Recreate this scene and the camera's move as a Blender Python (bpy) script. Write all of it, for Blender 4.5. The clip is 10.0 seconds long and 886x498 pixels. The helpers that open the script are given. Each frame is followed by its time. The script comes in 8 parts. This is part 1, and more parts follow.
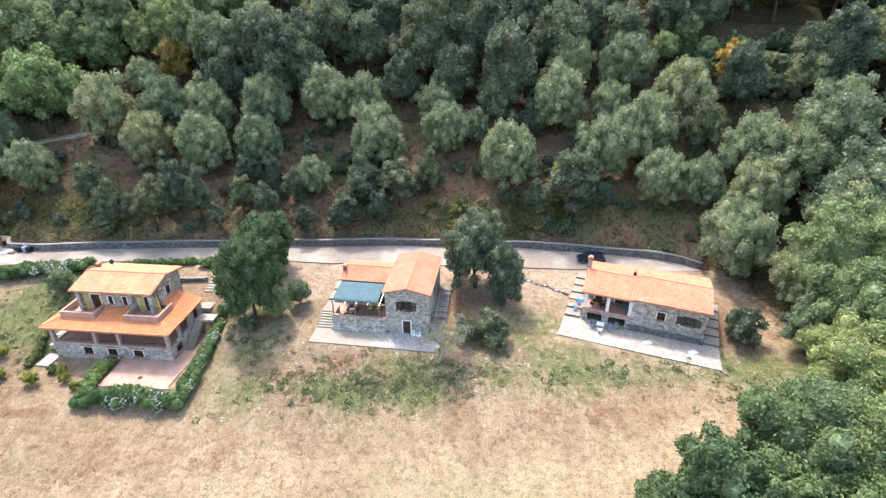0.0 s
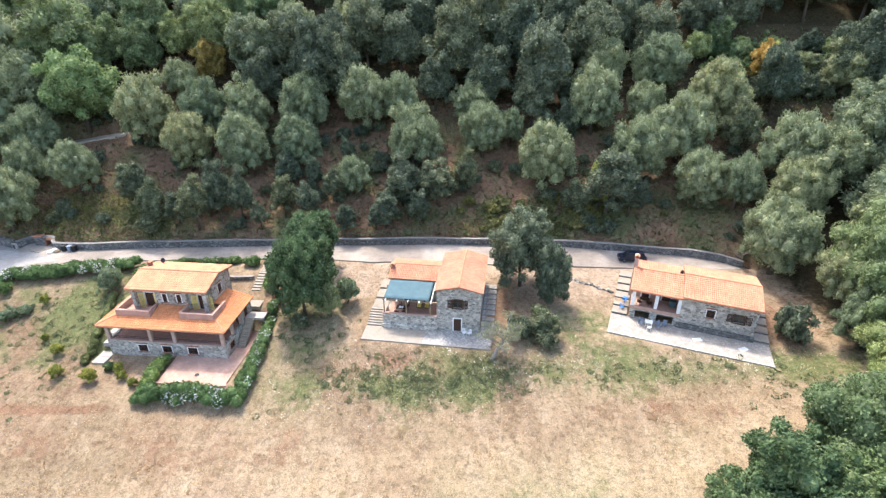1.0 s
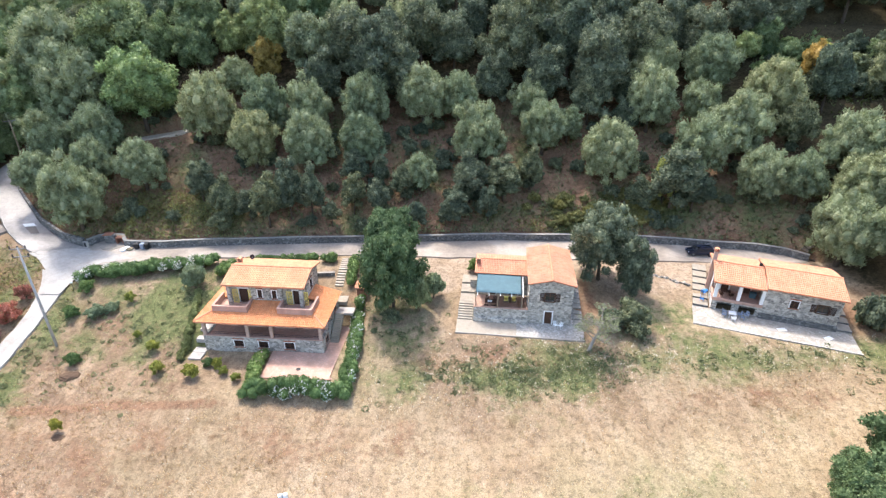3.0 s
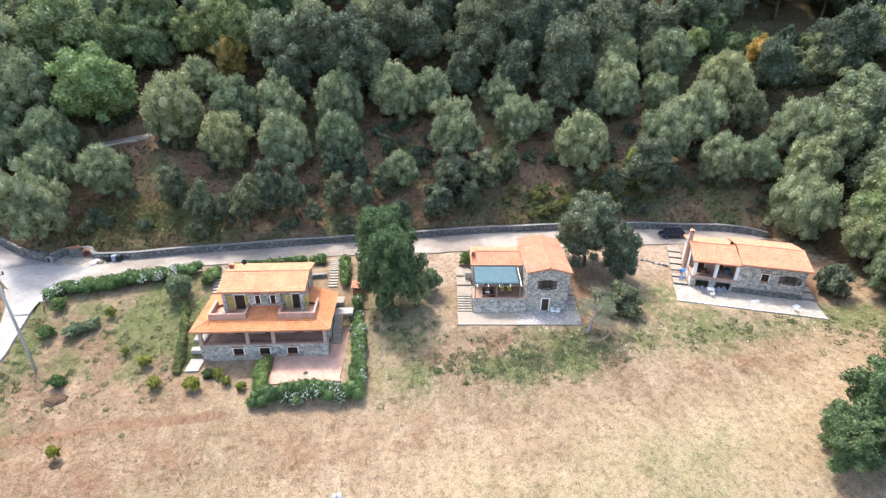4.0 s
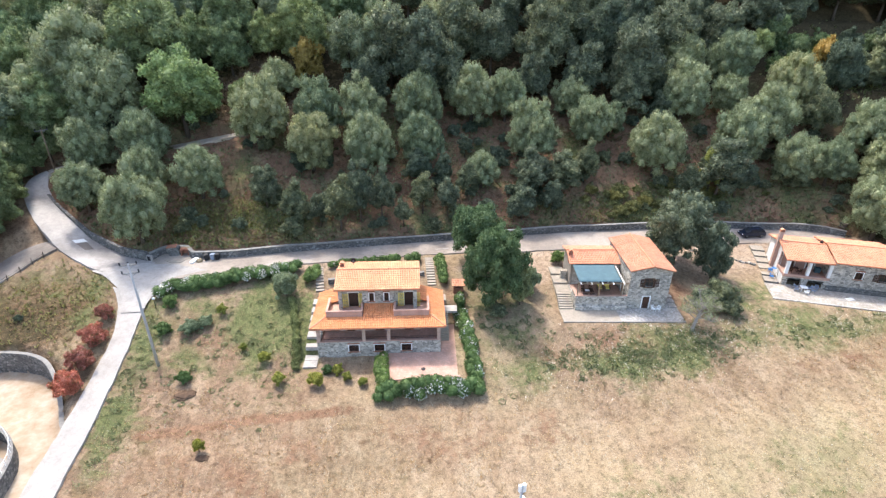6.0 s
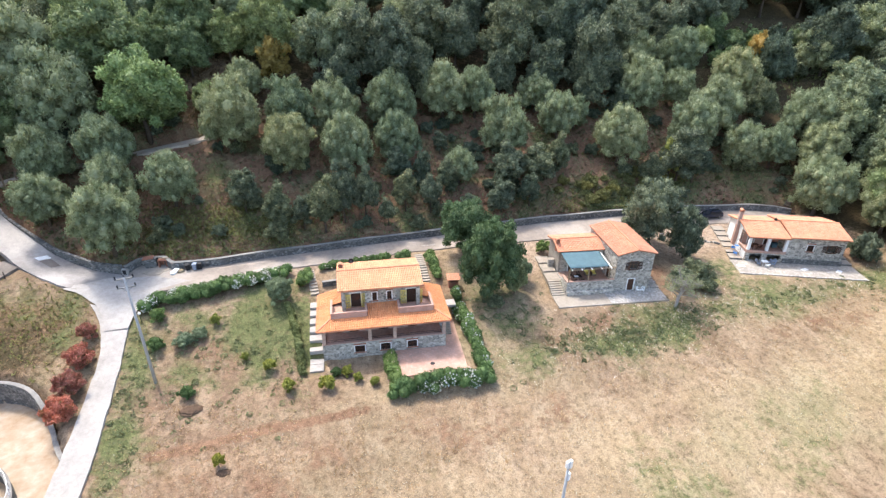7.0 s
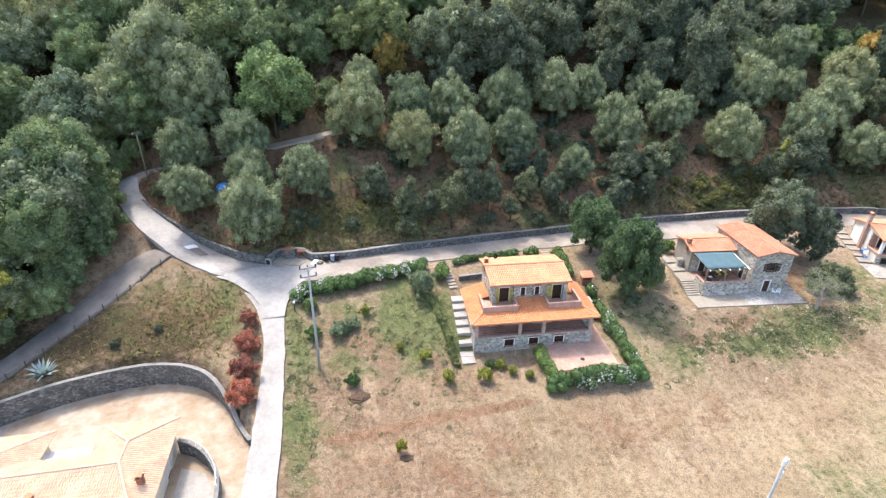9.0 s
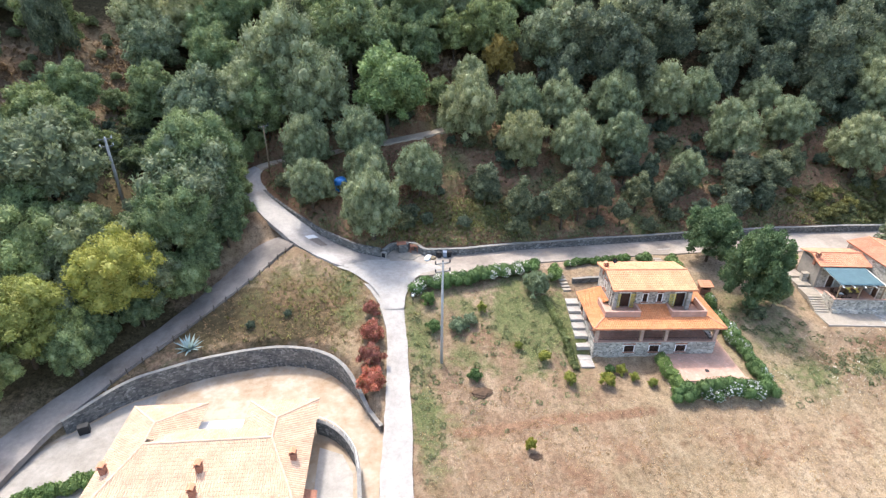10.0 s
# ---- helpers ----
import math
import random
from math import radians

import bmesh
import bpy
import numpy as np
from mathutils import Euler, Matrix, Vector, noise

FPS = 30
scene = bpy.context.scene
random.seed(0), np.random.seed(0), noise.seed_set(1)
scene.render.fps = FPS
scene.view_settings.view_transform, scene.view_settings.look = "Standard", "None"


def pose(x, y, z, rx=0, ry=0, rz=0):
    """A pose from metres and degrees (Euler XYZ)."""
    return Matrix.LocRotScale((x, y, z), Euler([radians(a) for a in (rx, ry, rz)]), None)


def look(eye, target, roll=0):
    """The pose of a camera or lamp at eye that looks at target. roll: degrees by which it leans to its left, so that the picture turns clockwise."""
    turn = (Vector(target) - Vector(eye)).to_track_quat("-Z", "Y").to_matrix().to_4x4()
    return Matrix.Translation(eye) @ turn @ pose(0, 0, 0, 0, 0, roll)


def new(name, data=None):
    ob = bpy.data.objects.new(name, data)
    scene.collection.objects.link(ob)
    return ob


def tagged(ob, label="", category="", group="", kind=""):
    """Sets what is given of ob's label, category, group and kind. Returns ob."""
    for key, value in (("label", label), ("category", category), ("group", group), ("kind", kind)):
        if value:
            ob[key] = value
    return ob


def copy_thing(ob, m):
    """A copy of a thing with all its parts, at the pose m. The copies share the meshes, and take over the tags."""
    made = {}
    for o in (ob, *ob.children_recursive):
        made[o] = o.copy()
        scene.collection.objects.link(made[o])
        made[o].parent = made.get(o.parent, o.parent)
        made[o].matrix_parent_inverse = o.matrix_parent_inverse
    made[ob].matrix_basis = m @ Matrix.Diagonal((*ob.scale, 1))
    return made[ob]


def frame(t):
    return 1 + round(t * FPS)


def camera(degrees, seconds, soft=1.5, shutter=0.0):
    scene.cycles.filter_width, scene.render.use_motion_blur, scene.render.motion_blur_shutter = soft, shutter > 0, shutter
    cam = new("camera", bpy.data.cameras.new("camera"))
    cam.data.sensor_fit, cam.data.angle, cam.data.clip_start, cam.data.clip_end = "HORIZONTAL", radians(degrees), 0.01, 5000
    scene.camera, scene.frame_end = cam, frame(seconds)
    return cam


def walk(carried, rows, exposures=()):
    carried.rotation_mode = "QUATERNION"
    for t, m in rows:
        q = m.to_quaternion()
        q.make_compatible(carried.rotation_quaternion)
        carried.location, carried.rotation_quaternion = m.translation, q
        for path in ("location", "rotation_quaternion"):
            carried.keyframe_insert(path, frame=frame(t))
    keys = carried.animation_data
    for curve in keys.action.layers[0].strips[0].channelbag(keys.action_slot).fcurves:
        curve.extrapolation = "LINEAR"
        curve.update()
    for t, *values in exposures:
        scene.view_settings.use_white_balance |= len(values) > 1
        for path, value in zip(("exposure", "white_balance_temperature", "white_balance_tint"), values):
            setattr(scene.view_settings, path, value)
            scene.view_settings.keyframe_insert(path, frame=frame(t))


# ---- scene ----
cam = camera(80.4, 10.0, soft=1.3)
PATH = [
    (0, (-0.539, -0.95, 39.888), (-0.522, 0.834, 38.985), 0.1),
    (0.5, (-3.819, -1.283, 39.939), (-3.803, 0.501, 39.037), 0.1),
    (1, (-7.168, -1.661, 39.992), (-7.155, 0.124, 39.09), 0.0),
    (1.5, (-10.574, -2.065, 40.056), (-10.564, -0.279, 39.157), 0.0),
    (2, (-14.061, -2.48, 40.126), (-14.051, -0.692, 39.23), -0.0),
    (2.5, (-17.608, -2.697, 40.102), (-17.6, -0.911, 39.2), 0.0),
    (2.7, (-19.106, -2.773, 40.085), (-19.095, -0.989, 39.181), 0.1),
    (3.8, (-27.898, -3.241, 39.993), (-27.618, -1.479, 39.089), 0.5),
    (4, (-29.486, -3.193, 39.977), (-29.199, -1.435, 39.068), 0.6),
    (4.5, (-33.348, -2.846, 39.937), (-33.06, -1.094, 39.016), 0.5),
    (5, (-37.068, -2.526, 40.021), (-36.779, -0.772, 39.104), 0.5),
    (5.5, (-40.653, -2.329, 40.201), (-40.364, -0.572, 39.29), 0.5),
    (6, (-44.364, -2.141, 40.319), (-44.078, -0.383, 39.409), 0.6),
    (6.2, (-45.985, -2.016, 40.33), (-45.697, -0.258, 39.421), 0.6),
    (7.3, (-55.555, -0.982, 40.328), (-54.978, 0.701, 39.415), 1.0),
    (7.5, (-57.216, -0.702, 40.324), (-56.636, 0.981, 39.412), 1.0),
    (8, (-61.217, 0.213, 40.3), (-60.631, 1.893, 39.387), 1.1),
    (8.5, (-65.401, 1.203, 40.316), (-64.828, 2.884, 39.397), 1.1),
    (9, (-69.926, 2.098, 40.401), (-69.489, 3.818, 39.478), 0.9),
    (9.5, (-74.753, 2.726, 40.514), (-74.461, 4.474, 39.591), 0.8),
    (10, (-79.603, 3.25, 40.577), (-79.356, 5.002, 39.65), 0.8),
]
walk(cam, [(t, look(eye, target, roll)) for t, eye, target, roll in PATH],
     exposures=((0, 1.55), (2.7, 1.52), (5, 1.43), (7.5, 1.35), (10, 1.38)))

# ---- world and sun ----
SUN_FROM = Vector((-0.22, 0.55, 1.0)).normalized()
world = bpy.data.worlds.new("sky")
scene.world = world
world.use_nodes = True
sky = world.node_tree.nodes.new("ShaderNodeTexSky")
sky.sky_type = "NISHITA"
sky.sun_disc = False
sky.sun_elevation = math.asin(SUN_FROM.z)
sky.sun_rotation = math.atan2(SUN_FROM.x, SUN_FROM.y)
sky.dust_density = 3.0
world.node_tree.nodes["Background"].inputs["Strength"].default_value = 0.21
world.node_tree.links.new(sky.outputs["Color"], world.node_tree.nodes["Background"].inputs["Color"])
sun = new("sun", bpy.data.lights.new("sun", "SUN"))
sun.data.energy, sun.data.angle, sun.data.color = 1.75, radians(6), (1.0, 0.97, 0.93)
sun.matrix_world = look(SUN_FROM * 200, (0, 0, 0))

# ---- materials ----
class Nodes:
    """A small builder for node materials."""

    def __init__(self, name, roughness=0.8, specular=0.3):
        self.mat = bpy.data.materials.new(name)
        self.mat.use_nodes = True
        self.tree = self.mat.node_tree
        self.bsdf = self.tree.nodes["Principled BSDF"]
        self.bsdf.inputs["Roughness"].default_value = roughness
        self.bsdf.inputs["Specular IOR Level"].default_value = specular
        self.coords = self.tree.nodes.new("ShaderNodeTexCoord").outputs["Object"]

    def put(self, socket, value):
        if isinstance(value, bpy.types.NodeSocket):
            self.tree.links.new(value, socket)
        elif isinstance(value, tuple) and len(value) == 3 and socket.type == "RGBA":
            socket.default_value = (*value, 1)
        else:
            socket.default_value = value

    def noise(self, scale, detail=4.0, rough=0.6, coords=None, stretch=None):
        n = self.tree.nodes.new("ShaderNodeTexNoise")
        n.inputs["Scale"].default_value, n.inputs["Detail"].default_value, n.inputs["Roughness"].default_value = scale, detail, rough
        self.put(n.inputs["Vector"], self.stretched(stretch) if stretch else (coords or self.coords))
        return n.outputs["Fac"]

    def stretched(self, scale):
        m = self.tree.nodes.new("ShaderNodeMapping")
        m.inputs["Scale"].default_value = scale
        self.put(m.inputs["Vector"], self.coords)
        return m.outputs["Vector"]

    def voronoi(self, scale, feature="F1", out="Distance", coords=None):
        n = self.tree.nodes.new("ShaderNodeTexVoronoi")
        n.feature = feature
        n.inputs["Scale"].default_value = scale
        self.put(n.inputs["Vector"], coords or self.coords)
        return n.outputs[out]

    def ramp(self, fac, *stops):
        n = self.tree.nodes.new("ShaderNodeValToRGB")
        while len(n.color_ramp.elements) < len(stops):
            n.color_ramp.elements.new(0.5)
        for e, (at, c) in zip(n.color_ramp.elements, stops):
            e.position, e.color = at, (c, c, c, 1) if isinstance(c, (int, float)) else (*c, 1)
        self.put(n.inputs["Fac"], fac)
        return n.outputs["Color"]

    def mix(self, fac, a, b, how="MIX"):
        n = self.tree.nodes.new("ShaderNodeMix")
        n.data_type, n.blend_type = "RGBA", how
        self.put(n.inputs["Factor"], fac)
        self.put(n.inputs["A"], a)
        self.put(n.inputs["B"], b)
        return n.outputs["Result"]

    def maths(self, how, a, b=0.0):
        n = self.tree.nodes.new("ShaderNodeMath")
        n.operation = how
        self.put(n.inputs[0], a)
        self.put(n.inputs[1], b)
        return n.outputs[0]

    def attribute(self, name):
        n = self.tree.nodes.new("ShaderNodeAttribute")
        n.attribute_name = name
        return n.outputs["Fac"]

    def island(self):
        return self.tree.nodes.new("ShaderNodeNewGeometry").outputs["Random Per Island"]

    def each(self):
        return self.tree.nodes.new("ShaderNodeObjectInfo").outputs["Random"]

    def bump(self, height, strength=0.4, distance=0.03):
        n = self.tree.nodes.new("ShaderNodeBump")
        n.inputs["Strength"].default_value, n.inputs["Distance"].default_value = strength, distance
        self.put(n.inputs["Height"], height)
        self.put(self.bsdf.inputs["Normal"], n.outputs["Normal"])

    def done(self, colour, **inputs):
        self.put(self.bsdf.inputs["Base Color"], colour)
        for name, value in inputs.items():
            self.put(self.bsdf.inputs[name], value)
        return self.mat


def stone_wall(name, stones, mortar, scale=3.2):
    n = Nodes(name, 0.9, 0.2)
    warp = n.tree.nodes.new("ShaderNodeVectorMath")
    warp.operation = "MULTIPLY_ADD"
    puff = n.tree.nodes.new("ShaderNodeTexNoise")
    puff.inputs["Scale"].default_value = 2.2
    n.put(puff.inputs["Vector"], n.coords)
    n.put(warp.inputs[0], puff.outputs["Color"])
    warp.inputs[1].default_value = (0.25, 0.25, 0.25)
    n.put(warp.inputs[2], n.stretched((1, 1, 1.5)))
    cell = n.voronoi(scale, "F1", "Color", warp.outputs[0])
    edge = n.voronoi(scale, "DISTANCE_TO_EDGE", "Distance", warp.outputs[0])
    grey = n.ramp(cell, (0.1, stones[0]), (0.4, stones[1]), (0.65, stones[2]), (0.9, stones[3]))
    grain = n.ramp(n.noise(14, 5), (0.3, 0.72), (0.7, 1.15))
    stain = n.ramp(n.noise(0.5, 4), (0.35, 0.8), (0.65, 1.1))
    joint = n.ramp(edge, (0.02, 1.0), (0.075, 0.0))
    colour = n.mix(joint, n.mix(1.0, grey, grain, "MULTIPLY"), mortar)
    colour = n.mix(1.0, colour, stain, "MULTIPLY")
    n.bump(n.mix(0.25, n.ramp(edge, (0.0, 0.0), (0.12, 1.0)), n.noise(20, 4)), 0.7, 0.05)
    return n.done(colour)


def roof_tile(name, low, mid, high):
    n = Nodes(name, 0.75, 0.3)
    base = n.ramp(n.island(), (0.0, low), (0.5, mid), (1.0, high))
    cloud = n.ramp(n.noise(0.7, 5), (0.3, 0.78), (0.7, 1.12))
    speck = n.ramp(n.noise(9, 4), (0.3, 0.85), (0.7, 1.1))
    colour = n.mix(1.0, n.mix(1.0, base, cloud, "MULTIPLY"), speck, "MULTIPLY")
    n.bump(n.noise(25, 3), 0.2, 0.01)
    return n.done(colour)


def plain(name, colour, roughness=0.7, vary=0.18, scale=3.0, metallic=0.0, specular=0.3, bump=0.15):
    n = Nodes(name, roughness, specular)
    n.bsdf.inputs["Metallic"].default_value = metallic
    big = n.ramp(n.noise(scale, 5), (0.3, 1 - vary), (0.7, 1 + vary * 0.6))
    small = n.ramp(n.noise(scale * 11, 3), (0.3, 1 - vary * 0.5), (0.7, 1 + vary * 0.4))
    if bump:
        n.bump(n.noise(scale * 9, 3), bump, 0.02)
    return n.done(n.mix(1.0, n.mix(1.0, colour, big, "MULTIPLY"), small, "MULTIPLY"))


def wood(name, dark, light, roughness=0.65):
    n = Nodes(name, roughness, 0.3)
    grain = n.noise(6, 5, 0.65, stretch=(1, 1, 9))
    n.bump(grain, 0.2, 0.01)
    return n.done(n.mix(n.ramp(n.noise(1.2, 3), (0.3, 0.0), (0.7, 0.5)), n.ramp(grain, (0.3, dark), (0.7, light)), dark))


def leaves(name, dark, mid, light, translucent=0.35, hue_scale=0.35, warm=(1.2, 1.12, 0.95)):
    n = Nodes(name, 0.6, 0.25)
    clump = n.mix(0.55, n.island(), n.ramp(n.noise(1.3, 2), (0.3, 0.0), (0.7, 1.0)))
    leaf = n.ramp(clump, (0.05, dark), (0.5, mid), (0.95, light))
    patch = n.ramp(n.noise(hue_scale, 3), (0.35, 0.8), (0.65, 1.18))
    tree = n.ramp(n.each(), (0.0, (0.68, 0.75, 0.76)), (0.5, (1, 1, 1)), (1.0, warm))
    colour = n.mix(1.0, n.mix(1.0, leaf, patch, "MULTIPLY"), tree, "MULTIPLY")
    see = n.tree.nodes.new("ShaderNodeBsdfTranslucent")
    both = n.tree.nodes.new("ShaderNodeMixShader")
    n.put(see.inputs["Color"], colour)
    both.inputs[0].default_value = translucent
    n.put(both.inputs[1], n.bsdf.outputs[0])
    n.put(both.inputs[2], see.outputs[0])
    n.put(n.tree.nodes["Material Output"].inputs["Surface"], both.outputs[0])
    return n.done(colour)


def ground_cover():
    n = Nodes("ground_cover", 0.95, 0.1)
    mid = n.noise(0.16, 6, 0.68)
    fine = n.noise(2.6, 6, 0.7)
    tuft = n.noise(1.2, 5, 0.75)
    streak = n.noise(0.35, 5, 0.7, stretch=(1.7, 0.6, 1.0))
    straw = n.ramp(streak, (0.28, (0.190, 0.130, 0.083)), (0.45, (0.270, 0.195, 0.128)), (0.6, (0.325, 0.245, 0.166)), (0.75, (0.385, 0.305, 0.216)))
    bare = n.ramp(tuft, (0.34, (0.115, 0.070, 0.044)), (0.5, (0.205, 0.137, 0.090)), (0.66, (0.300, 0.217, 0.150)))
    straw = n.mix(n.ramp(mid, (0.47, 0.0), (0.60, 0.8)), straw, bare)
    straw = n.mix(n.ramp(n.noise(0.055, 5, 0.62), (0.47, 0.0), (0.62, 0.5)), straw, n.ramp(tuft, (0.35, (0.165, 0.140, 0.075)), (0.65, (0.300, 0.262, 0.160))))
    straw = n.mix(n.maths("MULTIPLY", n.attribute("pale"), n.ramp(n.noise(0.12, 5, 0.65), (0.36, 0.25), (0.56, 1.0))), straw, n.ramp(streak, (0.3, (0.295, 0.222, 0.136)), (0.5, (0.365, 0.285, 0.183)), (0.7, (0.425, 0.345, 0.236))))
    straw = n.mix(n.maths("MULTIPLY", n.attribute("wash"), n.ramp(n.noise(0.2, 5, 0.65), (0.36, 0.15), (0.6, 0.75))), straw, n.ramp(streak, (0.3, (0.205, 0.195, 0.100)), (0.7, (0.320, 0.300, 0.180))))
    green = n.ramp(n.mix(0.5, tuft, fine), (0.32, (0.060, 0.078, 0.032)), (0.5, (0.130, 0.148, 0.062)), (0.68, (0.245, 0.232, 0.118)))
    soil = n.ramp(n.mix(0.5, mid, fine), (0.3, (0.130, 0.079, 0.050)), (0.5, (0.225, 0.138, 0.087)), (0.7, (0.335, 0.216, 0.140)))
    gravel = n.ramp(n.mix(0.3, n.noise(0.4, 5), fine), (0.35, (0.285, 0.213, 0.146)), (0.5, (0.360, 0.280, 0.202)), (0.65, (0.425, 0.345, 0.262)))
    litter = n.ramp(fine, (0.3, (0.045, 0.038, 0.020)), (0.7, (0.12, 0.095, 0.052)))
    edge = n.ramp(n.noise(0.9, 5, 0.7), (0.35, -0.0), (0.65, 1.0))

    def layer(under, over, attribute):
        a = n.attribute(attribute)
        fac = n.maths("SUBTRACT", n.maths("MULTIPLY", a, 2.0), n.maths("SUBTRACT", 1.0, edge))
        c = n.tree.nodes.new("ShaderNodeClamp")
        n.put(c.inputs["Value"], n.maths("MULTIPLY", fac, 1.2))
        return n.mix(c.outputs[0], under, over)

    colour = layer(layer(layer(layer(straw, green, "green"), soil, "soil"), litter, "litter"), gravel, "gravel")
    speck = n.mix(1.0, n.ramp(n.noise(1.5, 7, 0.78), (0.38, 0.62), (0.5, 1.0), (0.64, 1.16)), n.ramp(n.noise(6, 4, 0.75), (0.35, 0.80), (0.65, 1.12)), "MULTIPLY")
    n.bump(n.mix(0.5, fine, n.noise(9, 4)), 0.8, 0.12)
    earth = n.mix(1.0, n.mix(1.0, colour, speck, "MULTIPLY"), (0.90, 0.86, 0.83), "MULTIPLY")
    sand = n.ramp(n.mix(0.35, n.noise(0.22, 5, 0.6), n.noise(1.1, 5, 0.65)), (0.38, (0.300, 0.212, 0.136)), (0.5, (0.370, 0.288, 0.208)), (0.6, (0.440, 0.368, 0.288)))
    return n.done(n.mix(n.attribute("sand"), earth, sand))


def pavement_mat(name, light, dark, scale=0.6, worn=None):
    n = Nodes(name, 0.88, 0.2)
    base = n.ramp(n.noise(scale, 6, 0.65), (0.3, dark), (0.7, light))
    if worn:
        base = n.mix(n.ramp(n.noise(0.09, 5, 0.6), (0.46, 0.0), (0.6, 1.0)), base, worn)
    stain = n.ramp(n.noise(1.7, 5, 0.7), (0.3, 0.84), (0.6, 1.04))
    grain = n.ramp(n.noise(18, 3), (0.3, 0.88), (0.7, 1.1))
    n.bump(n.noise(20, 3), 0.3, 0.02)
    return n.done(n.mix(1.0, n.mix(1.0, base, grain, "MULTIPLY"), stain, "MULTIPLY"))


def setts(name, low, high, joint, scale=4.0):
    n = Nodes(name, 0.85, 0.25)
    cell = n.ramp(n.voronoi(scale, "F1", "Color"), (0.2, low), (0.8, high))
    gap = n.ramp(n.voronoi(scale, "DISTANCE_TO_EDGE"), (0.03, 1.0), (0.09, 0.0))
    n.bump(n.ramp(n.voronoi(scale, "DISTANCE_TO_EDGE"), (0.0, 0.0), (0.15, 1.0)), 0.5, 0.02)
    big = n.ramp(n.noise(0.6, 5), (0.3, 0.78), (0.7, 1.12))
    return n.done(n.mix(1.0, n.mix(gap, cell, joint), big, "MULTIPLY"))


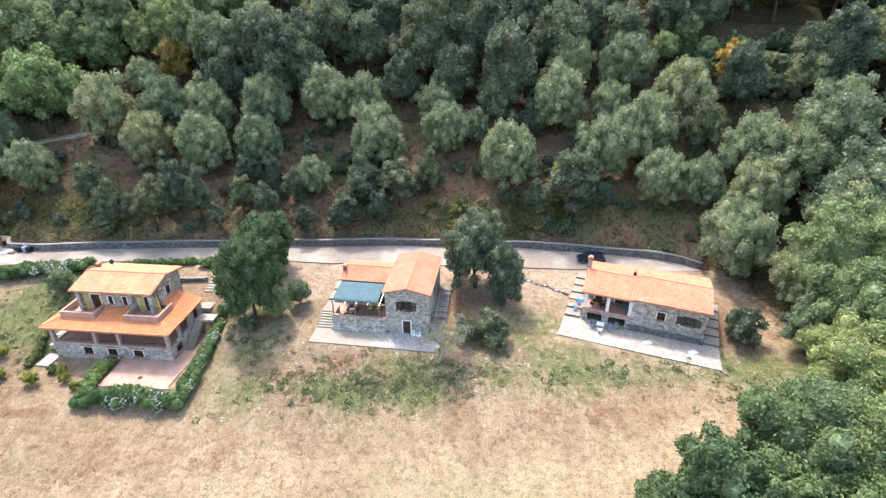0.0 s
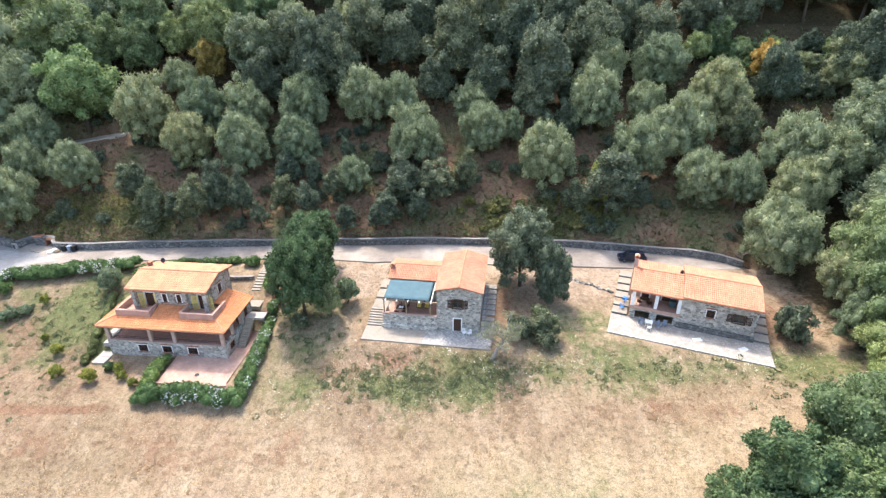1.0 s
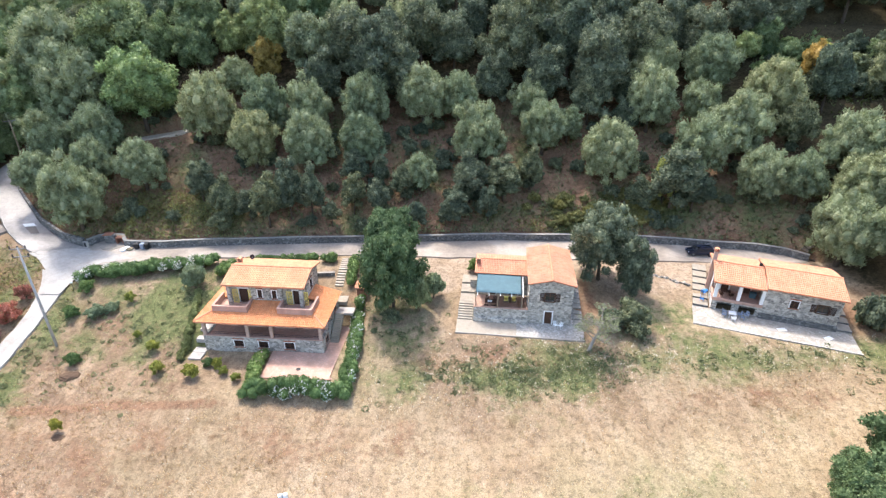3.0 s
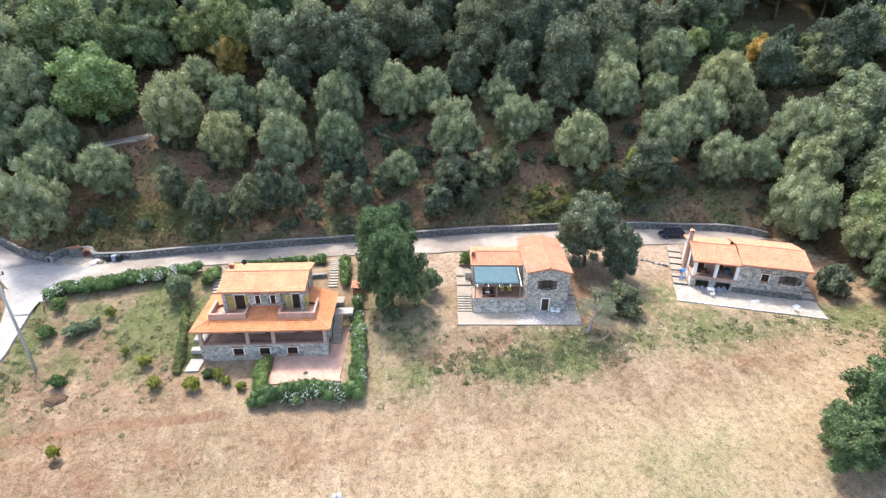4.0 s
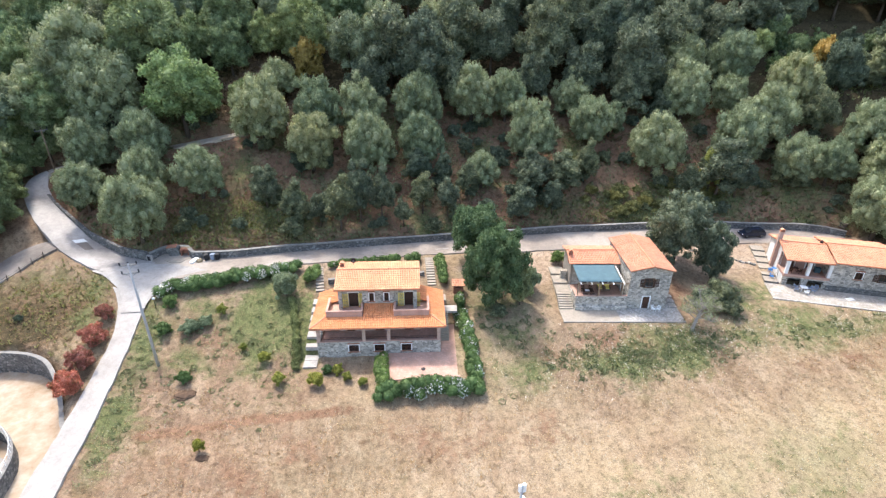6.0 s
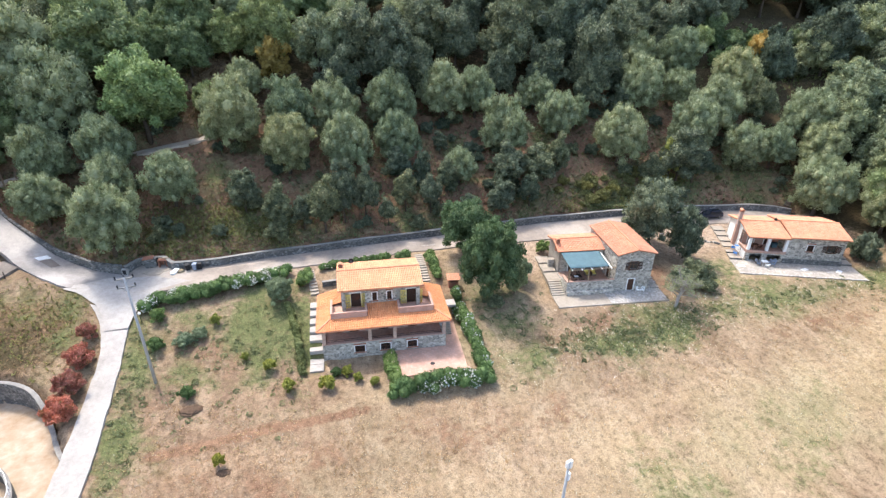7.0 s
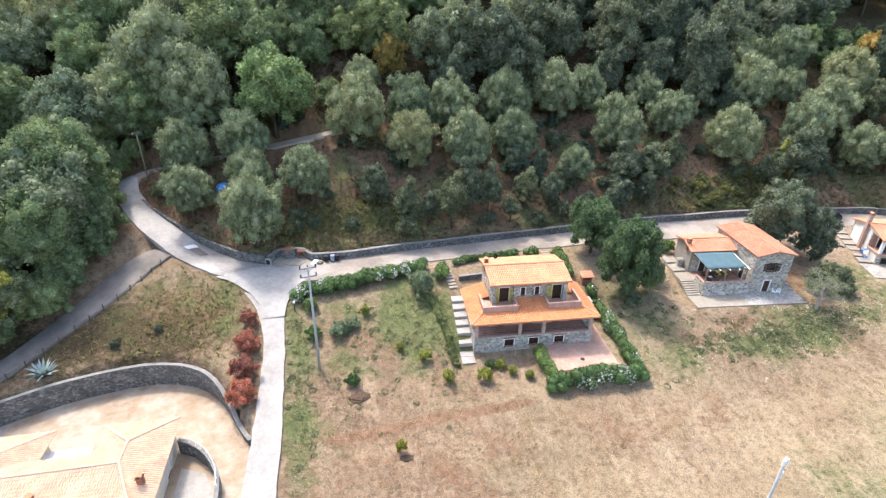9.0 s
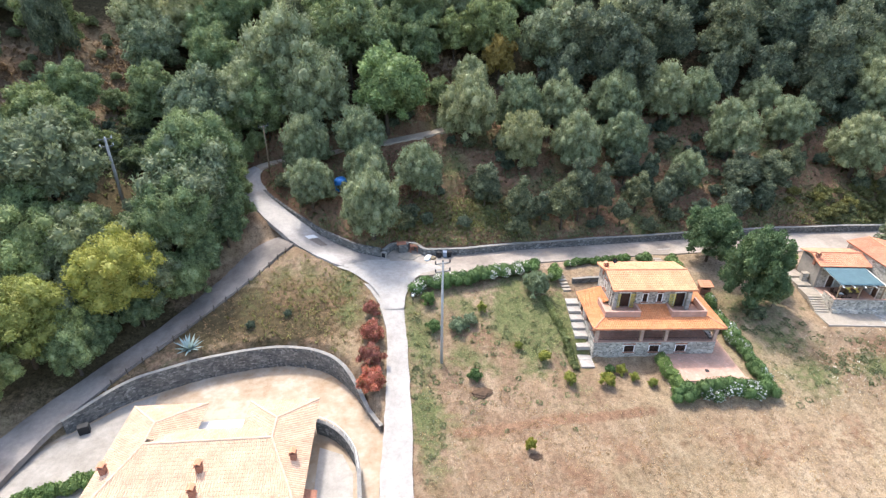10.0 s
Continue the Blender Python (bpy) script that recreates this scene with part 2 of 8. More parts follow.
M = dict(
    ground=ground_cover(),
    stone=stone_wall("grey_field_stone", ((0.20, 0.183, 0.160), (0.36, 0.335, 0.293), (0.51, 0.462, 0.385), (0.68, 0.635, 0.555)), (0.50, 0.462, 0.400), 2.5),
    dark_stone=stone_wall("dark_field_stone", ((0.09, 0.09, 0.088), (0.15, 0.147, 0.14), (0.21, 0.20, 0.185), (0.32, 0.31, 0.29)), (0.12, 0.115, 0.105), 2.8),
    coping=pavement_mat("stone_coping", (0.30, 0.28, 0.25), (0.19, 0.18, 0.165), 1.5),
    tile=roof_tile("orange_clay_tile", (0.610, 0.255, 0.145), (0.645, 0.280, 0.165), (0.675, 0.307, 0.187)),
    vivid_tile=roof_tile("vivid_orange_tile", (0.645, 0.255, 0.105), (0.68, 0.28, 0.12), (0.71, 0.308, 0.14)),
    faded_tile=roof_tile("faded_orange_tile", (0.64, 0.312, 0.165), (0.67, 0.338, 0.183), (0.70, 0.366, 0.205)),
    pale_tile=roof_tile("pale_clay_tile", (0.61, 0.405, 0.270), (0.64, 0.432, 0.292), (0.67, 0.462, 0.322)),
    ridge=plain("clay_ridge_tile", (0.60, 0.275, 0.155), 0.75, 0.25),
    pale_ridge=plain("pale_ridge_tile", (0.60, 0.44, 0.31), 0.8, 0.2),
    fascia=plain("painted_eave_board", (0.52, 0.22, 0.12), 0.7),
    terracotta=setts("terracotta_paving", (0.475, 0.28, 0.205), (0.545, 0.34, 0.26), (0.42, 0.28, 0.215), 3.0),
    earth=plain("dark_dug_earth", (0.105, 0.068, 0.045), 0.95, 0.35, 4.0, 0.0, 0.1, 0.6),
    brick=plain("red_brick", (0.34, 0.155, 0.10), 0.85, 0.3, 5),
    concrete=pavement_mat("pale_concrete", (0.365, 0.328, 0.282), (0.265, 0.237, 0.202), 0.5),
    slab=pavement_mat("cream_stone_slab", (0.365, 0.318, 0.258), (0.275, 0.236, 0.188), 1.2),
    pavers=setts("grey_stone_pavers", (0.330, 0.295, 0.250), (0.450, 0.405, 0.345), (0.295, 0.258, 0.215), 2.6),
    stalk=leaves("pale_dry_stalks", (0.40, 0.33, 0.24), (0.52, 0.45, 0.34), (0.62, 0.55, 0.44), 0.15),
    setts=setts("stone_setts", (0.26, 0.25, 0.23), (0.50, 0.47, 0.43), (0.34, 0.31, 0.27)),
    asphalt=pavement_mat("worn_asphalt", (0.295, 0.245, 0.2), (0.215, 0.18, 0.148), 0.25, (0.375, 0.322, 0.268)),
    drive=pavement_mat("white_concrete_drive", (0.415, 0.382, 0.345), (0.315, 0.288, 0.256), 0.4),
    # worn asphalt of the hill road, its white glare mixed into the base colour
    pale_road=pavement_mat("worn_asphalt_with_glare", (0.33, 0.30, 0.275), (0.225, 0.206, 0.19), 0.3, (0.46, 0.42, 0.382)),
    dark_road=pavement_mat("dark_asphalt", (0.205, 0.175, 0.152), (0.130, 0.112, 0.098), 0.3, (0.26, 0.226, 0.198)),
    plaster=plain("cream_plaster", (0.72, 0.62, 0.47), 0.85, 0.12, 1.0),
    white=plain("white_paint", (0.80, 0.79, 0.76), 0.6, 0.08, 2.0),
    yellow=plain("yellow_paint", (0.93, 0.74, 0.2), 0.55, 0.1, 2.0),
    pink=plain("pink_plaster", (0.46, 0.29, 0.225), 0.85, 0.18, 1.4),
    brown=wood("dark_brown_wood", (0.045, 0.022, 0.014), (0.11, 0.055, 0.034)),
    timber=wood("weathered_timber", (0.20, 0.14, 0.09), (0.36, 0.27, 0.18)),
    post=wood("dark_fence_wood", (0.05, 0.04, 0.032), (0.11, 0.09, 0.07)),
    canvas=plain("blue_grey_canvas", (0.085, 0.145, 0.165), 0.9, 0.14, 1.6),
    steel=plain("galvanised_steel", (0.22, 0.23, 0.24), 0.45, 0.15, 2.0, 0.7),
    pole=plain("grey_concrete_pole", (0.40, 0.40, 0.39), 0.8, 0.15, 1.0),
    black=plain("black_paint", (0.02, 0.02, 0.022), 0.5, 0.1),
    tyre=plain("black_rubber", (0.025, 0.025, 0.025), 0.9, 0.1),
    car=plain("dark_blue_car_paint", (0.018, 0.026, 0.05), 0.22, 0.04, 1.0, 0.3, 0.6, 0),
    lamp_glass=plain("clear_headlight", (0.6, 0.62, 0.64), 0.15, 0.05, 1.0, 0.0, 0.7, 0),
    red_glass=plain("red_tail_light", (0.35, 0.02, 0.02), 0.2, 0.05, 1.0, 0.0, 0.6, 0),
    blue=plain("blue_plastic", (0.03, 0.19, 0.55), 0.4, 0.08),
    grey_plastic=plain("grey_blue_plastic", (0.25, 0.29, 0.36), 0.5, 0.1),
    white_plastic=plain("white_plastic", (0.82, 0.82, 0.80), 0.4, 0.05, 2.0, 0, 0.4, 0),
    porcelain=plain("white_insulator", (0.75, 0.76, 0.76), 0.25, 0.05),
    bark=wood("brown_bark", (0.06, 0.045, 0.033), (0.15, 0.115, 0.085), 0.95),
    pale_bark=wood("pale_dead_bark", (0.20, 0.18, 0.155), (0.36, 0.33, 0.29), 0.95),
    pier=plain("brick_pier", (0.47, 0.34, 0.275), 0.85, 0.25, 2.5),
    olive=leaves("olive_leaves", (0.160, 0.190, 0.098), (0.278, 0.313, 0.168), (0.420, 0.450, 0.270), warm=(1.14, 1.04, 0.94)),
    holm=leaves("holm_oak_leaves", (0.068, 0.088, 0.058), (0.136, 0.163, 0.101), (0.292, 0.325, 0.204)),
    forest=leaves("forest_leaves", (0.103, 0.130, 0.075), (0.200, 0.238, 0.136), (0.355, 0.396, 0.235)),
    chestnut=leaves("chestnut_leaves", (0.120, 0.165, 0.070), (0.235, 0.295, 0.132), (0.390, 0.450, 0.228)),
    bright=leaves("bright_chestnut_leaves", (0.130, 0.188, 0.070), (0.248, 0.330, 0.130), (0.400, 0.480, 0.215)),
    track=pavement_mat("pale_dirt_track", (0.50, 0.42, 0.335), (0.38, 0.31, 0.235), 0.5),
    garden=leaves("garden_tree_leaves", (0.108, 0.146, 0.068), (0.208, 0.260, 0.120), (0.350, 0.405, 0.207)),
    shade=leaves("shade_tree_leaves", (0.065, 0.105, 0.046), (0.130, 0.190, 0.080), (0.265, 0.330, 0.160)),
    fern=leaves("fern_leaves", (0.10, 0.105, 0.035), (0.19, 0.19, 0.07), (0.30, 0.29, 0.12)),
    sage=leaves("sage_shrub_leaves", (0.13, 0.165, 0.085), (0.21, 0.255, 0.14), (0.33, 0.38, 0.225)),
    yellowing=leaves("yellowing_leaves", (0.175, 0.190, 0.050), (0.320, 0.340, 0.095), (0.470, 0.475, 0.160)),
    rust=leaves("rust_leaves", (0.27, 0.175, 0.045), (0.46, 0.31, 0.085), (0.58, 0.41, 0.13)),
    russet=leaves("russet_grass", (0.155, 0.100, 0.056), (0.260, 0.175, 0.102), (0.370, 0.270, 0.160)),
    hedge=leaves("hedge_leaves", (0.070, 0.118, 0.036), (0.140, 0.215, 0.070), (0.260, 0.345, 0.130)),
    lime=leaves("lime_shrub_leaves", (0.14, 0.17, 0.03), (0.28, 0.29, 0.06), (0.42, 0.40, 0.10)),
    red_leaf=leaves("red_flowering_leaves", (0.14, 0.13, 0.055), (0.44, 0.15, 0.105), (0.66, 0.33, 0.26)),
    petals=leaves("white_petals", (0.60, 0.55, 0.48), (0.72, 0.68, 0.61), (0.80, 0.76, 0.71), 0.15),
    pink_petals=leaves("pink_petals", (0.60, 0.30, 0.30), (0.72, 0.45, 0.44), (0.80, 0.60, 0.58), 0.15),
    dry=leaves("dry_grass", (0.24, 0.175, 0.10), (0.34, 0.26, 0.16), (0.44, 0.35, 0.225), 0.2),
    herb=leaves("pale_green_herbs", (0.15, 0.165, 0.075), (0.22, 0.235, 0.105), (0.31, 0.315, 0.16), 0.2),
    weed=leaves("green_weeds", (0.09, 0.115, 0.045), (0.155, 0.185, 0.075), (0.25, 0.265, 0.125), 0.2),
    agave=leaves("blue_agave", (0.22, 0.30, 0.30), (0.32, 0.41, 0.41), (0.45, 0.54, 0.54), 0.05),
)
glass = Nodes("dark_window_glass", 0.08, 0.6)
M["glass"] = glass.done(glass.ramp(glass.noise(0.8, 2), (0.3, (0.015, 0.017, 0.02)), (0.7, (0.04, 0.045, 0.05))))

# ---- lie of the land ----
# terrain begin
def smooth(a, b, v):
    t = np.clip((v - a) / (b - a), 0, 1)
    return t * t * (3 - 2 * t)


def table(x, xs, zs, blur=3.0):
    """A rounded profile along one axis."""
    return sum(np.interp(x + d * blur, xs, zs) for d in (-1, -0.5, 0, 0.5, 1)) / 5


WALL_X = (-125, -104, -97, -89, -83, -78.6, -77.4, -73.4, -72.2, -66, -57, -38, -8, 14, 29, 34, 38, 40.5, 46)
WALL_Y = (112, 99.5, 91.5, 83.5, 79.5, 78.2, 80.4, 80.3, 77.8, 77.6, 78.2, 78.8, 79.3, 78.2, 75.4, 74.4, 72.6, 70.2, 68)
ROAD_SIDE_Z = (12, 8.2, 5.2, 2.0, 0.6, 0.1, 0.03, 0, 0, 0, 0, 0, 0, 0, 0, 0, 0, 0, 0.4)
YARD_X = (-135, -120, -115, -111, -103, -97, -92.6, -88, -85, -82.3, -80.3)
YARD_Y = (40, 48, 53, 56.6, 59.9, 61.1, 61.3, 59.9, 57.2, 52.4, 46.5)
YARD_Z = -6.9


def wall_y(x):
    return table(x, WALL_X, WALL_Y, 0.5)


def yard_y(x):
    return table(x, YARD_X, YARD_Y, 1.5)


# centre lines: x, y, z, half width
DRIVE = ((-79.4, 75.0, 0.0, 4.0), (-78.8, 71.5, -0.35, 3.0), (-78.3, 68.5, -0.95, 2.0), (-77.8, 65, -1.8, 1.45), (-77.6, 60, -3.0, 1.3), (-77.9, 54, -4.2, 1.45),
         (-78.3, 47, -5.3, 1.6), (-79.0, 39.5, -6.5, 1.75), (-79.6, 28, -8.2, 1.8), (-80, 15, -10, 1.8))
LEFT_ROAD = ((-78, 74.6, 0.0, 2.6), (-84.5, 77.0, 0.7, 2.5), (-90.5, 81.2, 2.1, 2.4), (-96.5, 87.6, 4.4, 2.2), (-101.5, 94.5, 7.0, 1.9),
             (-102, 98.5, 8.6, 1.5), (-98, 99.6, 9.5, 1.2), (-88, 99.6, 10.9, 1.4), (-78, 100.2, 12.5, 1.4), (-69, 100.8, 13.9, 1.4), (-58, 103, 15.8, 1.2))
BRANCH = ((-93.2, 82.2, 2.2, 1.6), (-96.2, 80.2, 2.0, 2.8), (-99.0, 76.8, 0.6, 2.6), (-101.0, 73.5, -0.2, 2.1), (-107.6, 65, -2.2, 1.8), (-113.6, 59, -3.9, 1.8),
          (-119.5, 52, -5.5, 2.2), (-123, 42, -6.6, 2.6), (-124, 25, -8, 2.6))


def resample(line, step=1.0):
    """Points at even steps along a rounded centre line."""
    p = np.array(line, float)
    d = np.r_[0, np.cumsum(np.linalg.norm(np.diff(p[:, :2], axis=0), axis=1))]
    s = np.linspace(0, d[-1], max(3, int(d[-1] / step)))
    q = np.stack([np.interp(s, d, p[:, k]) for k in range(4)], 1)
    for _ in range(6):
        q[1:-1] = (q[:-2] + 2 * q[1:-1] + q[2:]) / 4
    return q


ROADS = {"drive": resample(DRIVE), "left_road": resample(LEFT_ROAD), "branch_road": resample(BRANCH)}


def near_line(x, y, line):
    """Distance past the edge of a road, and the road's height there."""
    best, height = np.full(np.shape(x), 1e9), np.zeros(np.shape(x))
    for px, py, pz, pw in line:
        d = np.hypot(x - px, y - py) - pw
        closer = d < best
        best, height = np.where(closer, d, best), np.where(closer, pz, height)
    return best, height


# level plots cut into the slope: x, y, turn, u0, u1, v0, v1, height
PLOTS = ((-52.35, 55.45, -6.0, -1.5, 8.6, -1.8, 0.3, -5.2), (-52.35, 55.45, -6.0, 9.9, 19.3, -4.9, 7.0, -4.45), (-52.35, 55.45, -6.0, 1.2, 16.6, 1.0, 8.6, -4.45), (-15.0, 58.4, -8.3, -2.2, 15.0, -3.45, 0.3, -2.12),
         (-15.0, 58.4, -8.3, 0.3, 13.1, 0.0, 10.0, -2.12), (18.7, 59.0, -22.7, -2.0, 17.65, -4.4, 0.6, -1.4), (18.7, 59.0, -22.7, 0.6, 15.4, 0.3, 9.0, -1.4))


def levelled(x, y, z):
    for px, py, turn, u0, u1, v0, v1, h in PLOTS:
        c, s = math.cos(math.radians(turn)), math.sin(math.radians(turn))
        u, v = (x - px) * c + (y - py) * s, -(x - px) * s + (y - py) * c
        du, dv = np.maximum(np.maximum(u0 - u, u - u1), 0), np.maximum(np.maximum(v0 - v, v - v1), 0)
        z = z + (h - 0.12 - z) * (1 - smooth(0.15, 2.4 if v0 < 0 else 0.9, np.hypot(du, dv)))
    return z


def yard_side(x, y):
    """How far outside the yard's wall a place lies."""
    k = (yard_y(x + 0.1) - yard_y(x - 0.1)) / 0.2
    return (y - yard_y(x)) / np.sqrt(1 + k * k)


PROFILE_X = (-125, -100, -84, -72, -60, -50, -33, -10, 5, 20, 36, 60)
AT_41 = (-7.4, -7.2, -6.9, -6.9, -6.2, -6.4, -6.9, -6.2, -5.0, -3.7, -2.0, 0.5)
AT_54 = (-5.0, -5.0, -5.0, -5.2, -4.8, -5.0, -4.4, -2.3, -2.0, -1.5, -1.0, 0.5)
AT_70 = (-1.5, -1.2, -0.9, -0.7, -0.5, -0.4, -0.3, -0.25, -0.2, -0.15, 0, 1.0)


def lie(x, y):
    """The height of the ground before the roads are cut into it."""
    f, p, r = table(x, PROFILE_X, AT_41), table(x, PROFILE_X, AT_54), table(x, PROFILE_X, AT_70)
    wy = wall_y(x)
    side = table(x, WALL_X, ROAD_SIDE_Z, 1.5)
    z = np.where(y < 41, f + (y - 41) * 0.16, f + (p - f) * (y - 41) / 13)
    z = np.where(y > 54, p + (r - p) * (y - 54) / 16, z)
    z = np.where(y > 70, r + (side - r) * np.clip((y - 70) / np.maximum(wy - 2 - 70, 0.5), 0, 1), z)
    up = np.maximum(y - wy, 0)
    behind = y > wy + 0.75
    hill = side + 0.9 + 0.57 * up + 0.0006 * up * up + 0.35 * np.sin(up * 1.15 + 0.15 * np.sin(x * 0.1) * 6) * smooth(3, 10, up)
    z = np.where(behind, hill, z)
    east = np.maximum(x - 42, 0)
    z = z + east * 0.16 * smooth(10, 60, y) * smooth(130, 60, y)
    west = np.maximum(-106 - x, 0)
    z = z + west * 0.22 * smooth(62, 85, y)
    z = z + 0.18 * np.sin(x * 0.21 + 1.3 * np.sin(y * 0.13)) * np.sin(y * 0.27 + 0.6) * smooth(52, 46, y)
    return z


def ground(x, y):
    x, y = np.asarray(x, float), np.asarray(y, float)
    z = levelled(x, y, lie(x, y))
    for line in ROADS.values():
        d, h = near_line(x, y, line)
        z = z + (h - 0.3 - z) * (1 - smooth(0.25, 3.2, d)) * np.where((y > wall_y(x) - 0.2) & (x > -98) & (d > 0.3), 0, 1)
    yard = (yard_side(x, y) < 0.75) & (x < -79.7)
    return np.where(yard, YARD_Z + 0 * z, z)
# terrain end


def gz(x, y):
    return float(ground(x, y))


# ---- builders ----
def part(name, bm, material, parent=None, label="", smooth_shade=False):
    """Links a bmesh as one mesh object under a thing or a part."""
    me = bpy.data.meshes.new(name)
    bm.to_mesh(me)
    bm.free()
    me.materials.append(material)
    if smooth_shade:
        me.polygons.foreach_set("use_smooth", [True] * len(me.polygons))
    ob = new(name, me)
    ob.parent = parent
    return tagged(ob, label)


def shared(name, me, parent, m, label=""):
    """Another piece on the same mesh."""
    ob = new(name, me)
    ob.parent = parent
    ob.matrix_basis = m
    return tagged(ob, label)


def thing(name, m, label, category, group="", kind=""):
    ob = new(name)
    ob.matrix_basis = m
    return tagged(ob, label, category, group, kind)


def mesh(name, verts, faces, materials, parent=None, label="", indices=None, smooth_shade=False):
    me = bpy.data.meshes.new(name)
    me.from_pydata(verts, [], faces)
    for m in materials:
        me.materials.append(m)
    if indices is not None:
        me.polygons.foreach_set("material_index", indices)
    if smooth_shade:
        me.polygons.foreach_set("use_smooth", [True] * len(me.polygons))
    me.update()
    ob = new(name, me)
    ob.parent = parent
    return tagged(ob, label)


def box(bm, x0, x1, y0, y1, z0, z1, bevel=0.0, m=None):
    geo = bmesh.ops.create_cube(bm, size=1)["verts"]
    bmesh.ops.scale(bm, vec=(x1 - x0, y1 - y0, z1 - z0), verts=geo)
    bmesh.ops.translate(bm, vec=((x0 + x1) / 2, (y0 + y1) / 2, (z0 + z1) / 2), verts=geo)
    if bevel:
        edges = list({e for v in geo for e in v.link_edges})
        made = bmesh.ops.bevel(bm, geom=edges, offset=bevel, segments=1, affect="EDGES", profile=0.5)
        geo = made["verts"]
    if m is not None:
        bmesh.ops.transform(bm, matrix=m, verts=list(geo))
    return bm


def tube(bm, points, radii, sides=7):
    """A tapered tube along points."""
    rings = []
    pts = [Vector(p) for p in points]
    for k, p in enumerate(pts):
        way = (pts[min(k + 1, len(pts) - 1)] - pts[max(k - 1, 0)]).normalized()
        a = way.orthogonal().normalized()
        b = way.cross(a)
        rings.append([bm.verts.new(p + radii[k] * (math.cos(2 * math.pi * s / sides) * a + math.sin(2 * math.pi * s / sides) * b)) for s in range(sides)])
    for lo, hi in zip(rings, rings[1:]):
        a0 = min(range(sides), key=lambda s: (hi[s].co - lo[0].co).length)
        for s in range(sides):
            bm.faces.new((lo[s], lo[(s + 1) % sides], hi[(s + 1 + a0) % sides], hi[(s + a0) % sides]))
    bm.faces.new(rings[-1])
    bm.faces.new(list(reversed(rings[0])))
    return bm


def prism(bm, outline, z0, z1):
    """An upright block on a plan outline; z0 and z1 may be functions of x, y."""
    f0 = z0 if callable(z0) else lambda x, y: z0
    f1 = z1 if callable(z1) else lambda x, y: z1
    lo = [bm.verts.new((x, y, f0(x, y))) for x, y in outline]
    hi = [bm.verts.new((x, y, f1(x, y))) for x, y in outline]
    n = len(outline)
    for k in range(n):
        bm.faces.new((lo[k], lo[(k + 1) % n], hi[(k + 1) % n], hi[k]))
    bm.faces.new(hi)
    bm.faces.new(list(reversed(lo)))
    bmesh.ops.recalc_face_normals(bm, faces=bm.faces[:])
    return bm


def pierced(bm, length, thick, z0, z1, holes, m=None):
    """A wall from x=0 to length, y=0 to thick, with openings (x0, x1, z0, z1) through it."""
    start = len(bm.verts)
    cuts = sorted({0.0, length, *(h[0] for h in holes), *(h[1] for h in holes)})
    for a, b in zip(cuts, cuts[1:]):
        if b - a < 1e-4:
            continue
        at = z0
        for h in sorted((h for h in holes if h[0] < b - 1e-4 and h[1] > a + 1e-4), key=lambda h: h[2]):
            if h[2] > at:
                box(bm, a, b, 0, thick, at, h[2])
            at = h[3]
        if at < z1:
            box(bm, a, b, 0, thick, at, z1)
    if m is not None:
        bm.verts.ensure_lookup_table()
        bmesh.ops.transform(bm, matrix=m, verts=bm.verts[start:])
    return bm


def tiled(p0, p1, up, low, high, pitch=0.24, course=0.42, seed=0):
    """Courses of half-round tiles on a slope. p0 to p1: the eave; up: the way up the slope; low(u), high(u): where the slope begins and ends."""
    rng = random.Random(seed)
    p0, p1, up = Vector(p0), Vector(p1), Vector(up).normalized()
    along = p1 - p0
    length = along.length
    along.normalize()
    out = along.cross(up).normalized()
    if out.z < 0:
        out = -out
    verts, faces = [], []
    for c in range(int(length / pitch)):
        u = (c + 0.5) * length / int(length / pitch)
        a, b = low(u), high(u)
        rows = max(1, round((b - a) / course))
        if b - a < 0.12:
            continue
        for r in range(rows):
            v0, v1 = a + (b - a) * r / rows - 0.05, a + (b - a) * (r + 1) / rows
            j, lift = rng.uniform(-0.012, 0.012), rng.uniform(0.0, 0.012)
            n = len(verts)
            for v, rise, w in ((v0, 0.028 + lift, 0.5), (v1, 0.0, 0.42)):
                for t, h in ((-1, 0.0), (-0.72, 0.055), (0, 0.085), (0.72, 0.055), (1, 0.0)):
                    verts.append(p0 + along * (u + j + t * pitch * w) + up * v + out * (h + rise + 0.02))
            faces += [(n + k, n + k + 1, n + k + 6, n + k + 5) for k in range(4)]
            faces.append((n, n + 1, n + 2, n + 3, n + 4))
    return verts, faces


def slope(name, p0, p1, up, low, high, parent, material, seed=0, label=""):
    """A roof slope: a deck with its tiles on it."""
    verts, faces = tiled(p0, p1, up, low, high, seed=seed)
    return mesh(name, verts, faces, [material], parent, label)


def deck(name, corners, thick, material, parent, label=""):
    """A slab on the corners of a roof plane."""
    bm = bmesh.new()
    hi = [bm.verts.new(c) for c in corners]
    lo = [bm.verts.new((c[0], c[1], c[2] - thick)) for c in corners]
    n = len(corners)
    bm.faces.new(hi)
    bm.faces.new(list(reversed(lo)))
    for k in range(n):
        bm.faces.new((lo[k], lo[(k + 1) % n], hi[(k + 1) % n], hi[k]))
    bmesh.ops.recalc_face_normals(bm, faces=bm.faces[:])
    return part(name, bm, material, parent, label)


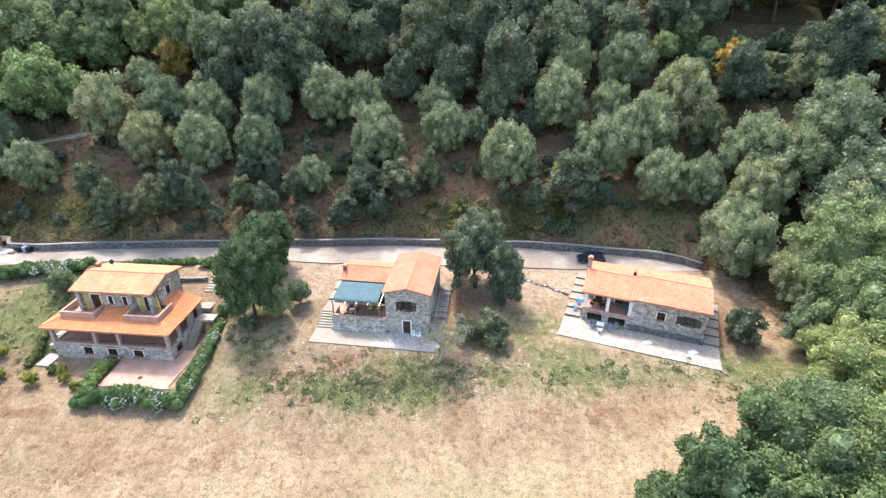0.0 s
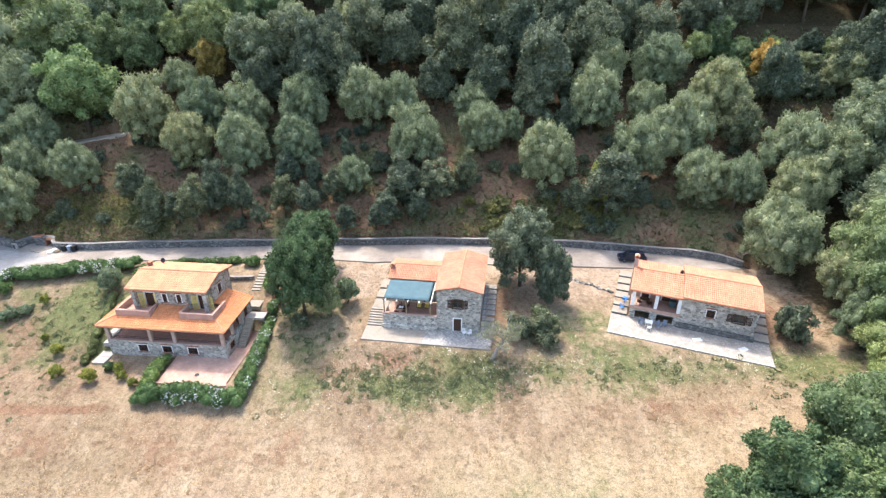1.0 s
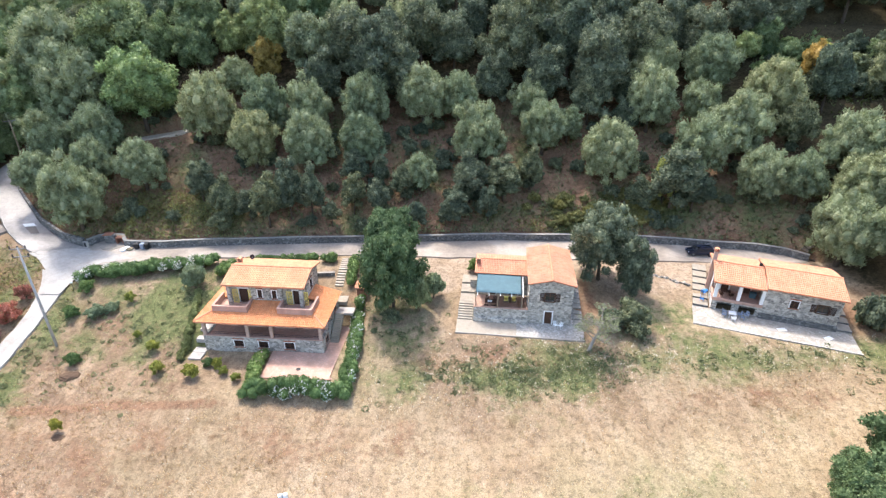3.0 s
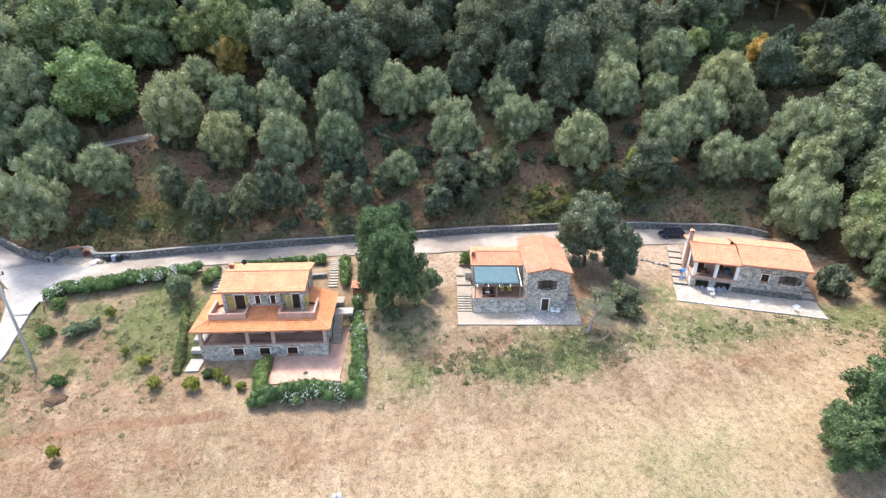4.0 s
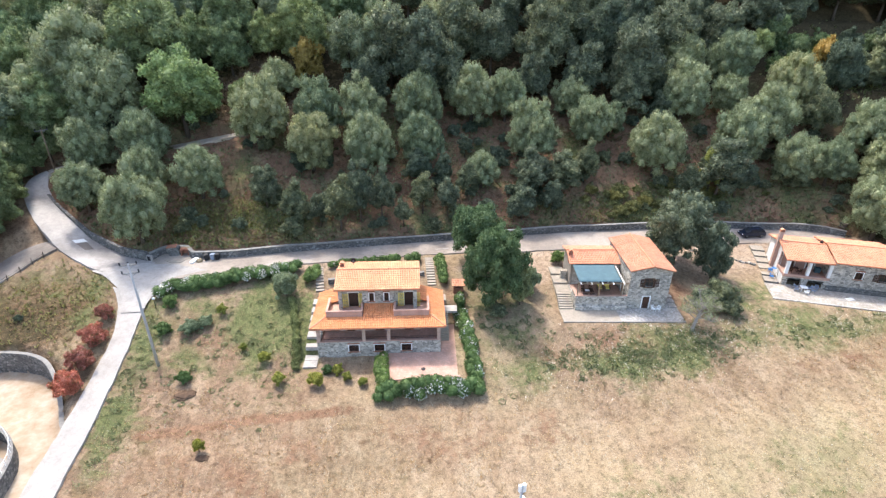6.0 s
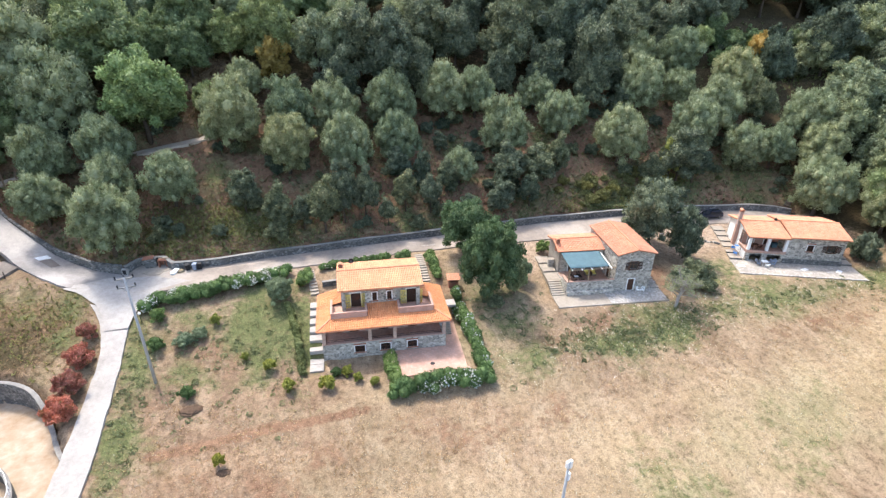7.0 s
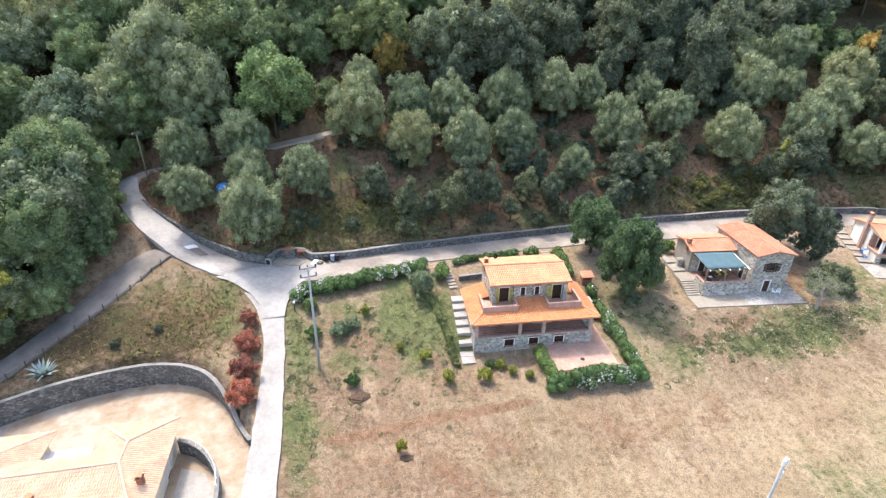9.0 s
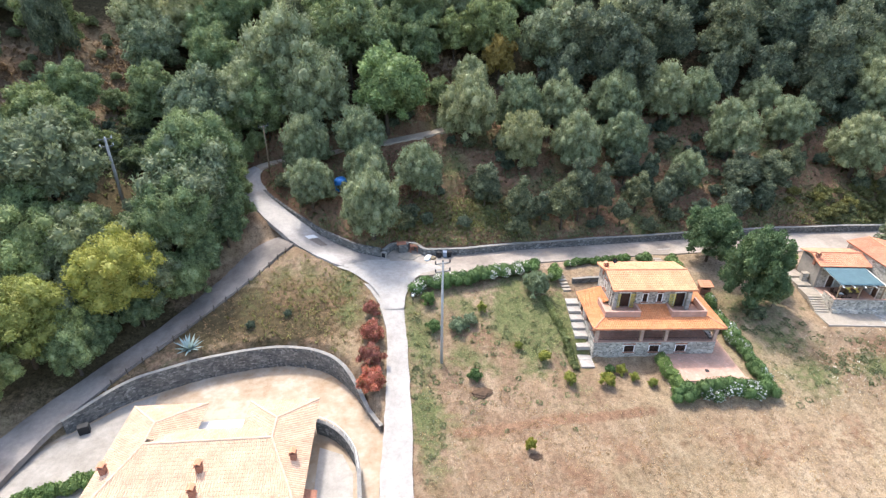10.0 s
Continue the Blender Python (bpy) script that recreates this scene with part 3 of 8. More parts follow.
def ridge_tiles(name, a, b, parent, material=None, r=0.13):
    """A run of overlapping half-round ridge tiles."""
    a, b = Vector(a), Vector(b)
    way = (b - a).normalized()
    side = way.cross(Vector((0, 0, 1))).normalized()
    count = max(2, int((b - a).length / 0.4))
    verts, faces = [], []
    for k in range(count):
        n = len(verts)
        for s, g in ((k / count, 1.12), ((k + 1.12) / count, 0.95)):
            for t in range(6):
                ang = math.pi * t / 5
                verts.append(a + (b - a) * min(s, 1.0) + side * math.cos(ang) * r * g + Vector((0, 0, math.sin(ang) * r * g + 0.03)))
        faces += [(n + t, n + t + 1, n + t + 7, n + t + 6) for t in range(5)]
        faces.append(tuple(n + t for t in range(6)))
    return mesh(name, verts, faces, [material or M["ridge"]], parent)


def at_wall(x, y, z, turn=0.0):
    return pose(x, y, z, 0, 0, turn)


def window(parent, m, w, h, shutters="", frame_mat="white", leaf_mat="brown", name="window"):
    """A recessed window at m (x across, y into the wall): frame, pane, sill and shutters."""
    win = new(name)
    win.parent = parent
    win.matrix_basis = m
    bm = bmesh.new()
    f = 0.12
    box(bm, -w / 2 - f, -w / 2, -0.03, 0.12, -f, h + f)
    box(bm, w / 2, w / 2 + f, -0.03, 0.12, -f, h + f)
    box(bm, -w / 2, w / 2, -0.03, 0.12, h, h + f)
    part("frame", bm, M[frame_mat], win)
    if frame_mat == "white":
        part("lintel", box(bmesh.new(), -w / 2 - f - 0.05, w / 2 + f + 0.05, -0.06, 0.12, h + f + 0.003, h + f + 0.2, 0.01), M["brick"], win, "red brick lintel")
    part("sill", box(bmesh.new(), -w / 2 - f - 0.03, w / 2 + f + 0.03, -0.1, 0.12, -f - 0.02, -0.002, 0.01), M["brick" if frame_mat == "white" else frame_mat], win)
    part("pane", box(bmesh.new(), -w / 2, w / 2, 0.16, 0.19, 0, h), M["glass"], win)
    bm = bmesh.new()
    box(bm, -0.03, 0.03, 0.1, 0.155, 0, h)
    box(bm, -w / 2, w / 2, 0.102, 0.153, h * 0.62, h * 0.62 + 0.04)
    part("glazing_bar", bm, M["brown"], win)
    for s in (-1, 1):
        if shutters == "open":
            bm = louvres(w / 2, h)
            bmesh.ops.translate(bm, vec=(-w / 2 - f - w / 4 - 0.02 if s < 0 else w / 2 + f + w / 4 + 0.02, -0.08, 0), verts=bm.verts)
            part("shutter", bm, M[leaf_mat], win)
        elif shutters == "closed":
            bm = louvres(w / 2 - 0.01, h)
            bmesh.ops.translate(bm, vec=(s * w / 4, 0.06, 0), verts=bm.verts)
            part("shutter", bm, M[leaf_mat], win)
        elif shutters == "ajar":
            bm = louvres(w / 2 - 0.01, h)
            bmesh.ops.rotate(bm, matrix=Matrix.Rotation(radians(-62 * s), 3, "Z"), verts=bm.verts, cent=(s * w / 4, 0, 0))
            bmesh.ops.translate(bm, vec=(s * w * 0.5, -0.22, 0), verts=bm.verts)
            part("shutter", bm, M[leaf_mat], win)
    return win


def louvres(w, h):
    """A louvred shutter, centred on x, from z=0 to h."""
    bm = bmesh.new()
    box(bm, -w / 2, -w / 2 + 0.06, -0.02, 0.02, 0, h)
    box(bm, w / 2 - 0.06, w / 2, -0.02, 0.02, 0, h)
    for z in (0, h / 2 - 0.03, h - 0.06):
        box(bm, -w / 2 + 0.06, w / 2 - 0.06, -0.02, 0.02, z, z + 0.06)
    n = max(3, int(h / 0.12))
    for k in range(n):
        z = 0.07 + (h - 0.14) * (k + 0.5) / n
        box(bm, -w / 2 + 0.06, w / 2 - 0.06, -0.006, 0.006, -0.04, 0.04, m=pose(0, 0, z, 30))
    return bm


def door(parent, m, w, h, leaf="brown", frame_mat="white", name="door"):
    d = new(name)
    d.parent = parent
    d.matrix_basis = m
    bm = bmesh.new()
    f = 0.16
    box(bm, -w / 2 - f, -w / 2, -0.04, 0.14, 0, h + f)
    box(bm, w / 2, w / 2 + f, -0.04, 0.14, 0, h + f)
    box(bm, -w / 2, w / 2, -0.04, 0.14, h, h + f)
    part("frame", bm, M[frame_mat], d)
    bm = box(bmesh.new(), -w / 2, w / 2, 0.10, 0.15, 0, h)
    for px in (-w / 4, w / 4):
        for z0, z1 in ((0.15, h * 0.45), (h * 0.52, h - 0.15)):
            box(bm, px - w / 4 + 0.08, px + w / 4 - 0.08, 0.08, 0.10, z0, z1, 0.008)
    part("leaf", bm, M[leaf], d)
    part("handle", tube(bmesh.new(), ((w / 2 - 0.1, 0.06, h * 0.48), (w / 2 - 0.22, 0.06, h * 0.48)), (0.015, 0.015), 6), M["steel"], d, "steel lever handle")
    return d


def steps(parent, m, count, width, run, rise, material, name="step"):
    """Treads that climb along y, each a piece of its own."""
    bm = box(bmesh.new(), -width / 2, width / 2, 0, run + 0.05, -0.5, 0, 0.015)
    first = part(name, bm, material, parent)
    first.matrix_basis = m @ pose(0, 0, rise)
    for k in range(1, count):
        shared(name, first.data, parent, m @ pose(0, run * k, rise * (k + 1)))


def chimney(parent, m, w=0.6, h=1.3, material="brick"):
    c = new("chimney")
    c.parent = parent
    c.matrix_basis = m
    bm = box(bmesh.new(), -w / 2, w / 2, -w / 2, w / 2, -1.0, h, 0.02)
    part("stack", bm, M[material], c)
    bm = box(bmesh.new(), -w / 2 - 0.08, w / 2 + 0.08, -w / 2 - 0.08, w / 2 + 0.08, h, h + 0.08, 0.01)
    for sx in (-1, 1):
        for sy in (-1, 1):
            box(bm, sx * w * 0.36 - 0.06, sx * w * 0.36 + 0.06, sy * w * 0.36 - 0.06, sy * w * 0.36 + 0.06, h + 0.08, h + 0.32)
    part("cowl", bm, M["brick"], c)
    bm = bmesh.new()
    for s in (-1, 1):
        box(bm, -w * 0.34, w * 0.34, -w / 2 - 0.1, w / 2 + 0.1, -0.03, 0.03, m=pose(s * w * 0.27, 0, h + 0.42, 0, s * 25))
    part("cap", bm, M["ridge"], c)
    return c


# ---- ground sheet, roads and walls ----
def grid_lines(lo, fine0, fine1, hi, step):
    a = fine0 - np.cumsum(np.geomspace(step, 90, 26))
    b = fine1 + np.cumsum(np.geomspace(step, 90, 26))
    return np.r_[a[a > lo][::-1], np.arange(fine0, fine1 + step / 2, step), b[b < hi]]


def field_noise(x, y, scale, seed=0.0):
    return np.array([noise.noise((a * scale, b * scale, seed)) for a, b in zip(x.ravel(), y.ravel())]).reshape(x.shape)


def blob(x, y, cx, cy, rx, ry):
    return np.exp(-(((x - cx) / rx) ** 2 + ((y - cy) / ry) ** 2))


gx, gy = np.meshgrid(grid_lines(-900, -144, 88, 900, 0.64), grid_lines(-700, 26, 128, 900, 0.64))
gzz = ground(gx, gy)
rows_n, cols_n = gx.shape
ids = np.arange(rows_n * cols_n).reshape(rows_n, cols_n)
quads = np.stack([ids[:-1, :-1], ids[:-1, 1:], ids[1:, 1:], ids[1:, :-1]], -1).reshape(-1, 4)
rough = 0.04 * field_noise(gx, gy, 0.8, 3.0) + 0.10 * field_noise(gx, gy, 0.25, 9.0)
on_road = np.ones(gx.shape)
for line in ROADS.values():
    on_road = np.minimum(on_road, smooth(0.3, 1.5, near_line(gx, gy, line)[0]))
gzz = gzz + rough * on_road * (1 - ((yard_side(gx, gy) < 0.8) & (gx < -79.6)))
land = mesh("ground", np.stack([gx, gy, gzz], -1).reshape(-1, 3).tolist(), quads.tolist(), [M["ground"]], smooth_shade=True)
tagged(land, "dry straw field rising to a reddish olive hillside", "ground", kind="structure")
above = gy > wall_y(gx) - 0.1
n1, n2 = field_noise(gx, gy, 0.09, 1.0), field_noise(gx, gy, 0.22, 5.0)
yard_zone = ((gy < yard_y(gx) + 0.3) & (gx < -80)) * smooth(16, 28, gy + 3 * n2) * smooth(-142, -128, gx + 3 * n2)
green = (0.78 * blob(gx, gy, -8, 49, 16, 4.0) * (1 + 0.9 * n2) + 0.56 * blob(gx, gy, -62, 62, 13, 9) * (1 + 1.7 * n2) + 0.95 * blob(gx, gy, -58.3, 61.5, 3.2, 7.0) + 0.4 * blob(gx, gy, -54, 60, 2.0, 8) + 0.55 * blob(gx, gy, -26, 60, 7, 9)
         + 0.5 * blob(gx, gy, 24, 48.5, 14, 3) + 0.5 * blob(gx, gy, 11, 57, 5, 8) + 0.24 * blob(gx, gy, 4, 32, 10, 8) + 0.22 * blob(gx, gy, -16, 27, 9, 6) + 0.5 * blob(gx, gy, -75, 50, 2, 20)
         + 0.45 * blob(gx, gy, 45, 46, 10, 10) + 0.8 * blob(gx, gy, -93, 68, 13, 8) * (1 + 1.2 * n2))
green = np.where(above, 0.46 + 0.5 * n1 + 0.4 * n2 + 0.45 * blob(gx, gy, 14, 82, 16, 4) + 0.6 * blob(gx, gy, -66, 82, 9, 4), green + (0.45 * n1 + 0.25 * n2) * (gy < 60))
soil = np.where(above, 0.62 - 0.45 * n1 - 0.4 * n2 - 0.5 * blob(gx, gy, 14, 82, 16, 4) - 0.3 * blob(gx, gy, -66, 82, 9, 4), 0.7 * blob(gx, gy, -91, 67, 13, 8) * (1 - 1.0 * n2) + 0.42 * blob(gx, gy, -60, 39, 17, 6) * (1 + 1.6 * n2) + 0.34 * blob(gx, gy, -66, 58, 10, 8) * (1 + 1.6 * n1 - 1.2 * n2) + 0.5 * blob(gx, gy, -14, 51, 12, 2.4) * (1 - 1.5 * n2) + 0.75 * smooth(1.0, 0.3, np.abs(gy - 46.2 - 0.02 * (gx + 60) - 0.5 * n2)) * smooth(-74, -70, gx) * smooth(-44, -50, gx) + 0.27 * blob(gx, gy, -20, 41, 12, 4) * (1 + 1.6 * n2) + 0.42 * blob(gx, gy, 18, 43.5, 12, 3.2) * (1 + 1.8 * n2) + 0.27 * blob(gx, gy, -36, 42, 9, 4) * (1 + 1.6 * n2) + 0.45 * blob(gx, gy, -32, 63, 4, 6) + 0.7 * blob(gx, gy, 1.5, 61, 2.5, 8) + 0.8 * blob(gx, gy, 38, 57, 2.5, 7))
litter = np.where(above, smooth(22, 34, gy - wall_y(gx)) * 0.6 * (1 - blob(gx, gy, -133.5, 120, 10, 8)) * (1 - blob(gx, gy, -103, 121, 8, 5)) * (1 - blob(gx, gy, 68, 110, 24, 8)), 0) + smooth(-106, -114, gx) * smooth(50, 62, gy) * 0.9 + smooth(40, 48, gx) * 0.8 + 0.78 * blob(gx, gy, -97, 65.5, 15, 6) * (1 + 0.8 * n1)
gravel = np.where(above, 0, 1.0 * blob(gx, gy, -22, 68, 7, 5) + 0.9 * blob(gx, gy, 10, 67, 13, 5.5) + 0.7 * blob(gx, gy, -8, 71, 18, 3.5) + 0.7 * blob(gx, gy, -50, 73, 14, 1.6) + 0.9 * blob(gx, gy, 30, 69, 12, 5)
                  + 0.12 * blob(gx, gy, -30, 34, 20, 6)) + yard_zone + 0.62 * blob(gx, gy, -133.5, 120, 9, 8) + 0.5 * blob(gx, gy, -123, 101, 5, 7) + 0.6 * blob(gx, gy, -103, 121, 7, 5) + 0.75 * blob(gx, gy, 74, 113, 16, 1.6)
clearing = np.clip(0.9 * blob(gx, gy, -65, 112, 5, 7) + 1.5 * blob(gx, gy, -129, 118, 8, 14) + 1.5 * blob(gx, gy, -142.5, 113, 8, 14), 0, 1)
green, soil, litter, gravel = green * (1 - clearing), soil * (1 - clearing), litter * (1 - clearing), gravel * (1 - clearing) * (1 - 0.85 * blob(gx, gy, 2.5, 61, 3.5, 8))
pale = 0.35 * smooth(-60, -35, gx) + 0.8 * blob(gx, gy, 12, 59, 5, 8) + 0.9 * blob(gx, gy, -24, 30, 20, 9) + 0.7 * blob(gx, gy, 2, 36, 20, 6) + 0.5 * blob(gx, gy, 28, 38, 14, 5) + 0.35 * blob(gx, gy, -50, 30, 14, 5)
wash = 0.9 * blob(gx, gy, 4, 31, 13, 7) + 0.7 * blob(gx, gy, -17, 27, 9, 6) + 0.5 * blob(gx, gy, -30, 55, 5, 7) + 0.5 * blob(gx, gy, 26, 49, 12, 3)
for title, values in (("wash", wash), ("sand", yard_zone), ("pale", pale), ("green", green), ("soil", soil), ("litter", litter), ("gravel", gravel)):
    layer = land.data.attributes.new(title, "FLOAT", "POINT")
    layer.data.foreach_set("value", np.clip(values, 0, 1).ravel())


def ribbon(name, line, material, label, category):
    """A road of real thickness along a centre line."""
    verts, faces = [], []
    ways = np.gradient(line[:, :2], axis=0)
    ways /= np.linalg.norm(ways, axis=1)[:, None]
    rng = random.Random(len(line))
    for (x, y, z, w), (dx, dy) in zip(line, ways):
        for s in (-1, -0.5, 0, 0.5, 1):
            e = s * (w + (rng.uniform(-0.08, 0.08) if abs(s) == 1 else 0))
            verts.append((x - dy * e, y + dx * e, z + 0.02 - 0.03 * s * s))
        for s in (-1, 1):
            verts.append((x - dy * s * (w + 0.03), y + dx * s * (w + 0.03), z - 0.7))
    for k in range(len(line) - 1):
        a, b = 7 * k, 7 * k + 7
        faces += [(a + s + 1, a + s, b + s, b + s + 1) for s in range(4)]
        faces += [(a, a + 5, b + 5, b), (a + 6, a + 4, b + 4, b + 6)]
    ob = mesh(name, verts, faces, [material])
    return tagged(ob, label, category, kind="structure")


ribbon("road_drive", ROADS["drive"], M["drive"], "pale concrete drive running down past the garden", "road")
turn_off = int(np.argmin(np.hypot(ROADS["left_road"][:, 0] + 99.5, ROADS["left_road"][:, 1] - 99.3)))
ribbon("track_upper", ROADS["left_road"][turn_off - 1:], M["track"], "pale dirt track across the top of the grove", "track")
# paler than the main road: glare is in this colour
ribbon("road_hill", ROADS["left_road"][:turn_off], M["pale_road"], "worn grey road, paled by painted glare, climbing the hill beside a stone wall", "road")
ribbon("road_branch", ROADS["branch_road"], M["dark_road"], "narrow dark asphalt lane with a post fence", "road")

# the road in front of the long wall, wider towards the parking place
NEAR_X = (-80, -74, -66, -55, -40, -27, -20, -10, 0, 10, 18, 24, 36, 41)
NEAR_Y = (72.6, 71.6, 72.2, 73.7, 74.0, 74.0, 73.2, 72.6, 72.2, 71.6, 71.0, 70.4, 70.0, 69.6)
verts, faces = [], []
xs = np.arange(-80, 40.1, 0.8)
for x in xs:
    a, b = float(table(x, NEAR_X, NEAR_Y, 1.5)) + 0.35 * noise.noise((x * 0.3, 0, 7)), float(wall_y(x)) - 0.05
    for s in (0, 0.25, 0.5, 0.75, 1):
        y = a + (b - a) * s
        verts.append((x, y, max(0.03, gz(x, y) + (0.1 if s else 0.02)) + 0.03 * math.sin(s * math.pi)))
    verts.append((x, a - 0.25, -0.9))
for k in range(len(xs) - 1):
    p, q = 6 * k, 6 * k + 6
    faces += [(p + s, q + s, q + s + 1, p + s + 1) for s in range(4)] + [(p, p + 5, q + 5, q)]
tagged(mesh("road_main", verts, faces, [M["asphalt"]]), "worn grey road along a low stone wall", "road", kind="structure")

# the mouth of the drive, spread over the road; its paleness there paints the glare
verts, faces = [], []
left = ((-79.1, 65.5), (-79.6, 68), (-80.9, 70.4), (-83.2, 72.7), (-86.0, 74.8))
right = ((-76.3, 65.5), (-75.9, 68), (-75.0, 70.2), (-73.0, 72.2), (-69.0, 73.6))
steps_n, across = 24, 14
for i in range(steps_n + 1):
    f = i / steps_n * 4
    a, b = [np.array([np.interp(f, range(5), [p[k] for p in side]) for k in (0, 1)]) for side in (left, right)]
    for j in range(across + 1):
        u = j / across
        x, y = a * (1 - u) + b * u
        y += 2.6 * (f / 4) ** 2 * math.sin(math.pi * u) + 0.5 * noise.noise((x * 0.6, y * 0.6, 3)) * f / 4
        d, h = near_line(np.array([x]), np.array([y]), ROADS["drive"])
        e, k = near_line(np.array([x]), np.array([y]), ROADS["left_road"])
        z = max(gz(x, y) + 0.06, h[0] + 0.03 if d[0] < 0.3 else -9, k[0] + 0.045 if e[0] < 0.3 else -9, 0.085 if y > table(x, NEAR_X, NEAR_Y, 1.5) - 0.8 else -9)
        verts.append((x, y, z))
zs = np.array([v[2] for v in verts]).reshape(steps_n + 1, across + 1)
for _ in range(5):
    pad = np.pad(zs, 1, mode="edge")
    zs = np.maximum(zs, (pad[:-2, 1:-1] + pad[2:, 1:-1] + pad[1:-1, :-2] + pad[1:-1, 2:]) / 4)
for j, (x, y, _) in enumerate(verts[:across + 1]):
    zs[0, j] = near_line(np.array([x]), np.array([y]), ROADS["drive"])[1][0] + 0.018
verts = [(x, y, float(z)) for (x, y, _), z in zip(verts, zs.ravel())]
for i in range(steps_n):
    faces += [(i * (across + 1) + j, i * (across + 1) + j + 1, (i + 1) * (across + 1) + j + 1, (i + 1) * (across + 1) + j) for j in range(across)]
tagged(mesh("road_junction", verts, faces, [M["drive"]], smooth_shade=True), "pale concrete mouth of the drive, spread over the road as painted glare", "road", kind="structure")

# pale concrete where the lane comes into the yard
rim = [(x, float(yard_y(x)) - 0.35 + 0.25 * noise.noise((x, 0, 2))) for x in np.arange(-126, -107.4, 0.6)]
rim += [(-107.4 + 0.06 * (53 - y) + 0.5 * noise.noise((0, y * 0.7, 4)), y) for y in np.arange(52.6, 34, -0.6)] + [(-126, 34)]
bm = bmesh.new()
bm.faces.new([bm.verts.new((x, y, YARD_Z + 0.03)) for x, y in rim])
bmesh.ops.triangulate(bm, faces=bm.faces)
tagged(part("pavement_yard", bm, M["concrete"], None), "pale worn concrete at the mouth of the yard", "pavement", kind="structure")


def wall_run(name, points, thick, material, label, cap=True, rough_top=0.06):
    """A stone wall along points (x, y, foot, top) with a coping."""
    rng = random.Random(len(points))
    ob = thing(name, Matrix(), label, "stone wall", kind="structure")
    p = np.array(points, float)
    ways = np.gradient(p[:, :2], axis=0)
    ways /= np.linalg.norm(ways, axis=1)[:, None]
    for title, half, mat, is_cap in (("masonry", thick / 2, material, False), ("coping", thick / 2 + 0.04, M["coping"], True)):
        if is_cap and not cap:
            continue
        verts, faces = [], []
        for (x, y, z0, z1), (dx, dy) in zip(p, ways):
            j = rng.uniform(-rough_top, rough_top)
            lo, hi = (z1 + j * 0.3, z1 + 0.07 + j * 0.5) if is_cap else (z0, z1 + j * 0.3)
            for s, z in ((-1, lo), (-1, hi), (1, hi), (1, lo)):
                verts.append((x - dy * half * s, y + dx * half * s, z))
        n = len(p)
        for k in range(n - 1):
            a, b = 4 * k, 4 * k + 4
            faces += [(a + s, a + (s + 1) % 4, b + (s + 1) % 4, b + s) for s in range(4)]
        faces += [(3, 2, 1, 0), tuple(4 * n - 4 + s for s in range(4))]
        mesh(title, verts, faces, [mat], ob)
    return ob


run = []
for x in np.arange(-78.8, 40.6, 0.45):
    y = float(wall_y(x))
    run.append((x, y, -0.6, 1.22 + 0.05 * math.sin(x * 0.4)))
wall_run("wall_road", run, 0.5, M["dark_stone"], "long dark field-stone retaining wall beside the road", rough_top=0.04)
run = []
for x in np.arange(-99.5, -78.9, 0.6):
    y = float(wall_y(x))
    base = float(table(x, WALL_X, ROAD_SIDE_Z, 1.5))
    run.append((x, y, base - 1.5, base + 0.35 + 1.0 * float(smooth(-100, -84, x))))
wall_run("wall_hill", run, 0.45, M["dark_stone"], "dark field-stone retaining wall along the climbing road", cap=False)
run = []
for x in np.r_[np.arange(-116, -82.2, 0.8), np.arange(-82.2, -80.2, 0.25)]:
    y = float(yard_y(x))
    top = min(float(lie(x, y + 0.9)) + 0.25, -3.75)
    k = float(yard_y(x + 0.1) - yard_y(x - 0.1)) / 0.2
    e = 0.3 / math.sqrt(1 + k * k)
    run.append((x - k * e, y + e, YARD_Z - 0.4, max(top - 1.6 * float(smooth(-85, -80.3, x)), YARD_Z + 0.8)))
wall_run("wall_yard", run, 0.42, M["dark_stone"], "curved dark stone retaining wall round the yard", rough_top=0.03)


# ---- plants ----
def puffs_for(rng, radius, height, count, low=-0.6, lobes=0.22, ragged=0.0, taper=0.0):
    """Centres and radii of the clumps that make up an uneven crown round (0, 0, 0): a few large inner ones and many small lobes."""
    out = []
    swell = [(rng.uniform(0, 6.28), rng.uniform(0, 6.28), rng.uniform(0.05, 0.13)) for _ in range(4)]
    for k in range(count):
        a, u = k * 2.39996 + rng.uniform(-0.5, 0.5), low + (0.97 - low) * (k + 0.5) / count
        u = max(-0.95, min(0.97, u + rng.uniform(-0.1, 0.1)))
        w = math.sqrt(1 - u * u) * (1 - taper * max(u + 0.3, 0))
        s = 1 + sum(e * math.sin((n + 1) * a + p) * math.cos((n + 2) * u * 1.6 + q) for n, (p, q, e) in enumerate(swell))
        s *= rng.uniform(0.66 - ragged, 0.9 + ragged * 0.6 * max(u, 0))
        r = radius * lobes * rng.uniform(0.7, 1.35)
        out.append((math.cos(a) * w * radius * s, math.sin(a) * w * radius * s, u * height * s, r))
    for k in range(5):
        a = k * 1.2566 + rng.uniform(-0.3, 0.3)
        out.append((math.cos(a) * radius * 0.33, math.sin(a) * radius * 0.33, height * rng.uniform(-0.3, 0.3), radius * 0.44))
    out.append((0, 0, 0.25 * height, radius * 0.55))
    return np.array(out)


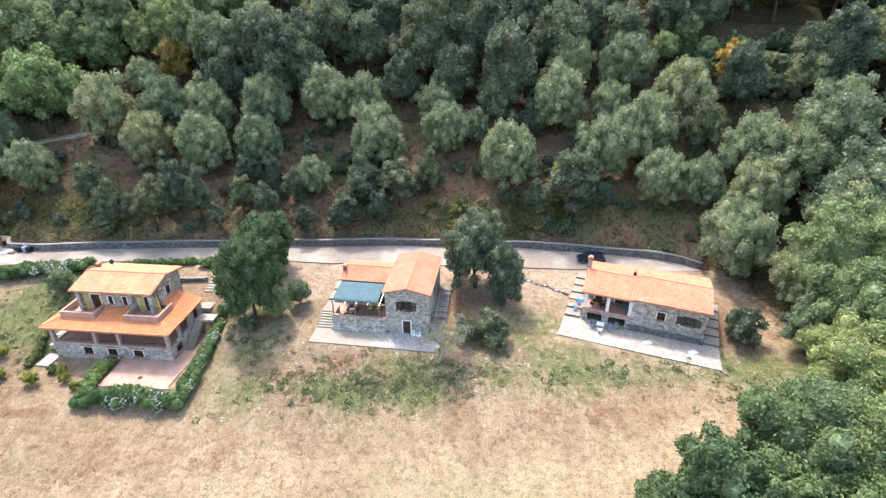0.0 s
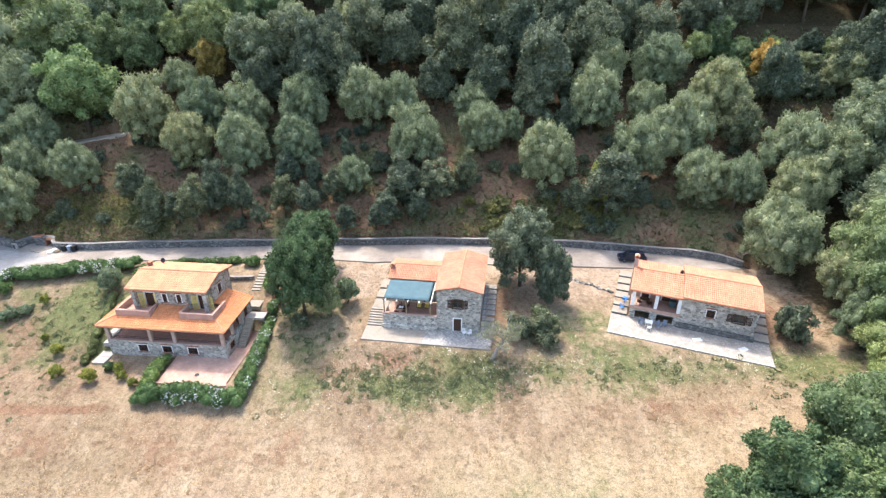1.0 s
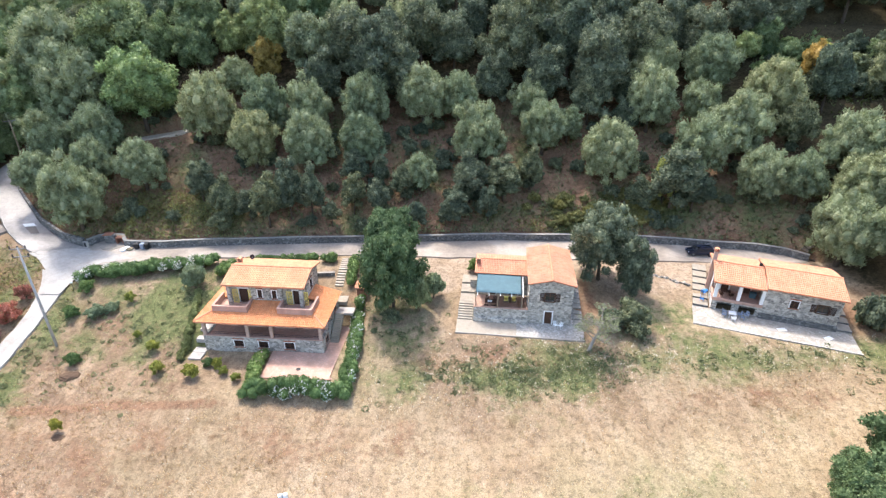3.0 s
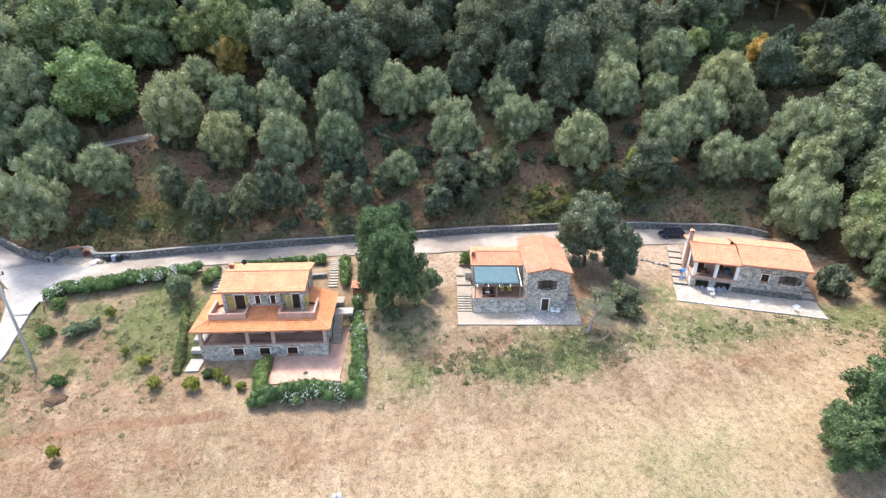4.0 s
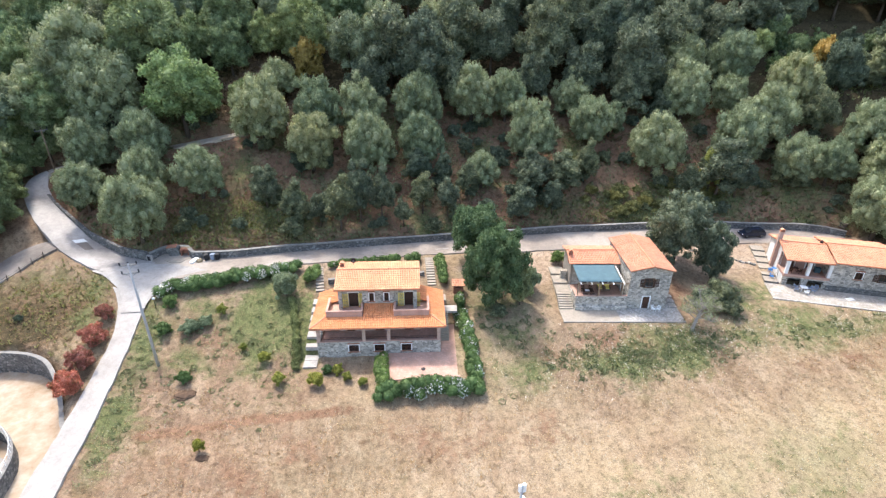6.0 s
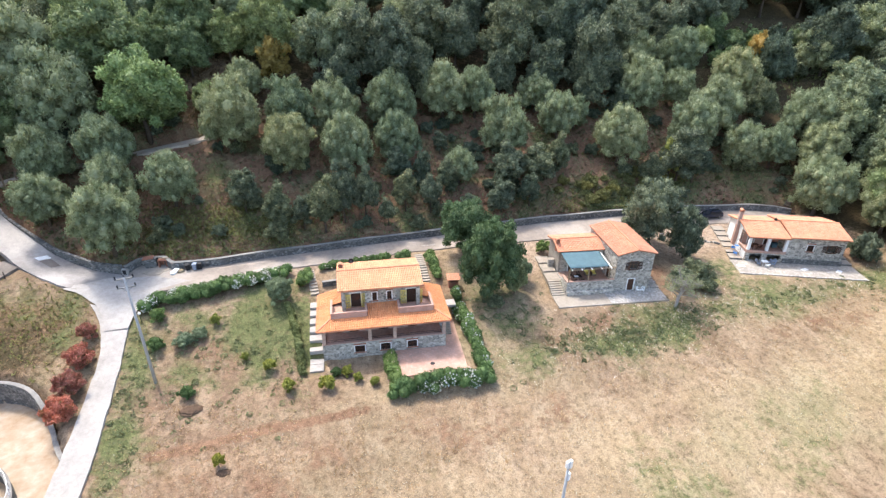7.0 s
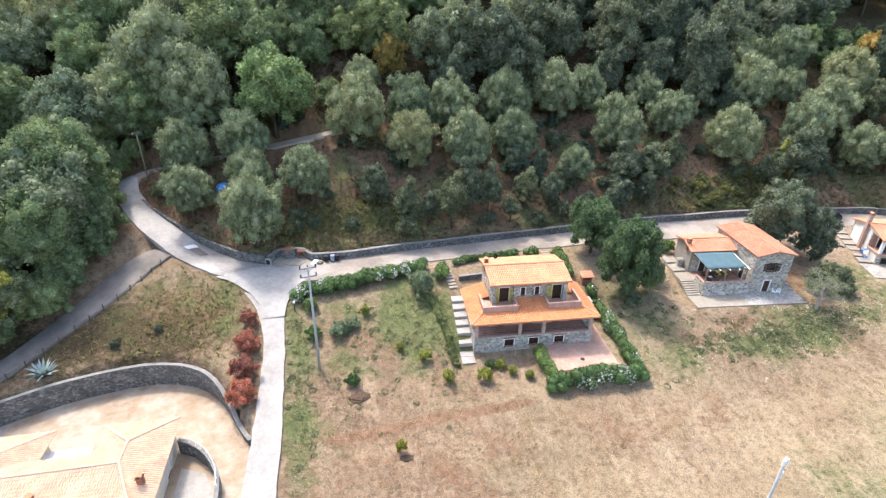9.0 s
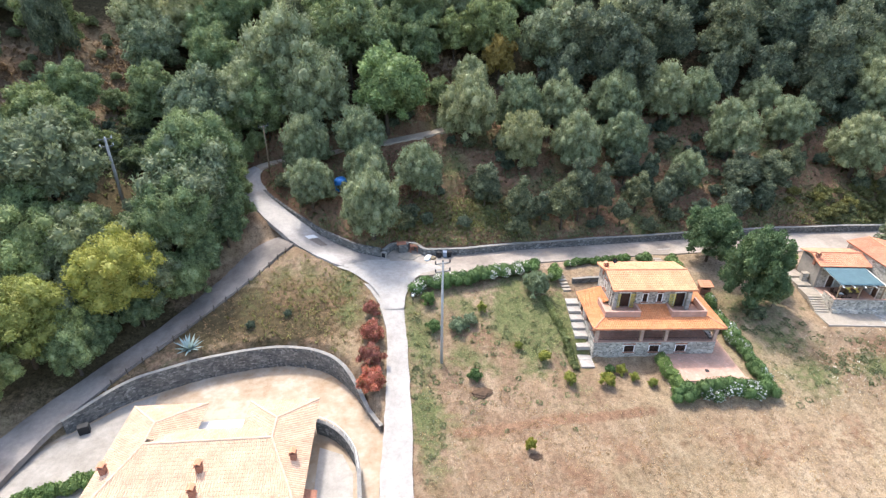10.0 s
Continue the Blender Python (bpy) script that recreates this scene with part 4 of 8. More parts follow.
def leafage(seed, puffs, count, length, width, upward=0.3, core=0.8, tallness=1.0):
    """Leaf clusters on the skins of the clumps, with a dense inside: vertices and faces."""
    g = np.random.default_rng(seed)
    weights = puffs[:, 3] ** 2
    pick = g.choice(len(puffs), count * 2, p=weights / weights.sum())
    way = g.normal(size=(count * 2, 3))
    way[:, 2] = np.where(way[:, 2] < 0, way[:, 2] * 0.55, way[:, 2])
    way /= np.linalg.norm(way, axis=1)[:, None]
    deep = g.uniform(0.80, 1.12, count * 2)
    under = min(tallness, 0.85)
    at = puffs[pick, :3] + way * (puffs[pick, 3] * deep)[:, None] * np.stack([np.ones(count * 2), np.ones(count * 2), np.where(way[:, 2] > 0, tallness, under)], 1)
    inside = np.zeros(len(at), bool)
    for p in puffs:
        off = at - p[:3]
        off[:, 2] /= np.where(off[:, 2] > 0, tallness, under)
        inside |= np.linalg.norm(off, axis=1) < 0.8 * p[3]
    at, way = at[~inside][:count], way[~inside][:count]
    n = len(at)
    grow = g.normal(size=(n, 3)) * 0.7 + way * 0.55 + np.array([0, 0, upward * 0.6])
    grow /= np.linalg.norm(grow, axis=1)[:, None]
    side = np.cross(grow, way + g.normal(size=(n, 3)) * 0.42)
    side = np.cross(side, grow) * 0.25 * g.normal(size=(n, 1)) + side
    side /= np.linalg.norm(side, axis=1)[:, None] + 1e-9
    size = g.uniform(0.6, 1.35, n)[:, None]
    a, b = grow * length * size / 2, side * width * size / 2
    bend = np.cross(grow, side) * width * 0.25 * size
    verts = np.stack([at - a, at + b + bend, at + a, at - b + bend], 1).reshape(-1, 3)
    faces = (np.arange(n)[:, None] * 4 + np.arange(4)).tolist()
    verts = verts.tolist()
    if core:
        bm = bmesh.new()
        bmesh.ops.create_icosphere(bm, subdivisions=2, radius=1)
        ico = np.array([v.co[:] for v in bm.verts])
        tri = [[v.index for v in f.verts] for f in bm.faces]
        bm.free()
        for p in puffs:
            k = len(verts)
            verts += (p[:3] + ico * (p[3] * core * g.uniform(0.86, 1.08, (len(ico), 1))) * np.stack([np.ones(len(ico)), np.ones(len(ico)), np.where(ico[:, 2] > 0, tallness, under)], 1)).tolist()
            faces += [[k + i for i in f] for f in tri]
    return verts, faces


def trunk_mesh(rng, height, crown_z, radius, girth, limbs=5):
    bm = bmesh.new()
    lean = (rng.uniform(-0.25, 0.25), rng.uniform(-0.25, 0.25))
    fork = crown_z - radius * 0.55
    fork = max(fork, crown_z * 0.35)
    tube(bm, ((0, 0, -0.6), (lean[0] * 0.4, lean[1] * 0.4, fork * 0.5), (lean[0], lean[1], fork)), (girth * 1.35, girth, girth * 0.8), 8)
    for k in range(limbs):
        a = 2 * math.pi * k / limbs + rng.uniform(-0.4, 0.4)
        e = radius * rng.uniform(0.45, 0.75)
        top = (lean[0] + math.cos(a) * e, lean[1] + math.sin(a) * e, crown_z + radius * rng.uniform(-0.1, 0.45))
        mid = (lean[0] + math.cos(a) * e * 0.4, lean[1] + math.sin(a) * e * 0.4, fork + (top[2] - fork) * 0.55)
        tube(bm, ((lean[0], lean[1], fork - 0.15), mid, top), (girth * 0.55, girth * 0.35, girth * 0.12), 6)
    return bm


PLANTS = {}


def species(key, name, label, category, group, leaf, bark, variants, radius, crown_z, squash, puff_count, leaf_count, length, width, upward, girth, seed, lobes=0.22, tallness=1.25, low=-0.65, ragged=0.0, taper=0.0):
    """Builds a few trees of a kind, which plant() then sets in their places."""
    made = []
    for v in range(variants):
        rng = random.Random(seed + v)
        root = thing(name, Matrix(), label, category, group)
        part("trunk", trunk_mesh(rng, crown_z * 2, crown_z, radius, girth), M[bark], root, smooth_shade=True)
        puffs = puffs_for(rng, radius, radius * squash, puff_count, low, lobes, ragged, taper)
        puffs[:, 2] += crown_z
        verts, faces = leafage(seed * 31 + v, puffs, leaf_count, length, width, upward, 0.7, tallness)
        mesh("crown", verts, faces, [M[leaf]], root)
        made.append([root, False])
    PLANTS[key] = (made, radius, random.Random(seed))


def plant(key, x, y, radius, label="", sink=0.0, tall=1.0):
    """One tree of a kind on the ground at x, y, with a crown of that radius."""
    made, unit, rng = PLANTS[key]
    free = [s for s in made if not s[1]]
    slot = free[0] if free else made[rng.randrange(len(made))]
    s = radius / unit
    m = pose(x, y, gz(x, y) - sink, 0, 0, rng.uniform(0, 360)) @ Matrix.Diagonal((s, s * rng.uniform(0.92, 1.08), s * tall * rng.uniform(0.94, 1.06), 1))
    if slot[1]:
        ob = copy_thing(slot[0], m)
        ob.scale = m.to_scale()
    else:
        slot[0].matrix_basis = m
        slot[1] = True
        slot.append(m)
        ob = slot[0]
    return tagged(ob, label)


species("olive", "olive_tree", "rounded grey-green olive tree on the reddish slope", "tree", "olive grove", "olive", "bark", 6, 5.0, 5.3, 1.12, 120, 9500, 0.40, 0.2, 1.3, 0.32, 11, 0.165, 1.5, -0.72, 0.1)
species("holm", "holm_oak", "dark green holm oak in the woods", "tree", "holm oaks", "holm", "bark", 5, 4.0, 5.2, 1.3, 44, 6400, 0.38, 0.25, 0.7, 0.2, 23, 0.22, 1.3, -0.7, 0.26, 0.2)
species("young", "young_oak", "slender dark green young oak above the road wall", "tree", "young oaks", "holm", "bark", 5, 2.4, 4.9, 1.65, 42, 4200, 0.34, 0.21, 0.9, 0.12, 29, 0.27, 1.35, -0.85, 0.3, 0.35)
species("forest", "forest_tree", "dark green woodland tree with a dense crown", "tree", "woodland", "forest", "bark", 6, 6.0, 7.6, 1.12, 50, 5200, 0.55, 0.34, 0.5, 0.28, 37, 0.2, 1.15, -0.65, 0.16)
species("chestnut", "chestnut_tree", "light green broad-leaved tree with a full crown", "tree", "broad-leaved trees", "chestnut", "bark", 3, 6.0, 7.2, 1.0, 62, 13000, 0.36, 0.22, 0.4, 0.3, 53, 0.18, 1.2, -0.65, 0.12)
species("garden", "shade_tree", "leafy mid-green shade tree beside the house", "tree", "shade trees", "garden", "bark", 3, 4.5, 5.6, 1.3, 54, 8000, 0.38, 0.25, 0.5, 0.22, 67, 0.2, 1.25, -0.65, 0.08)
species("shade", "shade_tree", "leafy deep green shade tree beside the house", "tree", "shade trees", "shade", "bark", 2, 4.5, 5.6, 1.3, 64, 9500, 0.36, 0.25, 0.4, 0.22, 68, 0.2, 1.2, -0.75, 0.1)
species("fern", "undergrowth_bush", "yellow-green undergrowth bush above the road wall", "shrub", "undergrowth", "fern", "bark", 3, 1.2, 0.6, 0.6, 16, 1000, 0.26, 0.15, 0.5, 0.05, 93, 0.3, 0.9, -0.6, 0.2)
species("oak", "oak_tree", "dark green oak with a lobed crown between the houses", "tree", "oaks", "holm", "bark", 2, 4.5, 5.2, 1.25, 60, 8000, 0.34, 0.22, 0.3, 0.22, 69, 0.2, 1.1, -0.75)
species("bright", "chestnut_tree", "bright green chestnut tree", "tree", "broad-leaved trees", "bright", "bark", 1, 6.0, 7.2, 1.0, 60, 9000, 0.5, 0.32, 0.4, 0.3, 57, 0.2, 1.2, -0.65, 0.12)
species("yellowing", "yellowing_tree", "yellow-green tree turning at the edge of the lane", "tree", "yellowing trees", "yellowing", "bark", 2, 6.0, 7.0, 1.0, 62, 11000, 0.38, 0.23, 0.4, 0.28, 71, 0.18, 1.2, -0.65, 0.12)
species("rust", "autumn_tree", "small rust-coloured tree among the dark woods", "tree", "autumn trees", "rust", "bark", 1, 3.0, 4.6, 1.4, 14, 1800, 0.5, 0.3, 0.3, 0.16, 83)
species("shrub", "shrub", "low dark green shrub on the slope", "shrub", "slope shrubs", "holm", "bark", 3, 1.5, 0.9, 0.8, 10, 900, 0.34, 0.2, 0.4, 0.06, 91)
species("lilac", "garden_shrub", "grey-green garden shrub", "shrub", "garden shrubs", "sage", "bark", 2, 1.8, 1.4, 0.9, 22, 2400, 0.26, 0.15, 0.5, 0.06, 95, 0.2, 1.2, -0.6, 0.15)
species("bush", "garden_bush", "rounded green garden bush", "shrub", "garden bushes", "hedge", "bark", 2, 1.2, 0.9, 0.95, 10, 1100, 0.24, 0.15, 0.3, 0.06, 97)
species("lime", "lime_bush", "yellow-green young citrus bush", "shrub", "citrus bushes", "lime", "bark", 2, 1.0, 0.85, 0.95, 8, 700, 0.24, 0.14, 0.3, 0.05, 101)
species("red", "red_oleander", "red-flowering oleander bush beside the drive", "shrub", "oleanders by the drive", "red_leaf", "bark", 2, 1.9, 1.5, 0.9, 14, 2600, 0.26, 0.15, 0.4, 0.06, 103)

OLIVES = ((-61.8, 97.6, 5.8), (-52.1, 99.7, 5.0), (-43.7, 99.9, 4.7), (-32.8, 100.7, 5.5), (-22.0, 102.2, 5.2), (-14.8, 102.6, 4.4), (-53.1, 93.0, 4.8),
          (-42.9, 91.9, 4.9), (-33.3, 93.5, 4.6), (-11.9, 93.3, 5.3), (1.0, 95.5, 4.7), (11.7, 88.6, 5.4), (-0.9, 103.0, 4.1), (22.1, 99.0, 6.0))
OLIVES_EAST = ((31.9, 99.0, 4.3), (35.9, 90.9, 5.9), (27.9, 87.4, 6.0), (36.5, 81.7, 5.2), (42.1, 79.6, 5.2), (43.4, 95.6, 6.5), (35.7, 105.8, 6.3), (25.5, 108.0, 5.8),
               (50.5, 80.9, 6.8), (49.1, 74.8, 6.0), (43.3, 67.9, 6.6), (-22.7, 88.0, 3.3), (6.3, 98.3, 3.4))
OLIVES_WEST = ((-90.1, 87.8, 4.1), (-80.1, 80.6, 5.2), (-80.7, 89.5, 4.1), (-81.5, 94.7, 4.6), (-91.0, 95.0, 4.7), (-71.8, 88.1, 4.1))
HOLM_OAKS = ((45.2, 88.6, 3.9), (11.0, 101.8, 4.4), (-7.9, 106.9, 4.9), (19.2, 103.6, 3.6), (53.8, 95.7, 5.2), (17.2, 98.7, 3.0))
YOUNG_OAKS = ((-60.9, 85.3, 2.6, 7.3), (-55.9, 81.7, 2.4, 8.8), (-56.2, 79.6, 2.0, 4.2), (-51.9, 81.6, 2.0, 6.2), (-48.5, 80.8, 3.0, 9.7), (-45.0, 82.3, 2.4, 10.2),
              (-41.4, 82.6, 2.2, 9.5), (-37.8, 81.0, 1.6, 5.1), (-34.3, 89.2, 2.4, 7.0), (-34.2, 83.3, 2.2, 7.3), (-29.8, 82.6, 2.0, 7.1), (-29.8, 88.5, 1.6, 6.4),
              (-25.6, 86.2, 2.2, 6.9), (-24.5, 95.0, 1.5, 4.4), (-23.3, 80.7, 1.8, 5.2), (-13.7, 85.7, 3.6, 9.2), (-7.5, 85.9, 3.3, 8.3), (-2.4, 88.2, 2.4, 8.2),
              (-16.5, 81.4, 2.4, 6.3), (-10.6, 82.1, 2.0, 6.8), (-18.1, 81.0, 1.6, 4.7), (21.2, 81.7, 4.4, 11.6), (25.3, 81.6, 3.1, 8.7), (16.6, 83.0, 2.6, 6.6))
WOODS = ((-31.4, 107.1, 7.0), (-37.1, 112.1, 6.3), (-26.5, 106.9, 5.4), (-59.6, 109.4, 3.8), (13.1, 105.2, 7.0), (2.5, 106.2, 5.4), (-22.2, 115.8, 6.4), (-15.2, 115.0, 5.7), (-3.8, 112.6, 6.9),
         (8.8, 112.5, 7.0), (-45.0, 111.7, 6.4), (-42.1, 106.1, 4.8), (23.6, 112.3, 6.6), (36.5, 112.1, 5.6), (-89.5, 103.5, 7.2),
         (-69.0, 114.5, 4.4), (-61.8, 117.5, 4.2), (-54.0, 116.5, 6.1), (-94.4, 110.7, 8.5), (-83.3, 112.0, 8.3), (-101.8, 106.5, 6.7), (-66.5, 105.5, 2.6))
WOODS_WEST = ((-107.7, 87.2, 7.9), (-107.5, 80.7, 7.0), (-108.5, 75.5, 6.4), (-105.5, 82.5, 4.6), (-112.5, 77.6, 4.6), (-119.7, 74.0, 5.4), (-125.6, 80.8, 8.0), (-128.8, 95.6, 4.4), (-110.5, 97.6, 5.6),
              (-110.2, 103.4, 6.9), (-124.5, 71.2, 6.5), (-118.1, 71.0, 5.5), (-133.6, 97.0, 4.8), (-131.5, 105.8, 5.0), (-120.5, 117.9, 6.0), (-119.6, 109.0, 5.0), (-107.5, 93.0, 5.6),
              (-129.2, 76.1, 6.0), (-106.2, 70.5, 3.4), (-110.5, 69.5, 4.6), (-99.5, 105.0, 6.0), (-118.5, 67.0, 4.4))
WOODS_EAST = ((50.6, 57.7, 6.2), (48.4, 50.0, 5.8), (42.3, 40.3, 5.6), (33.1, 33.9, 6.0), (36.4, 31.8, 5.6), (58.1, 67.6, 6.4), (63.2, 72.7, 6.4), (49.0, 42.0, 6.0), (56, 54, 6.5), (45, 33, 6), (54, 62, 5.5))
for x, y, r in OLIVES + OLIVES_EAST + OLIVES_WEST:
    plant("olive", x, y, r * (0.78 if x > 40 else 0.86 if x > 20 else 0.93), tall=1.06)
for x, y, r in HOLM_OAKS:
    plant("holm", x, y, r * 0.9, tall=1.05)
for x, y, r, h in YOUNG_OAKS:
    plant("young", x, y, r * 1.05, tall=h / (9.0 * r * 1.05 / 2.4))
plant("yellowing", 20.4, 83.0, 2.3, "small tree with yellowing top leaves", tall=1.9)
for k, (x, y, r) in enumerate(WOODS):
    plant("olive" if x < -84 or k in (3, 24) else "garden" if x < -50 else "holm" if x > -45 else "forest", x, y, r * 0.95, "leafy green woodland tree" if -84 < x < -50 and k not in (3, 24) else "")
for k, (x, y, r) in enumerate(WOODS_WEST):
    plant("forest" if k % 5 in (1, 4) else "chestnut" if k % 5 == 3 or r > 5.2 else "garden", x, y, r * 0.95, "leafy green woodland tree" if k % 5 in (0, 2) else "")
for x, y, r in ((-103.4, 89.0, 3.4), (-102.4, 84.6, 3.4), (-102.8, 80.4, 3.0), (-104.6, 92.6, 3.4), (-105.8, 74.8, 3.2), (-108.6, 70.6, 3.0), (-111.6, 66.4, 2.8), (-115.6, 62.6, 2.8), (-107.5, 97.0, 4.2)):
    plant("garden", x, y, r, "leafy green tree overhanging the lane", tall=0.9)
for x, y, r in ((-113.6, 79.4, 2.8), (-118.8, 76.0, 2.8), (-115.0, 74.6, 3.0), (-123.6, 79.0, 3.2), (-119.5, 95.5, 2.2), (-124.5, 99.0, 2.0), (-121.5, 105.5, 2.4), (-127.0, 110.5, 2.4)):
    plant("garden", x, y, r, "small leafy tree in a gap of the woods", tall=0.8)
for k in range(34):
    plant("shrub", -122.5 + 6 * math.cos(k * 2.4) * math.sqrt(k / 34), 101 + 7.5 * math.sin(k * 2.4) * math.sqrt(k / 34), 0.8 + 0.05 * (k % 13))
    if k % 2 == 0:
        plant("lilac", -137.5 + 11 * math.cos(k * 2.4) * math.sqrt(k / 34), 121 + 9 * math.sin(k * 2.4) * math.sqrt(k / 34), 0.8 + 0.06 * (k % 11), "grey-green shrub in a dry clearing")
for x, y, r in ((57.7, 105.9, 2.6), (55.5, 103.4, 2.4), (48.6, 111.2, 3.2), (60.4, 101.5, 1.9), (52.0, 107.2, 2.4), (70.2, 107.2, 2.2), (44.0, 108.6, 3.0)):
    plant("yellowing" if x == 57.7 else "chestnut", x, y, r, "small yellow-green tree at the edge of a clearing")
for x, y, r in ((68.7, 99.2, 4.6), (75.5, 102.5, 4.2)):
    plant("olive", x, y, r)
for x, y, r in ((-106.3, 103.7, 4.4), (-101.3, 104.4, 4.0), (-98.6, 103.6, 2.8), (-105.0, 99.8, 3.2), (-103.0, 108.1, 4.4), (-96.5, 106.0, 4.0), (-103.0, 99.6, 2.2), (-103.9, 96.4, 2.2), (-100.8, 101.8, 2.2), (-105.6, 94.6, 2.6)):
    plant("chestnut", x, y, r, "leafy green tree above the bend of the road")
for k in range(44):
    x, y = 45 + (k * 7.31) % 42, 96 + (k * 4.77) % 14.5
    kind = ("shade", "holm", "forest", "holm", "olive", "shade")[k % 6]
    plant(kind, x, y, 1.1 + (k * 0.37) % 1.3, "small tree on the scrubby slope", tall=0.9)
for k in range(40):
    plant("shrub", 66 + 20 * math.cos(k * 2.4) * math.sqrt(k / 40), 107 + 6.5 * math.sin(k * 2.4) * math.sqrt(k / 40) - (3 if k % 2 else 0), 0.7 + 0.07 * (k % 12))
for x, y, r in WOODS_EAST:
    plant("forest" if y > 61 else "chestnut", x, y, r)
for x, y, r in ((24.5, 30.3, 5.0), (19.6, 29.0, 3.6), (28.7, 28.4, 4.8), (33.6, 27.6, 5.0)):
    plant("shade", x, y, r, "dense dark green tree at the field's edge", tall=0.85)
for x, y, r in ((45.0, 51.0, 3.6), (47.6, 58.0, 4.4), (55.3, 77.7, 6.0), (62.3, 80.2, 7.2)):
    plant("forest" if y > 70 else "olive", x, y, r * 0.94)
plant("holm", -137.6, 117.0, 4.6, "tall dark ivy-clad tree at the edge of a clearing", tall=1.6)
plant("bright", -76.5, 102.5, 7.2, "bright green chestnut tree at the top of the olive grove")
for x, y, r in ((-53.6, 111.0, 3.4), (53.9, 101.2, 3.0)):
    plant("rust", x, y, r, tall=1.2)
for x, y, r in ((-113.5, 67.5, 6.0), (-122.5, 60.5, 5.6), (-120.9, 64.2, 3.7)):
    plant("yellowing", x, y, r)
for x, y, r in ((-117.0, 59.5, 3.6), (-124.7, 54.2, 4.4), (-118.0, 62.0, 3.2)):
    plant("chestnut", x, y, r, "pale green tree over the lane")
plant("shade", -26.3, 60.9, 4.4, tall=1.2)
plant("shade", -26.9, 71.4, 4.2, tall=1.0)
plant("lilac", -22.6, 60.6, 2.0, "thin grey-green sapling beside the shade tree", tall=1.7)
plant("lilac", -20.6, 63.2, 1.7, "thin grey-green sapling beside the shade tree", tall=1.5)
plant("oak", 4.9, 66.3, 5.3, "tall dark oak between two stone houses", tall=1.05)
plant("oak", 8.8, 62.0, 2.6, "slender dark oak between two stone houses", tall=1.4)
plant("shrub", 6.4, 56.0, 2.5, "dense dark shrub under the oak")
plant("shrub", 3.6, 55.4, 2.0, "dense dark shrub under the oak")
plant("shrub", 6.6, 53.6, 1.5, "dense dark shrub under the oak")
plant("shrub", -26.6, 58.8, 1.5, "low leafy shrub at the foot of the shade tree")
plant("shrub", 38.0, 53.4, 2.3, "large rounded dark green bush beside the stone house", tall=1.35)
plant("bush", -13.9, 69.2, 1.3, "clipped round bush behind the stone house")

# woods that fill the slope above
rng = random.Random(5)
taken = [(x, y, r) for group in (OLIVES, OLIVES_EAST, OLIVES_WEST, HOLM_OAKS, WOODS, WOODS_WEST, WOODS_EAST) for x, y, r in group] + [(-76.5, 102.5, 7.2), (-53.4, 112, 3), (54, 101, 3)]
tries = 0
while tries < 5200:
    tries += 1
    x, y = rng.uniform(-215, 135), rng.uniform(60, 152)
    woods = y > 108 + 5 * math.sin(x * 0.06) or (x < -122 and y > 64) or (x > 66 and y > 62)
    r = rng.uniform(4.6, 6.6)
    if not woods or any((((x - a) * c - (y - b) * d) / 19) ** 2 + (((x - a) * d + (y - b) * c) / 6.5) ** 2 < 1 for a, b, c, d in ((-129.5, 120.4, 0.39, 0.92), (-143.3, 113.3, 0.5, 0.866))) or (66 < y < 92 and abs((x + 119.7) + (87.9 - y) * -0.528) < 7) or ((x + 122.5) / 6) ** 2 + ((y - 101.5) / 8) ** 2 < 1 or ((x + 103) / 8) ** 2 + ((y - 121) / 6) ** 2 < 1 or ((x + 65) / 6.5) ** 2 + ((y - 112) / 8) ** 2 < 1 or ((x - 68) / 24) ** 2 + ((y - 107) / 8.5) ** 2 < 1 or any((x - a) ** 2 + (y - b) ** 2 < ((r + c) * 0.60) ** 2 for a, b, c in taken):
        continue
    taken.append((x, y, r))
    k = rng.random() * (0.78 if x > 30 else 1.0)
    # more light-leaved kinds to the west, their paler colour standing in for haze
    k = 0.82 + 0.18 * rng.random() if x < -30 and rng.random() < 0.55 else k
    plant("forest" if k < (0.34 if x < -50 else 0.12) else "chestnut" if k < 0.6 and x < -50 else "holm" if k < 0.78 else "chestnut" if k < 0.86 else "garden" if k < 0.93 else "olive", x, y, r * (1.0 if k < 0.6 else 0.9), "" if not 0.86 <= k < 0.93 else "leafy green woodland tree")
for k in range(60):
    x, y = rng.gauss(14, 9), rng.uniform(79.5, 86)
    if y > float(wall_y(x)) + 1.0 and x < 34:
        plant("fern", x, y, rng.uniform(0.7, 1.5))
for k in range(170):
    x = rng.uniform(-98, 52)
    y = float(wall_y(x)) + rng.uniform(1.2, 27)
    if y > 108 or min(near_line(np.array([x]), np.array([y]), line)[0][0] for line in ROADS.values()) < 1.0:
        continue
    plant("shrub", x, y, rng.uniform(0.7, 1.8))



